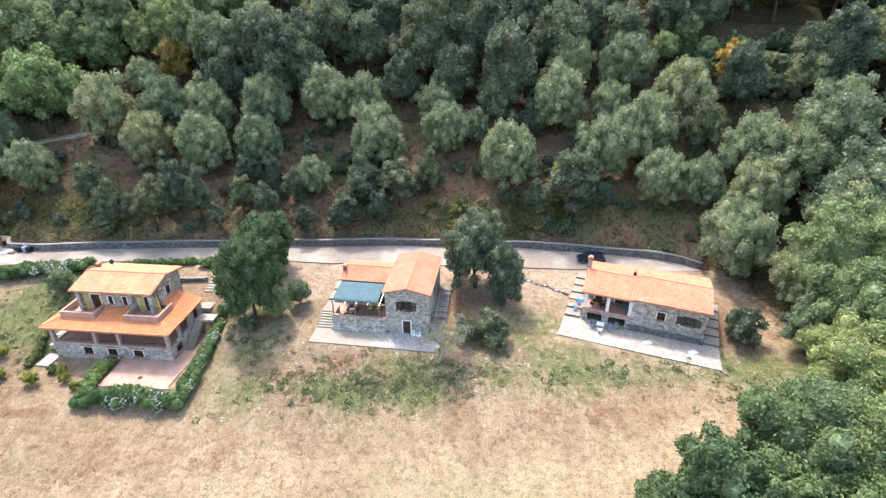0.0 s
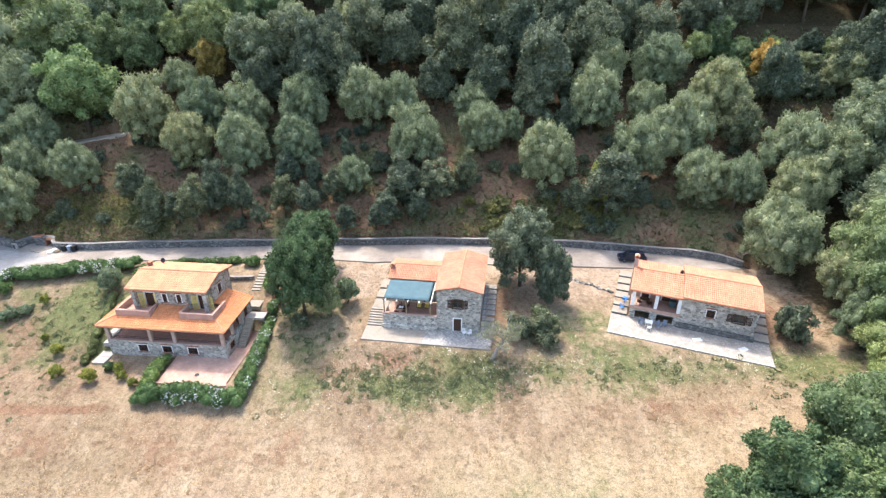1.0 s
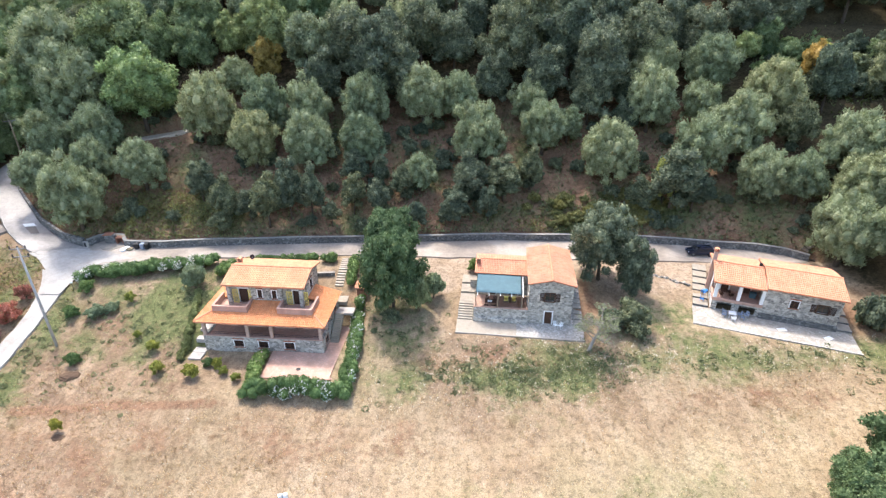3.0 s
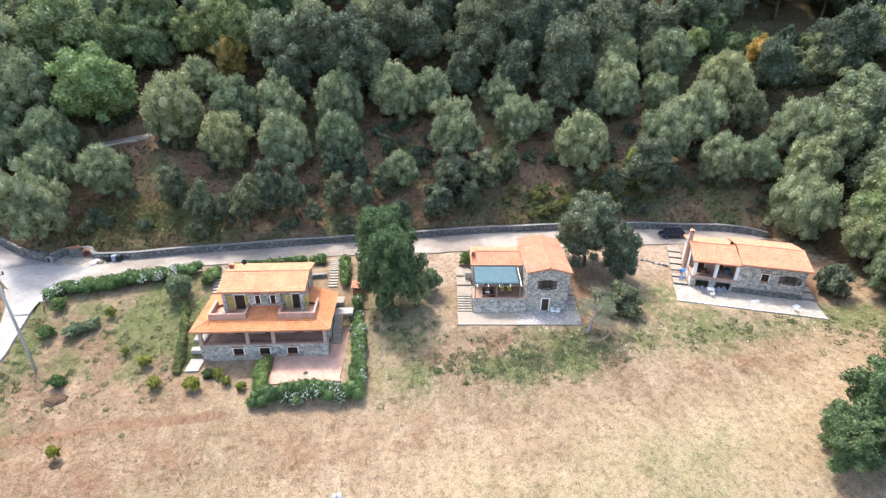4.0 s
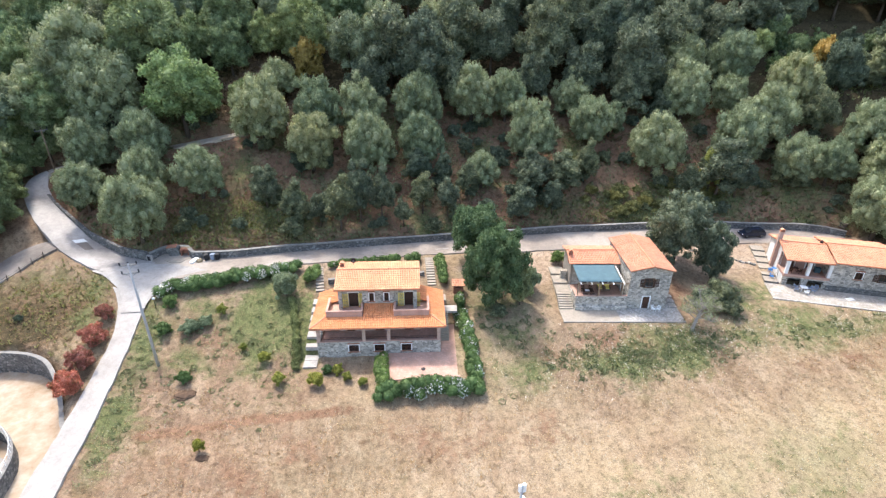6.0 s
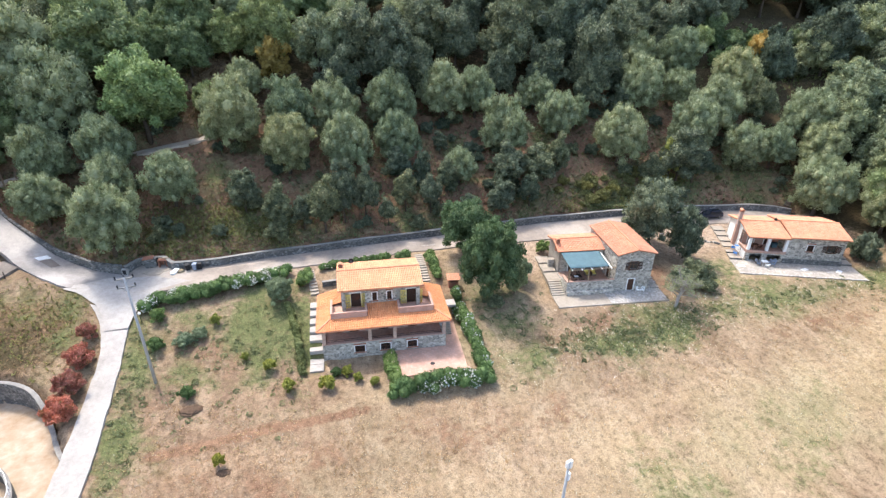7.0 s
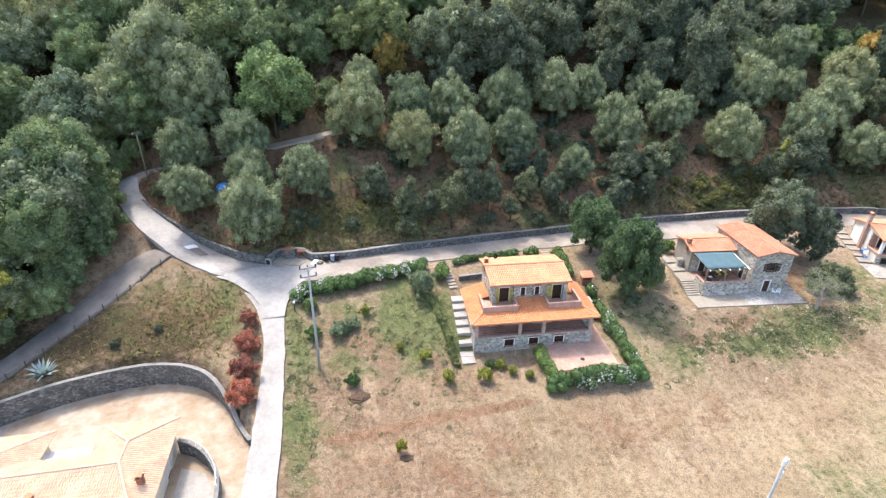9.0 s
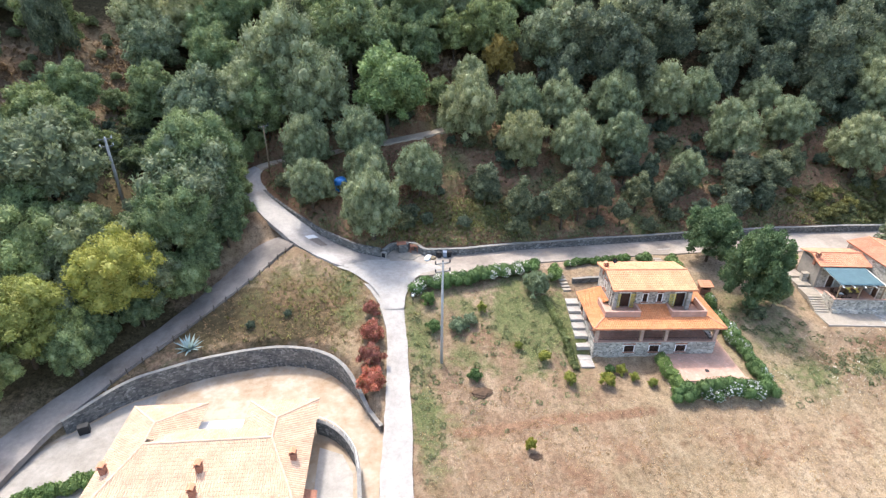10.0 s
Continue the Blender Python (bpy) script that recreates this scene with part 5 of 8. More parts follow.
def strip_plant(name, line, height, width, leaf, label, category, per_metre, flowers="", share=0.0, length=0.26, seed=1, group=""):
    """A hedge along a line of x, y: its leaves, and flowers where it has any."""
    g = random.Random(seed)
    mid = line[len(line) // 2]
    root = thing(name, pose(mid[0], mid[1], gz(*mid)), label, category, group)
    puffs, total = [], 0.0
    for (x0, y0), (x1, y1) in zip(line, line[1:]):
        d = math.hypot(x1 - x0, y1 - y0)
        total += d
        for k in range(max(1, int(d / 0.2))):
            t = (k + g.random()) / max(1, int(d / 0.2))
            r = height * g.uniform(0.32, 0.46)
            x, y = x0 + (x1 - x0) * t + g.uniform(-1, 1) * max(width / 2 - r * 0.6, 0), y0 + (y1 - y0) * t + g.uniform(-1, 1) * max(width / 2 - r * 0.6, 0)
            puffs.append((x - mid[0], y - mid[1], gz(x, y) - gz(*mid) + height * g.uniform(0.36, 0.6), r))
    puffs = np.array(puffs)
    verts, faces = leafage(seed, puffs, int(total * per_metre * 1.5), length * 0.85, length * 0.55, 0.35, 0.88)
    mesh("foliage", verts, faces, [M[leaf]], root)
    if flowers:
        grown = puffs.copy()
        grown[:, 3] *= 1.04
        bunch = grown[[g.random() < 0.22 for _ in grown]]
        if len(bunch):
            verts, faces = leafage(seed + 5, bunch, int(total * per_metre * share * 0.55), 0.26, 0.24, 0.2, 0)
            mesh("blossom", verts, faces, [M[flowers]], root)
    return root


strip_plant("oleander_hedge", ((-75.0, 68.9), (-70, 69.6), (-62, 70.6), (-55.2, 71.6)), 2.0, 2.3, "hedge", "long green oleander hedge with white flowers beside the road", "hedge", 330, "petals", 0.5, 0.28, 1)
strip_plant("oleander_hedge", ((-50, 72.4), (-44, 72.9), (-39.5, 73.0)), 1.1, 1.3, "hedge", "low green hedge with white flowers behind the house", "hedge", 260, "petals", 0.06, 0.26, 2)
strip_plant("oleander_hedge", ((-37.9, 72.2), (-36.2, 72.4)), 1.6, 1.8, "hedge", "short flowering hedge at the head of the garden steps", "hedge", 330, "petals", 0.09, 0.26, 3)
strip_plant("flowering_hedge", ((-44.2, 47.7), (-38, 47.5), (-32.0, 47.0)), 1.9, 2.1, "hedge", "clipped green hedge with white flowers in front of the patio", "hedge", 420, "petals", 0.2, 0.24, 4)
strip_plant("flowering_hedge", ((-31.8, 46.9), (-31.6, 50), (-31.4, 54), (-31.3, 60), (-31.6, 63.4)), 1.6, 1.9, "hedge", "green hedge with white and pink flowers along the patio", "hedge", 400, "petals", 0.2, 0.24, 5)
strip_plant("flowering_hedge", ((-43.7, 48.4), (-43.3, 53.6)), 1.7, 1.6, "hedge", "bushy hedge with pink flowers against the stone wall", "hedge", 400, "pink_petals", 0.04, 0.24, 6)
strip_plant("garden_hedge", ((-33.2, 66.5), (-33.0, 71.6)), 1.7, 1.5, "hedge", "tall green hedge beside the garden steps", "hedge", 330, "", 0, 0.26, 7)
strip_plant("garden_hedge", ((-55.6, 65.4), (-54.8, 60), (-54.6, 54.0)), 1.0, 0.9, "weed", "low loose border of green plants along the garden", "hedge", 300, "", 0, 0.26, 8)
strip_plant("garden_hedge", ((-53.2, 68.6), (-52.4, 71.2)), 1.8, 1.8, "hedge", "green shrubs at the corner of the house", "hedge", 330, "petals", 0.03, 0.26, 9)
plant("lilac", -56.6, 66.6, 2.2, "large grey-green shrub beside the hedge")
plant("lilac", -69.0, 61.7, 1.5, "low grey-green plant in the garden", tall=0.6)
plant("lilac", -67.2, 62.6, 1.2, "low grey-green plant in the garden", tall=0.6)
for x, y, r in ((-72.7, 66.5, 1.1), (-72.5, 61.7, 1.1), (-68.2, 53.6, 1.0), (-50.4, 53.0, 0.8)):
    plant("bush", x, y, r)
for x, y, r in ((-64.0, 42.7, 0.7), (-65.3, 64.3, 0.8), (-58.6, 55.4, 0.9), (-56.4, 51.6, 1.0), (-51.7, 50.8, 1.1), (-49.1, 52.6, 0.8), (-47.9, 51.2, 0.7), (-46.0, 50.0, 0.7), (-61.5, 57.6, 0.6)):
    plant("lime", x, y, r, tall=1.5 if y < 45 else 1.0)
for x, y, r in ((-80.9, 65.0, 1.3), (-80.9, 60.9, 1.8), (-81.1, 56.9, 1.8), (-81.2, 53.1, 1.9)):
    plant("red", x, y, r)


def tufts(name, count, where, leaf, label, category, tall, blades, seed, flower=""):
    """Loose low growth scattered over a zone of the ground."""
    g = np.random.default_rng(seed)
    pts = where(g, count)
    x, y = pts[:, 0], pts[:, 1]
    z = ground(x, y)
    n = len(x)
    verts, faces = [], []
    s = g.uniform(0.5, 1.4, n) * tall
    for b in range(blades):
        a = g.uniform(0, 2 * math.pi, n)
        out = np.stack([np.cos(a), np.sin(a), g.uniform(0.5, 1.4, n)], 1) * s[:, None]
        side = np.stack([-np.sin(a), np.cos(a), 0 * a], 1) * (s * 0.34)[:, None]
        base = np.stack([x, y, z - 0.03], 1) + g.normal(size=(n, 3)) * np.array([0.12, 0.12, 0])
        k = len(verts)
        block = np.stack([base - side, base + side, base + out * 0.8 + side * 0.7, base + out], 1).reshape(-1, 3)
        faces += (k + np.arange(n)[:, None] * 4 + np.arange(4)).tolist()
        verts += block.tolist()
    return tagged(mesh(name, verts, faces, [M[leaf]]), label, category, kind="stuff")


def clumps(name, count, where, leaf, label, category, size, seed):
    """Low leafy clumps scattered over a zone of the ground."""
    g = np.random.default_rng(seed)
    pts = where(g, count)
    r = size * g.uniform(0.4, 1.5, len(pts)) ** 1.3
    puffs = np.stack([pts[:, 0], pts[:, 1], ground(pts[:, 0], pts[:, 1]) + 0.12 * r, r], 1)
    verts, faces = [], []
    for k in range(0, len(puffs), 40):
        v, f = leafage(seed + k, puffs[k:k + 40] * np.array([1, 1, 1, 1.25]), 1300, 0.2, 0.12, 0.5, 0, 0.45)
        faces += [[len(verts) + i for i in face] for face in f]
        verts += v
    return tagged(mesh(name, verts, faces, [M[leaf]]), label, category, kind="stuff")


def in_blobs(*blobs):
    def where(g, count):
        w = np.array([b[4] for b in blobs], float)
        pick = g.choice(len(blobs), count, p=w / w.sum())
        b = np.array(blobs, float)[pick]
        return np.stack([b[:, 0] + g.normal(size=count) * b[:, 2], b[:, 1] + g.normal(size=count) * b[:, 3]], 1)
    return where


def clear(where):
    """Keeps growth off roads, yards, paving and houses."""
    def inner(g, count):
        p = where(g, count)
        x, y = p[:, 0], p[:, 1]
        ok = ~((x < -80.0) & (yard_side(x, y) < 0.9)) & ~((y < wall_y(x) + 0.5) & (y > 71) & (x > -80))
        for line in ROADS.values():
            ok &= near_line(x, y, line)[0] > 0.15
        for x0, x1, y0, y1 in ((-54, -31.5, 48.5, 66), (-18, 1, 54.5, 70), (14, 39, 54.5, 70)):
            ok &= ~((x > x0) & (x < x1) & (y > y0) & (y < y1))
        ok &= ~((x > 18) & (x < 36) & (y > 66.2 - x * 0.405 + 0.0) & (y < 70))
        return p[ok]
    return inner


tufts("field_grass", 15000, clear(lambda g, n: np.stack([g.uniform(-76, 40, n), g.uniform(28, 54, n)], 1)), "dry", "short dry straw-coloured grass over the field", "grass", 0.12, 2, 1)
tufts("field_stalks", 6000, clear(lambda g, n: np.stack([g.uniform(-76, 40, n), g.uniform(28, 54, n)], 1)), "stalk", "pale dry stalks scattered over the field", "grass", 0.1, 2, 11)
tufts("field_clumps", 5200, clear(in_blobs((-60, 41, 12, 6, 3), (-36, 39, 10, 5, 1.5), (-10, 44, 12, 4, 1.5), (20, 43, 10, 3, 1.2), (-70, 52, 5, 8, 1))), "russet", "small brown tufts of dead weeds in the field", "grass", 0.13, 3, 17)
tufts("verge_grass", 6500, clear(in_blobs((-66, 83, 7, 2.6, 3), (-73, 84, 4, 2.5, 1.2), (6, 82, 8, 1.8, 1.5), (-88, 69, 6, 4, 0.8))), "fern", "yellow-green grass above the road wall", "grass", 0.26, 3, 19)
clumps("bank_weeds", 620, clear(in_blobs((-7, 48.6, 6, 1.6, 4), (-16, 50.5, 5, 2, 2.4), (2, 50, 4, 2, 2), (24, 49.0, 8, 1.2, 1.2), (34, 45, 4, 2, 0.8), (-26, 58, 4, 4, 1.2))), "herb", "green weeds on the bank below the houses", "grass", 0.27, 2)
tufts("bank_flowers", 2600, clear(in_blobs((-9, 49.2, 9, 2.4, 3), (3, 51, 5, 2, 1), (26, 49.5, 7, 1.2, 1.4))), "petals", "small pale dry flower heads on the bank", "flowers", 0.1, 2, 3)
clumps("garden_weeds", 260, clear(in_blobs((-64, 62, 6, 5, 3), (-58, 57, 4, 5, 2), (-74.6, 52, 0.9, 9, 2), (-70, 56, 4, 5, 1.5))), "herb", "green weeds in the garden lawn", "grass", 0.22, 4)
tufts("lawn_grass", 5200, clear(in_blobs((-64, 62, 6, 5, 3), (-58, 57, 4, 5, 2), (-74.6, 52, 0.9, 9, 2), (-7, 48.6, 6, 1.6, 4), (2, 50, 4, 2, 2), (24, 49.0, 8, 1.2, 1.2))), "herb", "pale green grass in the garden and on the bank", "grass", 0.13, 3, 14)
tufts("hill_grass", 10000, clear(lambda g, n: (lambda x: np.stack([x, wall_y(x) + 0.7 + g.uniform(0, 1, n) ** 1.3 * 28], 1))(g.uniform(-100, 48, n))), "weed", "rough green grass on the olive slope", "grass", 0.3, 3, 5)
tufts("hill_straw", 13000, clear(lambda g, n: (lambda x: np.stack([x, wall_y(x) + 0.6 + g.uniform(0, 1, n) * 26], 1))(g.uniform(-100, 48, n))), "russet", "dry russet grass and bracken on the olive slope", "grass", 0.24, 3, 6)
tufts("scrub_straw", 3600, in_blobs((-65, 111, 4, 4, 1), (-130, 119, 4, 6, 0.6), (-142, 114, 4, 6, 0.6)), "russet", "brown dry grass and scrub in gaps of the woods", "grass", 0.45, 3, 23)
tufts("clearing_grass", 5000, in_blobs((-123, 101, 3.4, 5, 1.5), (-103, 121, 5, 4, 1), (66, 105, 10, 5, 2)), "weed", "rough grass in the gaps of the woods", "grass", 0.4, 3, 8)
tufts("island_grass", 1800, clear(in_blobs((-92, 69, 7, 4, 3), (-86, 66, 4, 5, 2), (-100, 64.5, 5, 2, 1))), "russet", "dry russet grass on the bank between the roads", "grass", 0.15, 3, 7)


# ---- house with the loggia and two balconies ----
def house_loggia():
    o = pose(-52.35, 55.45, -4.45, 0, 0, -6.0)
    h = thing("loggia_house", o, "stone house with orange hipped roof, shaded loggia and two balconies", "house")
    st, P = M["stone"], 0.3
    # lower storey
    part("front_wall", pierced(bmesh.new(), 16.4, 0.4, -1.3, 2.0, [(4.15, 5.45, 0.4, 1.45), (7.55, 8.85, 0.4, 1.45), (11.15, 12.45, 0.4, 1.45)], pose(0.6, 0.5, 0)), st, h)
    for u in (5.4, 8.8, 12.4):
        window(h, at_wall(u, 0.5, 0.4), 1.3, 1.05, "closed")
    part("side_wall", pierced(bmesh.new(), 7.7, 0.4, -1.3, 2.0, [], pose(1.0, 0.9, 0, 0, 0, 90)), st, h)
    part("side_wall", pierced(bmesh.new(), 7.7, 0.4, -1.3, 2.0, [(0.9, 2.1, 0.4, 1.45)], pose(17.0, 0.9, 0, 0, 0, 90)), st, h)
    window(h, at_wall(17.0, 2.4, 0.4, 90), 1.2, 1.05, "closed", "pink")
    for u in (1.0, 17.0):
        part("side_wall", pierced(bmesh.new(), 2.6, 0.4, 2.0, 4.4, [(0.8, 1.7, 2.3, 3.7)], pose(u, 6.0, 0, 0, 0, 90)), st, h)
    window(h, at_wall(17.0, 7.25, 2.3, 90), 0.9, 1.4, "closed", "pink")
    window(h, at_wall(0.6, 7.25, 2.3, -90), 0.9, 1.4, "closed", "pink")
    part("back_wall", box(bmesh.new(), 0.6, 17.0, 8.6, 9.0, -1.3, 4.4), st, h)
    part("loggia_wall", pierced(bmesh.new(), 11.2, 0.3, 1.7, 4.4, [(1.0, 2.2, 1.7, 3.8), (5.0, 6.2, 1.7, 3.8), (9.0, 10.2, 1.7, 3.8)], pose(3.2, 3.3, 0)), M["pier"], h, "brownish plastered wall in the shade of the loggia")
    for u in (4.8, 8.8, 12.8):
        door(h, at_wall(u, 3.3, 1.7), 1.2, 2.1, frame_mat="pink")
    for u in (3.2, 14.1):
        part("inner_wall", box(bmesh.new(), u, u + 0.3, 3.6, 8.6, 1.7, 4.4), M["pier"], h)
    part("loggia_floor", box(bmesh.new(), 1.0, 16.6, 0.9, 8.6, 1.55, 1.7), M["terracotta"], h)
    cap = box(bmesh.new(), 0.55, 17.05, 0.45, 0.95, 2.0, 2.07, 0.01)
    part("parapet_coping", cap, M["pink"], h)
    for u in (0.85, 6.8, 10.1, 16.75):
        part("pillar", box(bmesh.new(), u - 0.22, u + 0.22, 0.52, 0.92, 2.07, 4.4, 0.015), M["pier"], h)
    for v in (3.3, 5.8):
        for u in (0.8, 16.8):
            part("pillar", box(bmesh.new(), u - 0.19, u + 0.19, v - 0.2, v + 0.2, 2.0, 4.4, 0.015), M["pier"], h)
    part("railing", rail_mesh(1.1, 16.5, 0.7, 2.07, 2.55), M["black"], h, "thin dark metal railing")
    part("loggia_beam", box(bmesh.new(), 0.5, 17.1, 0.48, 0.96, 4.2, 4.42), M["timber"], h)
    # skirt roof round three sides
    W, D, z, inner = 17.6, 9.0, 4.5, 4.0
    k = 1 / math.hypot(1, P)
    roof = new("lower_roof")
    roof.parent = h
    bal = lambda u: 1.85 if 1.85 < u < 6.7 or 10.75 < u < 15.55 else inner
    slope("front_tiles", (0, 0, z), (W, 0, z), (0, k, P * k), lambda u: 0.0, lambda u: min(u, W - u, bal(u)) / k, roof, M["vivid_tile"], 1)
    side = lambda v: 1.9 if 1.8 < v < 5.2 else 3.4
    slope("left_tiles", (0, D, z), (0, 0, z), (k, 0, P * k), lambda u: 0.0, lambda u: min(D - u, side(D - u)) / k, roof, M["vivid_tile"], 2)
    slope("right_tiles", (W, 0, z), (W, D, z), (-k, 0, P * k), lambda u: 0.0, lambda u: min(u, 2.1 if 1.8 < u < 5.2 else 3.7) / k, roof, M["vivid_tile"], 3)
    f = lambda a, b: (a, b, z + P * min(a, b, W - a))
    deck("eave_deck", (f(0, 0), f(W, 0), f(W - 1.8, 1.8), f(1.8, 1.8)), 0.14, M["fascia"], roof)
    deck("eave_deck", (f(6.7, 1.8), f(10.75, 1.8), f(10.75, 4.0), f(6.7, 4.0)), 0.14, M["fascia"], roof)
    deck("eave_deck", (f(0, D), f(0, 0), f(1.8, 1.8), f(1.8, D)), 0.14, M["fascia"], roof)
    deck("eave_deck", (f(W, 0), f(W, D), f(W - 1.8, D), f(W - 1.8, 1.8)), 0.14, M["fascia"], roof)
    deck("eave_deck", (f(1.8, D), f(1.8, 5.2), f(3.4, 5.2), f(3.4, D)), 0.14, M["fascia"], roof)
    deck("eave_deck", (f(W - 1.8, 5.2), f(W - 1.8, D), f(13.9, D), f(13.9, 5.2)), 0.14, M["fascia"], roof)
    ridge_tiles("hip_tiles", (0.05, 0.05, z + 0.06), (1.8, 1.8, z + P * 1.8 + 0.06), roof)
    ridge_tiles("hip_tiles", (W - 0.05, 0.05, z + 0.06), (W - 1.8, 1.8, z + P * 1.8 + 0.06), roof)
    part("gutter", tube(bmesh.new(), ((0, -0.08, z - 0.06), (W, -0.08, z - 0.06)), (0.07, 0.07), 6), M["fascia"], roof)
    # balconies
    for u0, u1 in ((1.9, 6.65), (10.8, 15.5)):
        b = new("balcony")
        b.parent = h
        bm = bmesh.new()
        box(bm, u0, u1, 1.8, 2.02, 4.75, 5.9)
        box(bm, u0, u0 + 0.2, 2.02, 5.3 if u0 < 5 else 4.0, 4.75, 5.9)
        box(bm, u1 - 0.2, u1, 2.02, 4.0 if u0 < 5 else 5.3, 4.75, 5.9)
        part("parapet", bm, M["pink"], b, "pinkish plastered parapet")
        bm = bmesh.new()
        box(bm, u0 - 0.05, u1 + 0.05, 1.76, 2.08, 5.9, 5.97, 0.01)
        box(bm, u0 - 0.05, u0 + 0.25, 2.08, 5.3 if u0 < 5 else 4.0, 5.9, 5.97, 0.01)
        box(bm, u1 - 0.25, u1 + 0.05, 2.08, 4.0 if u0 < 5 else 5.3, 5.9, 5.97, 0.01)
        part("coping", bm, M["pink"], b, "pinkish coping on the parapet")
        part("floor", box(bmesh.new(), u0 + 0.2, u1 - 0.2, 2.02, 5.4, 4.8, 5.0), M["terracotta"], b)
    # upper storey
    part("upper_front_wall", pierced(bmesh.new(), 4.3, 0.35, 4.6, 8.25, [(0.95, 1.55, 6.1, 7.35), (2.95, 3.55, 6.1, 7.35)], pose(6.55, 4.0, 0)), st, h)
    for u in (7.8, 9.8):
        window(h, at_wall(u, 4.0, 6.1), 0.6, 1.25, "closed")
    for u0, hole, at in ((3.4, (1.25, 2.55, 5.0, 7.15), 5.3), (10.85, (1.35, 2.65, 5.0, 7.15), 12.85)):
        part("upper_front_wall", pierced(bmesh.new(), 3.05 if u0 > 5 else 3.15, 0.35, 4.6, 8.25, [hole], pose(u0, 4.5, 0)), st, h, "stone wall behind the balcony")
        d = door(h, at_wall(at, 4.5, 5.0), 1.3, 2.15)
        for s in (-1, 1):
            bm = louvres(0.8, 2.1)
            bmesh.ops.translate(bm, vec=(s * 1.1, -0.2, 0), verts=bm.verts)
            part("shutter", bm, M["yellow"], d, "yellow louvred shutter")
    for u in (3.65, 13.65):
        part("corner_pier", box(bmesh.new(), u - 0.25, u + 0.25, 3.55, 4.05, 4.9, 8.3, 0.015), st, h)
    bm = bmesh.new()
    box(bm, 6.55, 6.9, 4.35, 5.2, 4.6, 8.25)
    part("cheek_wall", bm, st, h)
    part("cheek_wall", box(bmesh.new(), 10.5, 10.85, 4.35, 5.2, 4.6, 8.25), st, h)
    for u, holes in ((3.75, []), (13.9, [(1.6, 2.5, 6.2, 7.5)])):
        part("gable_wall", pierced(bmesh.new(), 5.1, 0.35, 4.2, 8.3, holes, pose(u, 5.2, 0, 0, 0, 90)), st, h)
    window(h, at_wall(13.9, 7.25, 6.2, 90), 0.9, 1.3, "closed")
    window(h, at_wall(3.4, 7.25, 6.2, -90), 0.8, 1.2, "closed")
    for u in (3.4, 13.55):
        bm = bmesh.new()
        lo = [bm.verts.new((u + a, v, zz)) for a in (0, 0.35) for v, zz in ((3.9, 8.3), (10.3, 8.3), (7.0, 9.1))]
        bm.faces.new(lo[:3]), bm.faces.new(lo[3:][::-1])
        for a, b in ((0, 1), (1, 2), (2, 0)):
            bm.faces.new((lo[a], lo[b], lo[b + 3], lo[a + 3]))
        part("gable", bm, st, h)
    part("upper_back_wall", box(bmesh.new(), 3.4, 13.9, 9.95, 10.3, 4.2, 8.3), st, h)
    up = new("upper_roof")
    up.parent = h
    p, ez, rv = 0.235, 8.38, 7.0
    kk = 1 / math.hypot(1, p)
    for nm, a, b, way, run, sd in (("front_tiles", (2.95, 3.2), (14.35, 3.2), 1, 3.8, 4), ("back_tiles", (14.35, 10.8), (2.95, 10.8), -1, 3.8, 5)):
        slope(nm, (*a, ez), (*b, ez), (0, way * kk, p * kk), lambda u: 0.0, lambda u: 3.8 / kk, up, M["faded_tile"], sd)
    deck("front_deck", ((2.95, 3.2, ez), (14.35, 3.2, ez), (14.35, rv, ez + p * 3.8), (2.95, rv, ez + p * 3.8)), 0.15, M["fascia"], up)
    deck("back_deck", ((2.95, rv, ez + p * 3.8), (14.35, rv, ez + p * 3.8), (14.35, 10.8, ez), (2.95, 10.8, ez)), 0.15, M["fascia"], up)
    ridge_tiles("ridge_tiles", (2.95, rv, ez + p * 3.8 + 0.06), (14.35, rv, ez + p * 3.8 + 0.06), up)
    part("gutter", tube(bmesh.new(), ((2.95, 3.12, ez - 0.08), (14.35, 3.12, ez - 0.08)), (0.07, 0.07), 6), M["fascia"], up)
    chimney(h, pose(3.5, 8.6, 8.75), 0.5, 0.5)
    dish = new("satellite_dish")
    dish.parent = h
    dish.matrix_basis = pose(5.0, 9.4, 8.75)
    part("mast", tube(bmesh.new(), ((0, 0, -0.3), (0, 0, 0.75)), (0.03, 0.03), 6), M["steel"], dish)
    bm = bmesh.new()
    bmesh.ops.create_uvsphere(bm, u_segments=14, v_segments=10, radius=0.6)
    bmesh.ops.delete(bm, geom=[v for v in bm.verts if v.co.z > -0.42], context="VERTS")
    bmesh.ops.translate(bm, vec=(0, 0, 0.42), verts=bm.verts)
    bmesh.ops.rotate(bm, matrix=Matrix.Rotation(radians(70), 3, "X"), verts=bm.verts)
    bmesh.ops.translate(bm, vec=(0, -0.1, 0.75), verts=bm.verts)
    part("bowl", bm, M["black"], dish, "dark round dish")
    # paving and stairs of this house
    p1 = thing("patio", o, "reddish terracotta patio in front of the house", "patio", kind="structure")
    part("paving", prism(bmesh.new(), ((10.0, 0.48), (10.3, -4.6), (19.0, -4.3), (19.2, 6.8), (17.05, 6.8), (17.05, 0.48)), -0.9, 0.0), M["terracotta"], p1)
    part("edge", prism(bmesh.new(), ((10.2, -4.62), (10.2, -4.95), (19.3, -4.65), (19.3, -4.32)), -0.9, 0.02), M["pink"], p1, "pinkish edging stone")
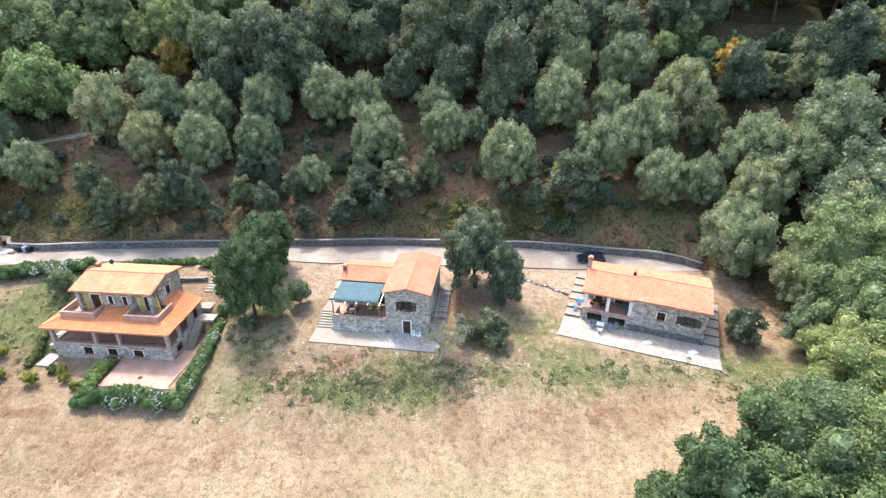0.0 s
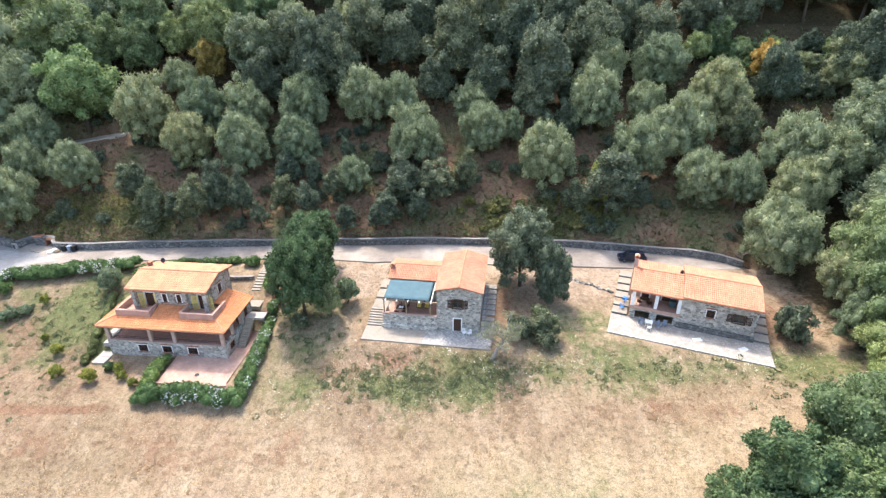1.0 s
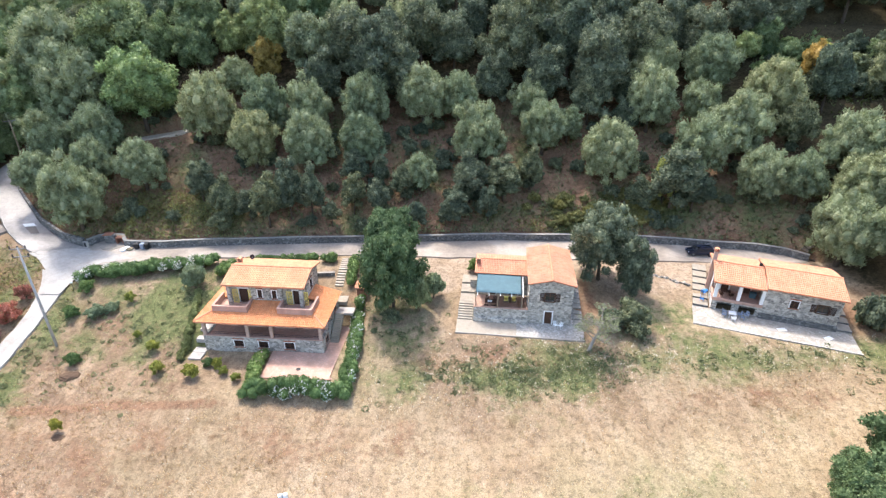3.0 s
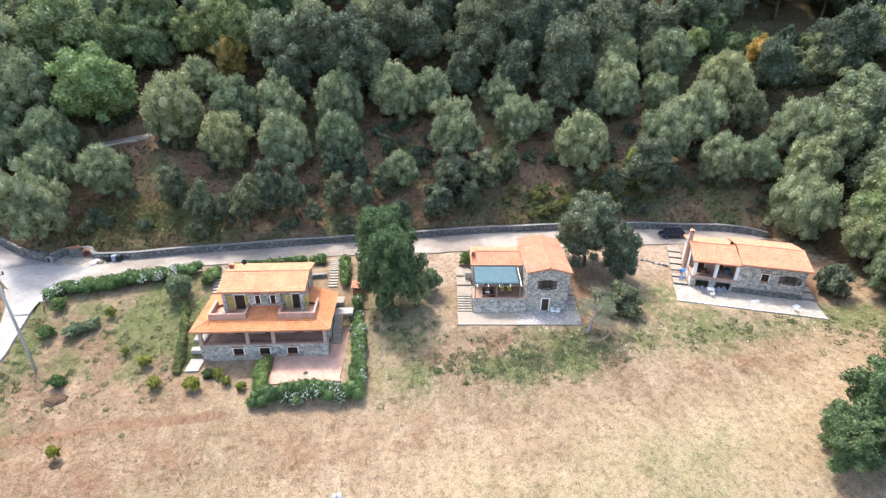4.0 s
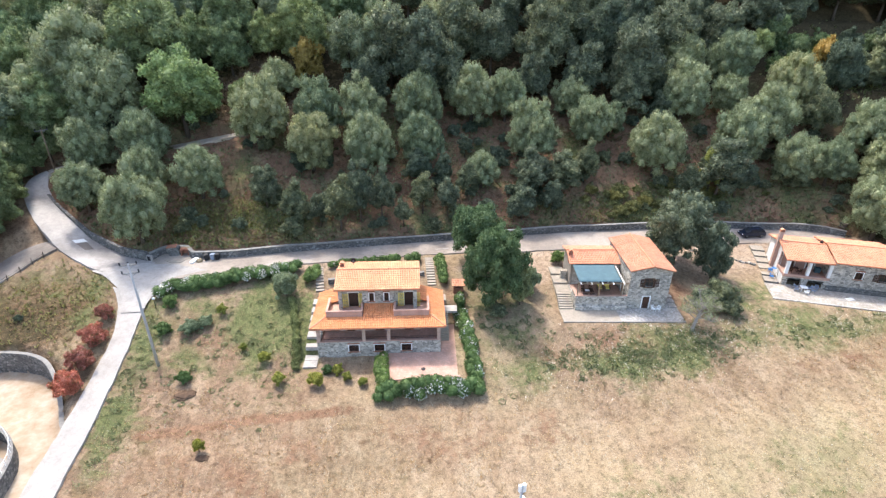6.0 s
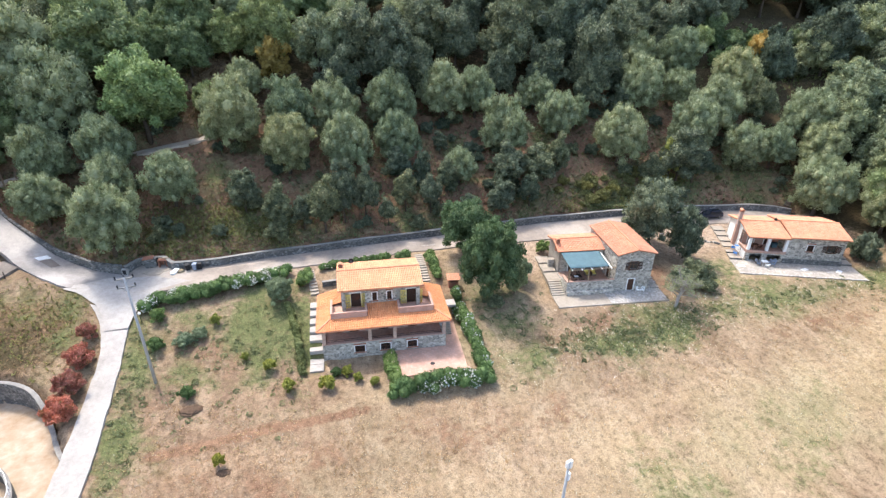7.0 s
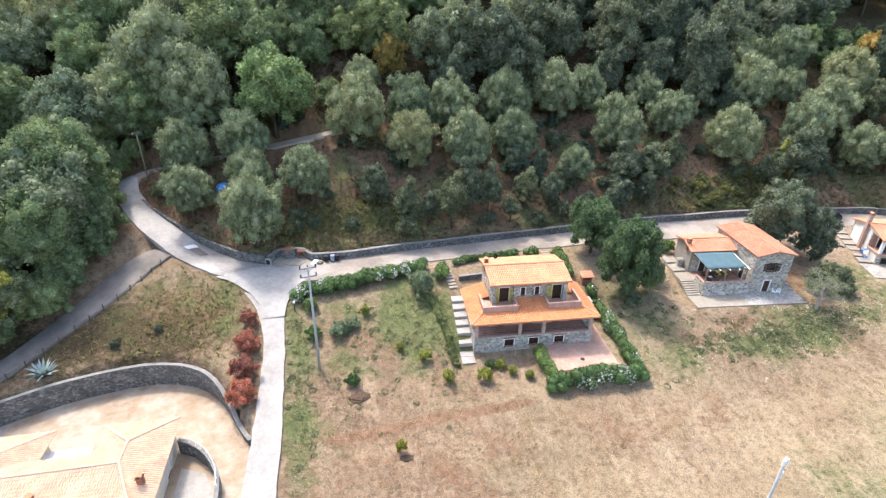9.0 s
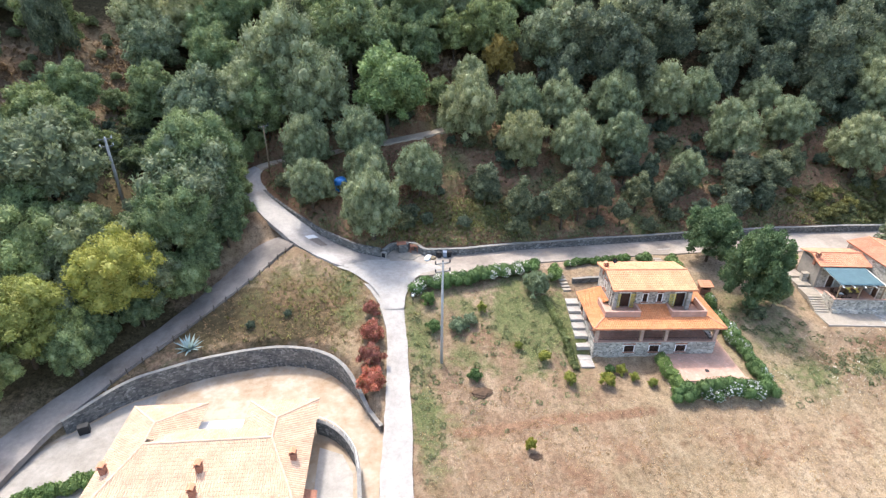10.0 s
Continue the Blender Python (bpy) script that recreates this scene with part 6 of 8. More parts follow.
    part("drain_cover", tube(bmesh.new(), ((14.6, -3.0, 0.0), (14.6, -3.0, 0.03)), (0.3, 0.3), 12), M["black"], p1, "dark round drain cover")
    s1 = thing("stairs", o, "grey stone steps up the side of the house", "stairs", kind="structure")
    steps(s1, pose(17.75, 2.9, 0), 13, 1.15, 0.29, 0.18, M["slab"])
    part("landing", box(bmesh.new(), 17.15, 19.7, 6.75, 8.3, 2.0, 2.36, 0.02), M["drive"], s1)
    s2 = thing("garden_pads", o, "row of pale stepping slabs beside the house", "paving", kind="structure")
    base = box(bmesh.new(), -1.8, 0.0, 0, 1.39, -0.6, 0, 0.02)
    first = None
    for n in range(8):
        v = -1.3 + n * 1.42
        q = o @ Vector((-0.6, v + 0.5, 0))
        m = pose(0.56, v, max(gz(q.x, q.y) + 4.45 + 0.27, -0.72))
        if first is None:
            first = part("slab", base, M["drive"], s2)
            first.matrix_basis = m
        else:
            shared("slab", first.data, s2, m)


def rail_mesh(u0, u1, v, z0, z1):
    bm = bmesh.new()
    for z in (z1, (z0 + z1) / 2):
        box(bm, u0, u1, v - 0.015, v + 0.015, z - 0.015, z + 0.015)
    return bm


# ---- tall gabled house with the awning ----
def house_awning():
    o = pose(-15.0, 58.4, -2.12, 0, 0, -8.3)
    h = thing("awning_house", o, "two-storey gabled stone house with a terrace under a blue awning", "house")
    st = M["stone"]
    part("front_wall", pierced(bmesh.new(), 5.85, 0.4, -0.6, 6.3, [(2.3, 3.3, 0.0, 2.0), (2.2, 3.4, 3.7, 4.95)], pose(7.5, 0, 0)), st, h)
    door(h, at_wall(10.3, 0, 0), 1.0, 2.0)
    win = window(h, at_wall(10.3, 0, 3.7), 1.2, 1.25, "open", "brown")
    part("right_wall", pierced(bmesh.new(), 9.5, 0.4, -0.6, 6.3, [(1.0, 1.9, 1.2, 2.3), (4.2, 5.1, 3.6, 4.8), (6.6, 7.5, 1.8, 3.8)], pose(13.35, 0.4, 0, 0, 0, 90)), st, h)
    window(h, at_wall(13.35, 1.85, 1.2, 90), 0.9, 1.1, "closed", "brick")
    window(h, at_wall(13.35, 5.05, 3.6, 90), 0.9, 1.2, "closed", "brick")
    window(h, at_wall(13.35, 7.45, 1.8, 90), 0.9, 2.0, "closed", "brick")
    part("left_wall", pierced(bmesh.new(), 9.5, 0.4, -0.6, 6.3, [(1.6, 2.5, 1.15, 3.2)], pose(7.9, 0.4, 0, 0, 0, 90)), M["stone"], h)
    door(h, at_wall(7.5, 2.45, 1.15, -90), 0.9, 2.05)
    part("back_wall", box(bmesh.new(), 7.5, 13.35, 9.9, 10.3, -0.6, 6.3), st, h)
    for v in (0.0, 9.9):
        bm = bmesh.new()
        a = [bm.verts.new((u, v + d, z)) for d in (0, 0.4) for u, z in ((7.5, 6.3), (13.35, 6.3), (10.425, 6.98))]
        bm.faces.new(a[:3]), bm.faces.new(a[3:][::-1])
        for i, j in ((0, 1), (1, 2), (2, 0)):
            bm.faces.new((a[i], a[j], a[j + 3], a[i + 3]))
        part("gable", bm, st, h)
    roof = new("main_roof")
    roof.parent = h
    p, ez, c = 0.235, 6.33, 10.425
    k = 1 / math.hypot(1, p)
    x0, x1, v0, v1 = 7.25, 13.6, -0.3, 10.6
    slope("left_tiles", (x0, v1, ez), (x0, v0, ez), (k, 0, p * k), lambda u: 0.0, lambda u: (c - x0) / k, roof, M["tile"], 11)
    slope("right_tiles", (x1, v0, ez), (x1, v1, ez), (-k, 0, p * k), lambda u: 0.0, lambda u: (x1 - c) / k, roof, M["tile"], 12)
    deck("left_deck", ((x0, v0, ez), (c, v0, ez + p * (c - x0)), (c, v1, ez + p * (c - x0)), (x0, v1, ez)), 0.12, M["fascia"], roof)
    deck("right_deck", ((c, v0, ez + p * (c - x0)), (x1, v0, ez), (x1, v1, ez), (c, v1, ez + p * (c - x0))), 0.12, M["fascia"], roof)
    ridge_tiles("ridge_tiles", (c, v0, ez + p * (c - x0) + 0.06), (c, v1, ez + p * (c - x0) + 0.06), roof)
    # lower wing
    part("wing_left_wall", pierced(bmesh.new(), 4.5, 0.35, -0.6, 4.9, [], pose(0.55, 4.9, 0, 0, 0, 90)), M["concrete"], h, "grey rendered side wall")
    part("wing_front_wall", pierced(bmesh.new(), 6.95, 0.35, 1.0, 4.8, [(1.4, 2.4, 1.15, 3.2), (4.3, 5.6, 1.15, 3.3)], pose(0.55, 4.9, 0)), st, h)
    door(h, at_wall(2.45, 4.9, 1.15), 1.0, 2.05)
    door(h, at_wall(5.5, 4.9, 1.15), 1.3, 2.15)
    part("wing_back_wall", box(bmesh.new(), 0.55, 7.5, 9.05, 9.4, -0.6, 5.0), st, h)
    wing = new("wing_roof")
    wing.parent = h
    q, wz = 0.33, 4.95
    kk = 1 / math.hypot(1, q)
    slope("front_tiles", (-0.2, 4.5, wz), (7.5, 4.5, wz), (0, kk, q * kk), lambda u: 0.0, lambda u: 2.7 / kk, wing, M["tile"], 13)
    q2 = 0.22
    k2 = 1 / math.hypot(1, q2)
    slope("back_tiles", (7.5, 9.7, wz + q * 2.7 - q2 * 2.5), (-0.2, 9.7, wz + q * 2.7 - q2 * 2.5), (0, -k2, q2 * k2), lambda u: 0.0, lambda u: 2.5 / k2, wing, M["tile"], 14)
    deck("front_deck", ((-0.2, 4.5, wz), (7.5, 4.5, wz), (7.5, 7.2, wz + q * 2.7), (-0.2, 7.2, wz + q * 2.7)), 0.12, M["fascia"], wing)
    deck("back_deck", ((-0.2, 7.2, wz + q * 2.7), (7.5, 7.2, wz + q * 2.7), (7.5, 9.7, wz + q * 2.7 - q2 * 2.5), (-0.2, 9.7, wz + q * 2.7 - q2 * 2.5)), 0.12, M["fascia"], wing)
    ridge_tiles("ridge_tiles", (-0.2, 7.2, wz + q * 2.7 + 0.05), (7.5, 7.2, wz + q * 2.7 + 0.05), wing)
    bm = bmesh.new()
    a = [bm.verts.new((u, v, z)) for u in (0.2, 0.55) for v, z in ((4.9, 4.85), (9.4, 5.2), (7.2, 5.7))]
    bm.faces.new(a[:3]), bm.faces.new(a[3:][::-1])
    for i, j in ((0, 1), (1, 2), (2, 0)):
        bm.faces.new((a[i], a[j], a[j + 3], a[i + 3]))
    part("wing_gable", bm, M["concrete"], h)
    chimney(h, pose(0.25, 6.3, 5.3), 0.5, 0.7)
    # terrace with its parapet
    part("terrace_wall", box(bmesh.new(), 0.0, 7.5, 0.0, 0.3, -0.6, 2.05), st, h)
    part("terrace_ledge", box(bmesh.new(), 0.0, 7.5, -0.5, 0.0, -0.6, 0.55, 0.02), st, h, "low stone ledge along the terrace")
    part("terrace_side_wall", box(bmesh.new(), 0.0, 0.3, 0.3, 2.4, -0.6, 2.05), st, h)
    part("terrace_side_wall", box(bmesh.new(), 0.0, 0.3, 2.4, 4.9, -0.6, 1.15), st, h)
    bm = box(bmesh.new(), -0.04, 7.5, -0.04, 0.34, 2.05, 2.12, 0.01)
    box(bm, -0.04, 0.34, 0.34, 2.4, 2.05, 2.12, 0.01)
    part("terrace_coping", bm, M["pink"], h)
    part("terrace_floor", box(bmesh.new(), 0.3, 7.5, 0.3, 4.9, 0.9, 1.15), M["terracotta"], h)
    # awning
    aw = new("awning")
    aw.parent = h
    n, verts, faces = 24, [], []
    for i in range(n + 1):
        for j in range(7):
            s, t = i / n, j / 6
            u, v = 0.25 + 6.2 * s, 0.1 + 4.5 * t
            sag = -0.10 * math.sin(math.pi * t) * (0.6 + 0.4 * math.sin(s * 19))
            verts.append((u, v, 4.45 + 0.42 * t + sag))
    for i in range(n):
        for j in range(6):
            a = i * 7 + j
            faces.append((a, a + 7, a + 8, a + 1))
    cloth = mesh("cloth", verts, faces, [M["canvas"]], aw, "blue-grey canvas", smooth_shade=True)
    cloth.modifiers.new("thick", "SOLIDIFY").thickness = 0.02
    for u in (0.25, 3.3, 6.6):
        part("post", box(bmesh.new(), u - 0.07, u + 0.07, 0.08, 0.22, 2.1, 4.06), M["timber"], aw)
    part("beam", box(bmesh.new(), 0.1, 7.5, 0.06, 0.2, 4.06, 4.2), M["timber"], aw)
    for n in range(5):
        u = 0.5 + n * 1.55
        part("rafter", box(bmesh.new(), u - 0.06, u + 0.06, -0.25, 4.7, -0.07, 0.07, m=Matrix.Translation((0, 0, 4.22)) @ Matrix.Rotation(radians(5.2), 4, "X")), M["white"], aw, "white-painted rafter")
    # patio, stairs and stepped paths
    p2 = thing("patio", o, "pale concrete and cobbled terrace with a raised edge", "patio", kind="structure")
    part("concrete", prism(bmesh.new(), ((-2.25, -0.02), (-2.2, -3.28), (6.0, -3.28), (6.0, -0.52), (0, -0.52), (0, -0.02)), -1.3, 0.0), M["slab"], p2)
    part("cobbles", prism(bmesh.new(), ((6.0, -0.52), (6.0, -3.28), (15.0, -3.28), (15.2, -0.02), (7.5, -0.02), (7.5, -0.52)), -1.3, 0.0), M["setts"], p2)
    part("edge", box(bmesh.new(), -2.25, 15.05, -3.5, -3.28, -1.5, 0.04, 0.02), M["concrete"], p2)
    s1 = thing("stairs", o, "broad pale steps up to the terrace", "stairs", kind="structure")
    steps(s1, pose(-1.15, -0.25, 0), 7, 2.1, 0.4, 0.165, M["slab"])
    for n in range(3):
        part("landing", box(bmesh.new(), -2.15, -0.02, 2.6 + n * 2.3, 4.86 + n * 2.3, 0.2, 1.17 + n * 0.27, 0.02), M["slab"], s1)
    s2 = thing("stepped_path", o, "stepped cobbled path up the side of the house", "path", kind="structure")
    steps(s2, pose(14.3, 0.0, 0.0), 9, 1.75, 1.08, 0.215, M["setts"])


# ---- long low house with the open porch ----
def house_porch():
    o = pose(18.7, 59.0, -1.4, 0, 0, -22.7)
    h = thing("porch_house", o, "long low stone house with an open pillared porch", "house")
    st = M["stone"]
    part("front_wall", pierced(bmesh.new(), 9.0, 0.4, -0.8, 4.75, [(3.1, 4.1, 2.3, 3.45), (6.3, 7.6, 2.3, 3.45)], pose(6.6, 0.4, 0)), st, h)
    window(h, at_wall(10.2, 0.4, 2.3), 1.0, 1.15, "closed")
    window(h, at_wall(13.55, 0.4, 2.3), 1.3, 1.15, "open", "brown")
    part("plinth", box(bmesh.new(), 6.4, 15.75, 0.12, 0.4, -0.8, 0.75, 0.03), M["dark_stone"], h, "projecting grey stone plinth")
    part("right_wall", pierced(bmesh.new(), 8.0, 0.4, -0.8, 4.75, [(1.4, 2.3, 2.2, 3.4), (5.0, 5.9, 1.4, 3.4)], pose(15.6, 0.8, 0, 0, 0, 90)), st, h)
    window(h, at_wall(15.6, 2.65, 2.2, 90), 0.9, 1.2, "closed")
    window(h, at_wall(15.6, 6.25, 1.4, 90), 0.9, 2.0, "closed")
    part("back_wall", box(bmesh.new(), 0.4, 15.6, 8.8, 9.2, -0.8, 4.5), st, h)
    part("left_wall", pierced(bmesh.new(), 5.3, 0.35, -0.8, 4.4, [(1.4, 2.3, 1.9, 3.3)], pose(0.7, 3.5, 0, 0, 0, 90)), M["white"], h, "white-painted side wall")
    window(h, at_wall(0.35, 5.35, 1.9, -90), 0.9, 1.4, "closed", "brick")
    part("porch_back_wall", pierced(bmesh.new(), 6.3, 0.3, 1.6, 4.5, [(1.2, 2.2, 1.7, 3.8), (3.9, 5.0, 1.7, 3.8)], pose(0.35, 3.5, 0)), M["pink"], h)
    door(h, at_wall(2.05, 3.5, 1.7), 1.0, 2.1)
    door(h, at_wall(4.8, 3.5, 1.7), 1.1, 2.1)
    part("porch_side_wall", box(bmesh.new(), 6.6, 7.0, 0.8, 3.5, -0.8, 4.7), st, h)
    part("porch_footing", box(bmesh.new(), 0.35, 6.6, 0.4, 0.75, -0.8, 0.0), st, h)
    for u0, u1 in ((0.35, 1.05), (2.95, 3.85), (5.95, 6.6)):
        part("porch_pier", box(bmesh.new(), u0, u1, 0.4, 0.75, 0.0, 1.25), st, h)
    part("porch_beam", box(bmesh.new(), 0.35, 6.6, 0.4, 0.75, 1.25, 1.5), st, h)
    part("porch_base_back", box(bmesh.new(), 0.35, 6.6, 2.4, 2.6, -0.8, 1.5), M["dark_stone"], h)
    part("porch_left_base", box(bmesh.new(), 0.35, 0.7, 0.75, 3.5, -0.8, 1.5), M["white"], h)
    part("porch_floor", box(bmesh.new(), 0.25, 6.6, 0.28, 3.5, 1.5, 1.7, 0.01), M["terracotta"], h)
    part("porch_curb", box(bmesh.new(), 0.22, 6.6, 0.24, 0.5, 1.7, 1.95, 0.01), M["pink"], h)
    part("porch_curb", box(bmesh.new(), 0.22, 0.5, 0.5, 3.5, 1.7, 1.95, 0.01), M["pink"], h)
    for u in (0.55, 3.5, 6.35):
        part("pillar", box(bmesh.new(), u - 0.22, u + 0.22, 0.34, 0.78, 1.95, 4.42, 0.02), M["white"], h, "white-plastered pillar")
    part("porch_beam", box(bmesh.new(), 0.3, 6.6, 0.36, 0.74, 4.3, 4.46), M["timber"], h)
    roof = new("porch_roof")
    roof.parent = h
    p = 0.22
    k = 1 / math.hypot(1, p)
    for owner, x0, x1, v0, ez, sd in (("porch_roof", -0.05, 6.55, 0.0, 4.52, 21), ("main_roof", 6.55, 15.95, -0.12, 4.86, 31)):
        r = roof if owner == "porch_roof" else new(owner)
        r.parent = h
        run, v1 = 4.6 - v0, 9.35
        top = ez + p * run
        slope("front_tiles", (x0, v0, ez), (x1, v0, ez), (0, k, p * k), lambda u: 0.0, lambda u, run=run: run / k, r, M["tile"], sd)
        slope("back_tiles", (x1, v1, top - p * (v1 - 4.6)), (x0, v1, top - p * (v1 - 4.6)), (0, -k, p * k), lambda u: 0.0, lambda u, e=(v1 - 4.6) / k: e, r, M["tile"], sd + 1)
        deck("front_deck", ((x0, v0, ez), (x1, v0, ez), (x1, 4.6, top), (x0, 4.6, top)), 0.14, M["fascia"], r)
        deck("back_deck", ((x0, 4.6, top), (x1, 4.6, top), (x1, v1, top - p * (v1 - 4.6)), (x0, v1, top - p * (v1 - 4.6))), 0.14, M["fascia"], r)
        ridge_tiles("ridge_tiles", (x0, 4.6, top + 0.05), (x1, 4.6, top + 0.05), r)
        part("gutter", tube(bmesh.new(), ((x0, v0 - 0.07, ez - 0.07), (x1, v0 - 0.07, ez - 0.07)), (0.065, 0.065), 6), M["fascia"], r)
    for x, z0, z1 in ((0.35, 4.35, 5.3), (15.25, 4.7, 5.7)):
        bm = bmesh.new()
        a = [bm.verts.new((u, v, z)) for u in (x, x + 0.35) for v, z in ((0.6, z0), (9.2, z0), (4.6, z1))]
        bm.faces.new(a[:3]), bm.faces.new(a[3:][::-1])
        for i, j in ((0, 1), (1, 2), (2, 0)):
            bm.faces.new((a[i], a[j], a[j + 3], a[i + 3]))
        part("gable", bm, M["white"] if x < 1 else st, h)
    chimney(h, pose(0.1, 5.2, 5.4), 0.55, 1.5, "pier")
    part("stack_foot", box(bmesh.new(), -0.2, 0.4, 4.9, 5.5, -0.8, 4.5), M["pink"], h)
    part("roof_vent", tube(bmesh.new(), ((6.2, 5.6, 5.0), (6.2, 5.6, 5.75), (6.2, 5.6, 5.9)), (0.22, 0.22, 0.1), 8), M["black"], h, "dark roof vent")
    p3 = thing("patio", o, "pale cobbled terrace along the stone house", "patio", kind="structure")
    part("cobbles", prism(bmesh.new(), ((-2.0, 0.38), (-2.0, -4.25), (17.7, -4.1), (17.6, 0.4), (15.6, 0.4), (15.6, 0.1), (6.4, 0.1), (6.4, 0.38)), -1.6, 0.0), M["pavers"], p3)
    part("edge", prism(bmesh.new(), ((-2.05, -4.25), (-2.05, -4.5), (17.75, -4.35), (17.75, -4.1)), -1.8, 0.03), M["setts"], p3)
    for u, v in ((7.9, -2.3), (12.9, -2.3), (0.3, -3.0)):
        part("pale_slab", box(bmesh.new(), u - 0.55, u + 0.55, v - 0.35, v + 0.35, 0.004, 0.03, 0.008), M["drive"], p3, "white repair slab")
    s3 = thing("stepped_path", o, "stepped concrete path with dark risers beside the porch", "path", kind="structure")
    steps(s3, pose(-0.95, 0.4, 0.08), 6, 2.0, 1.75, 0.24, M["slab"])
    for n in range(6):
        part("riser", box(bmesh.new(), -1.97, 0.06, 0.36 + 1.75 * n, 0.398 + 1.75 * n, 0.24 * n + 0.08, 0.24 * n + 0.29), M["dark_stone"], s3)
    s4 = thing("stepped_path", o, "stepped concrete path at the end of the stone house", "path", kind="structure")
    steps(s4, pose(16.65, 0.42, 0.1), 5, 1.9, 1.75, 0.22, M["concrete"])
    for n in range(5):
        part("riser", box(bmesh.new(), 15.72, 17.6, 0.38 + 1.75 * n, 0.415 + 1.75 * n, 0.22 * n + 0.1, 0.22 * n + 0.29), M["dark_stone"], s4)


# ---- pale villa in the walled yard ----
def villa():
    o = pose(-108.2, 36.0, YARD_Z, 0, 0, -3.0)
    h = thing("villa", o, "cream villa with pale tiled hip roofs and brick chimneys", "house")
    pl, tl = M["plaster"], M["pale_tile"]
    # plan: main block, and two wings towards the hill
    part("main_wall", box(bmesh.new(), 0.6, 19.5, 1.3, 10.4, 0, 3.65), pl, h)
    part("wing_wall", box(bmesh.new(), 0.6, 7.1, 10.4, 14.7, 0, 3.65), pl, h)
    part("wing_wall", box(bmesh.new(), 13.3, 19.5, 10.4, 14.7, 0, 3.65), pl, h)
    roof = new("roof")
    roof.parent = h
    P, z = 0.32, 3.8
    k = 1 / math.hypot(1, P)
    x0, x1, y0, ym, half = -0.2, 20.3, 0.4, 8.8, 3.9
    topz = z + P * half
    reach = ym - y0
    run = topz - z
    pv = run / reach
    kv = 1 / math.hypot(1, pv)
    # long slope to the valley, short one to the terrace between the wings
    slope("valley_tiles", (x0, y0, z), (x1, y0, z), (0, kv, pv * kv), lambda u: 0.0, lambda u: min(1.0, u / half, (x1 - x0 - u) / half) * reach / kv, roof, tl, 41)
    deck("deck", ((x0, y0, z), (x1, y0, z), (x1 - half, ym, topz), (x0 + half, ym, topz)), 0.14, pl, roof)
    e, ez = 11.0, topz - P * 2.2
    a, b = x0 + 8.0 - 1.7, x1 - 7.7 + 1.7
    slope("terrace_tiles", (b + 2.2, e, ez), (a - 2.2, e, ez), (0, -k, P * k), lambda u: max(0.0, 2.2 - u, u - (b - a + 2.2)) / k, lambda u: 2.2 / k, roof, tl, 42)
    deck("deck", ((a, e, ez), (b, e, ez), (b + 2.2, ym, topz), (a - 2.2, ym, topz)), 0.1, pl, roof)
    # wings: ridges running towards the hill, hipped at their ends
    for out, inn, end, sd in ((x0, x0 + 8.0, 15.5, 43), (x1, x1 - 7.7, 15.4, 47)):
        way = 1 if inn > out else -1
        hw = half
        c = out + way * hw
        wide = abs(inn - out)
        rise = lambda u, n=end - y0: min(u * half / reach, half, n - u) / k
        if way > 0:
            slope("outer_tiles", (out, end, z), (out, y0, z), (k, 0, P * k), lambda u: 0.0, lambda u, n=end - y0, f=rise: f(n - u), roof, tl, sd)
            slope("inner_tiles", (inn, ym + 0.6, z), (inn, end, z), (-k, 0, P * k), lambda u: 0.0, lambda u, n=end - ym - 0.6: min(n - u, wide - hw) / k, roof, tl, sd + 1)
            slope("hip_end_tiles", (inn, end, z), (out, end, z), (0, -k, P * k), lambda u: 0.0, lambda u: min(u, wide - u, hw) / k, roof, tl, sd + 2)
        else:
            slope("outer_tiles", (out, y0, z), (out, end, z), (-k, 0, P * k), lambda u: 0.0, rise, roof, tl, sd)
            slope("inner_tiles", (inn, end, z), (inn, ym + 0.6, z), (k, 0, P * k), lambda u: 0.0, lambda u: min(u, wide - hw) / k, roof, tl, sd + 1)
            slope("hip_end_tiles", (out, end, z), (inn, end, z), (0, -k, P * k), lambda u: 0.0, lambda u: min(u, wide - u, hw) / k, roof, tl, sd + 2)
        deck("deck", ((out, y0, z), (out, end, z), (c, end - hw, topz), (c, ym, topz)), 0.14, pl, roof)
        deck("deck", ((inn, ym + 0.6, z), (inn, end, z), (c, end - hw, topz), (c, ym + 0.6, topz)), 0.14, pl, roof)
        deck("deck", ((out, end, z), (inn, end, z), (c, end - hw, topz)), 0.14, pl, roof)
        ridge_tiles("ridge_tiles", (c, ym, topz + 0.06), (c, end - hw, topz + 0.06), roof, M["pale_ridge"])
        ridge_tiles("hip_tiles", (out, end, z + 0.06), (c, end - hw, topz + 0.06), roof, M["pale_ridge"])
        ridge_tiles("hip_tiles", (inn, end, z + 0.06), (c, end - hw, topz + 0.06), roof, M["pale_ridge"])
        ridge_tiles("hip_tiles", (out, y0, z + 0.06), (c, ym, topz + 0.06), roof, M["pale_ridge"])
    ridge_tiles("ridge_tiles", (x0 + half, ym, topz + 0.06), (x1 - half, ym, topz + 0.06), roof, M["pale_ridge"])
    for x, y, zz in ((18.9, 6.6, 4.3), (10.2, 5.5, 4.6), (10.3, 3.0, 4.3), (0.9, 6.2, 4.2)):
        chimney(h, pose(x, y, zz), 0.55, 0.85)
    part("terrace_floor", box(bmesh.new(), 7.1, 13.3, 10.4, 14.0, 2.4, 2.6), M["white"], h, "white terrace between the wings")
    part("terrace_wall", box(bmesh.new(), 7.1, 13.3, 13.8, 14.0, 0, 2.4), pl, h)
    window(h, at_wall(19.5, 10.9, 0.4, 90), 0.9, 2.0, "closed")
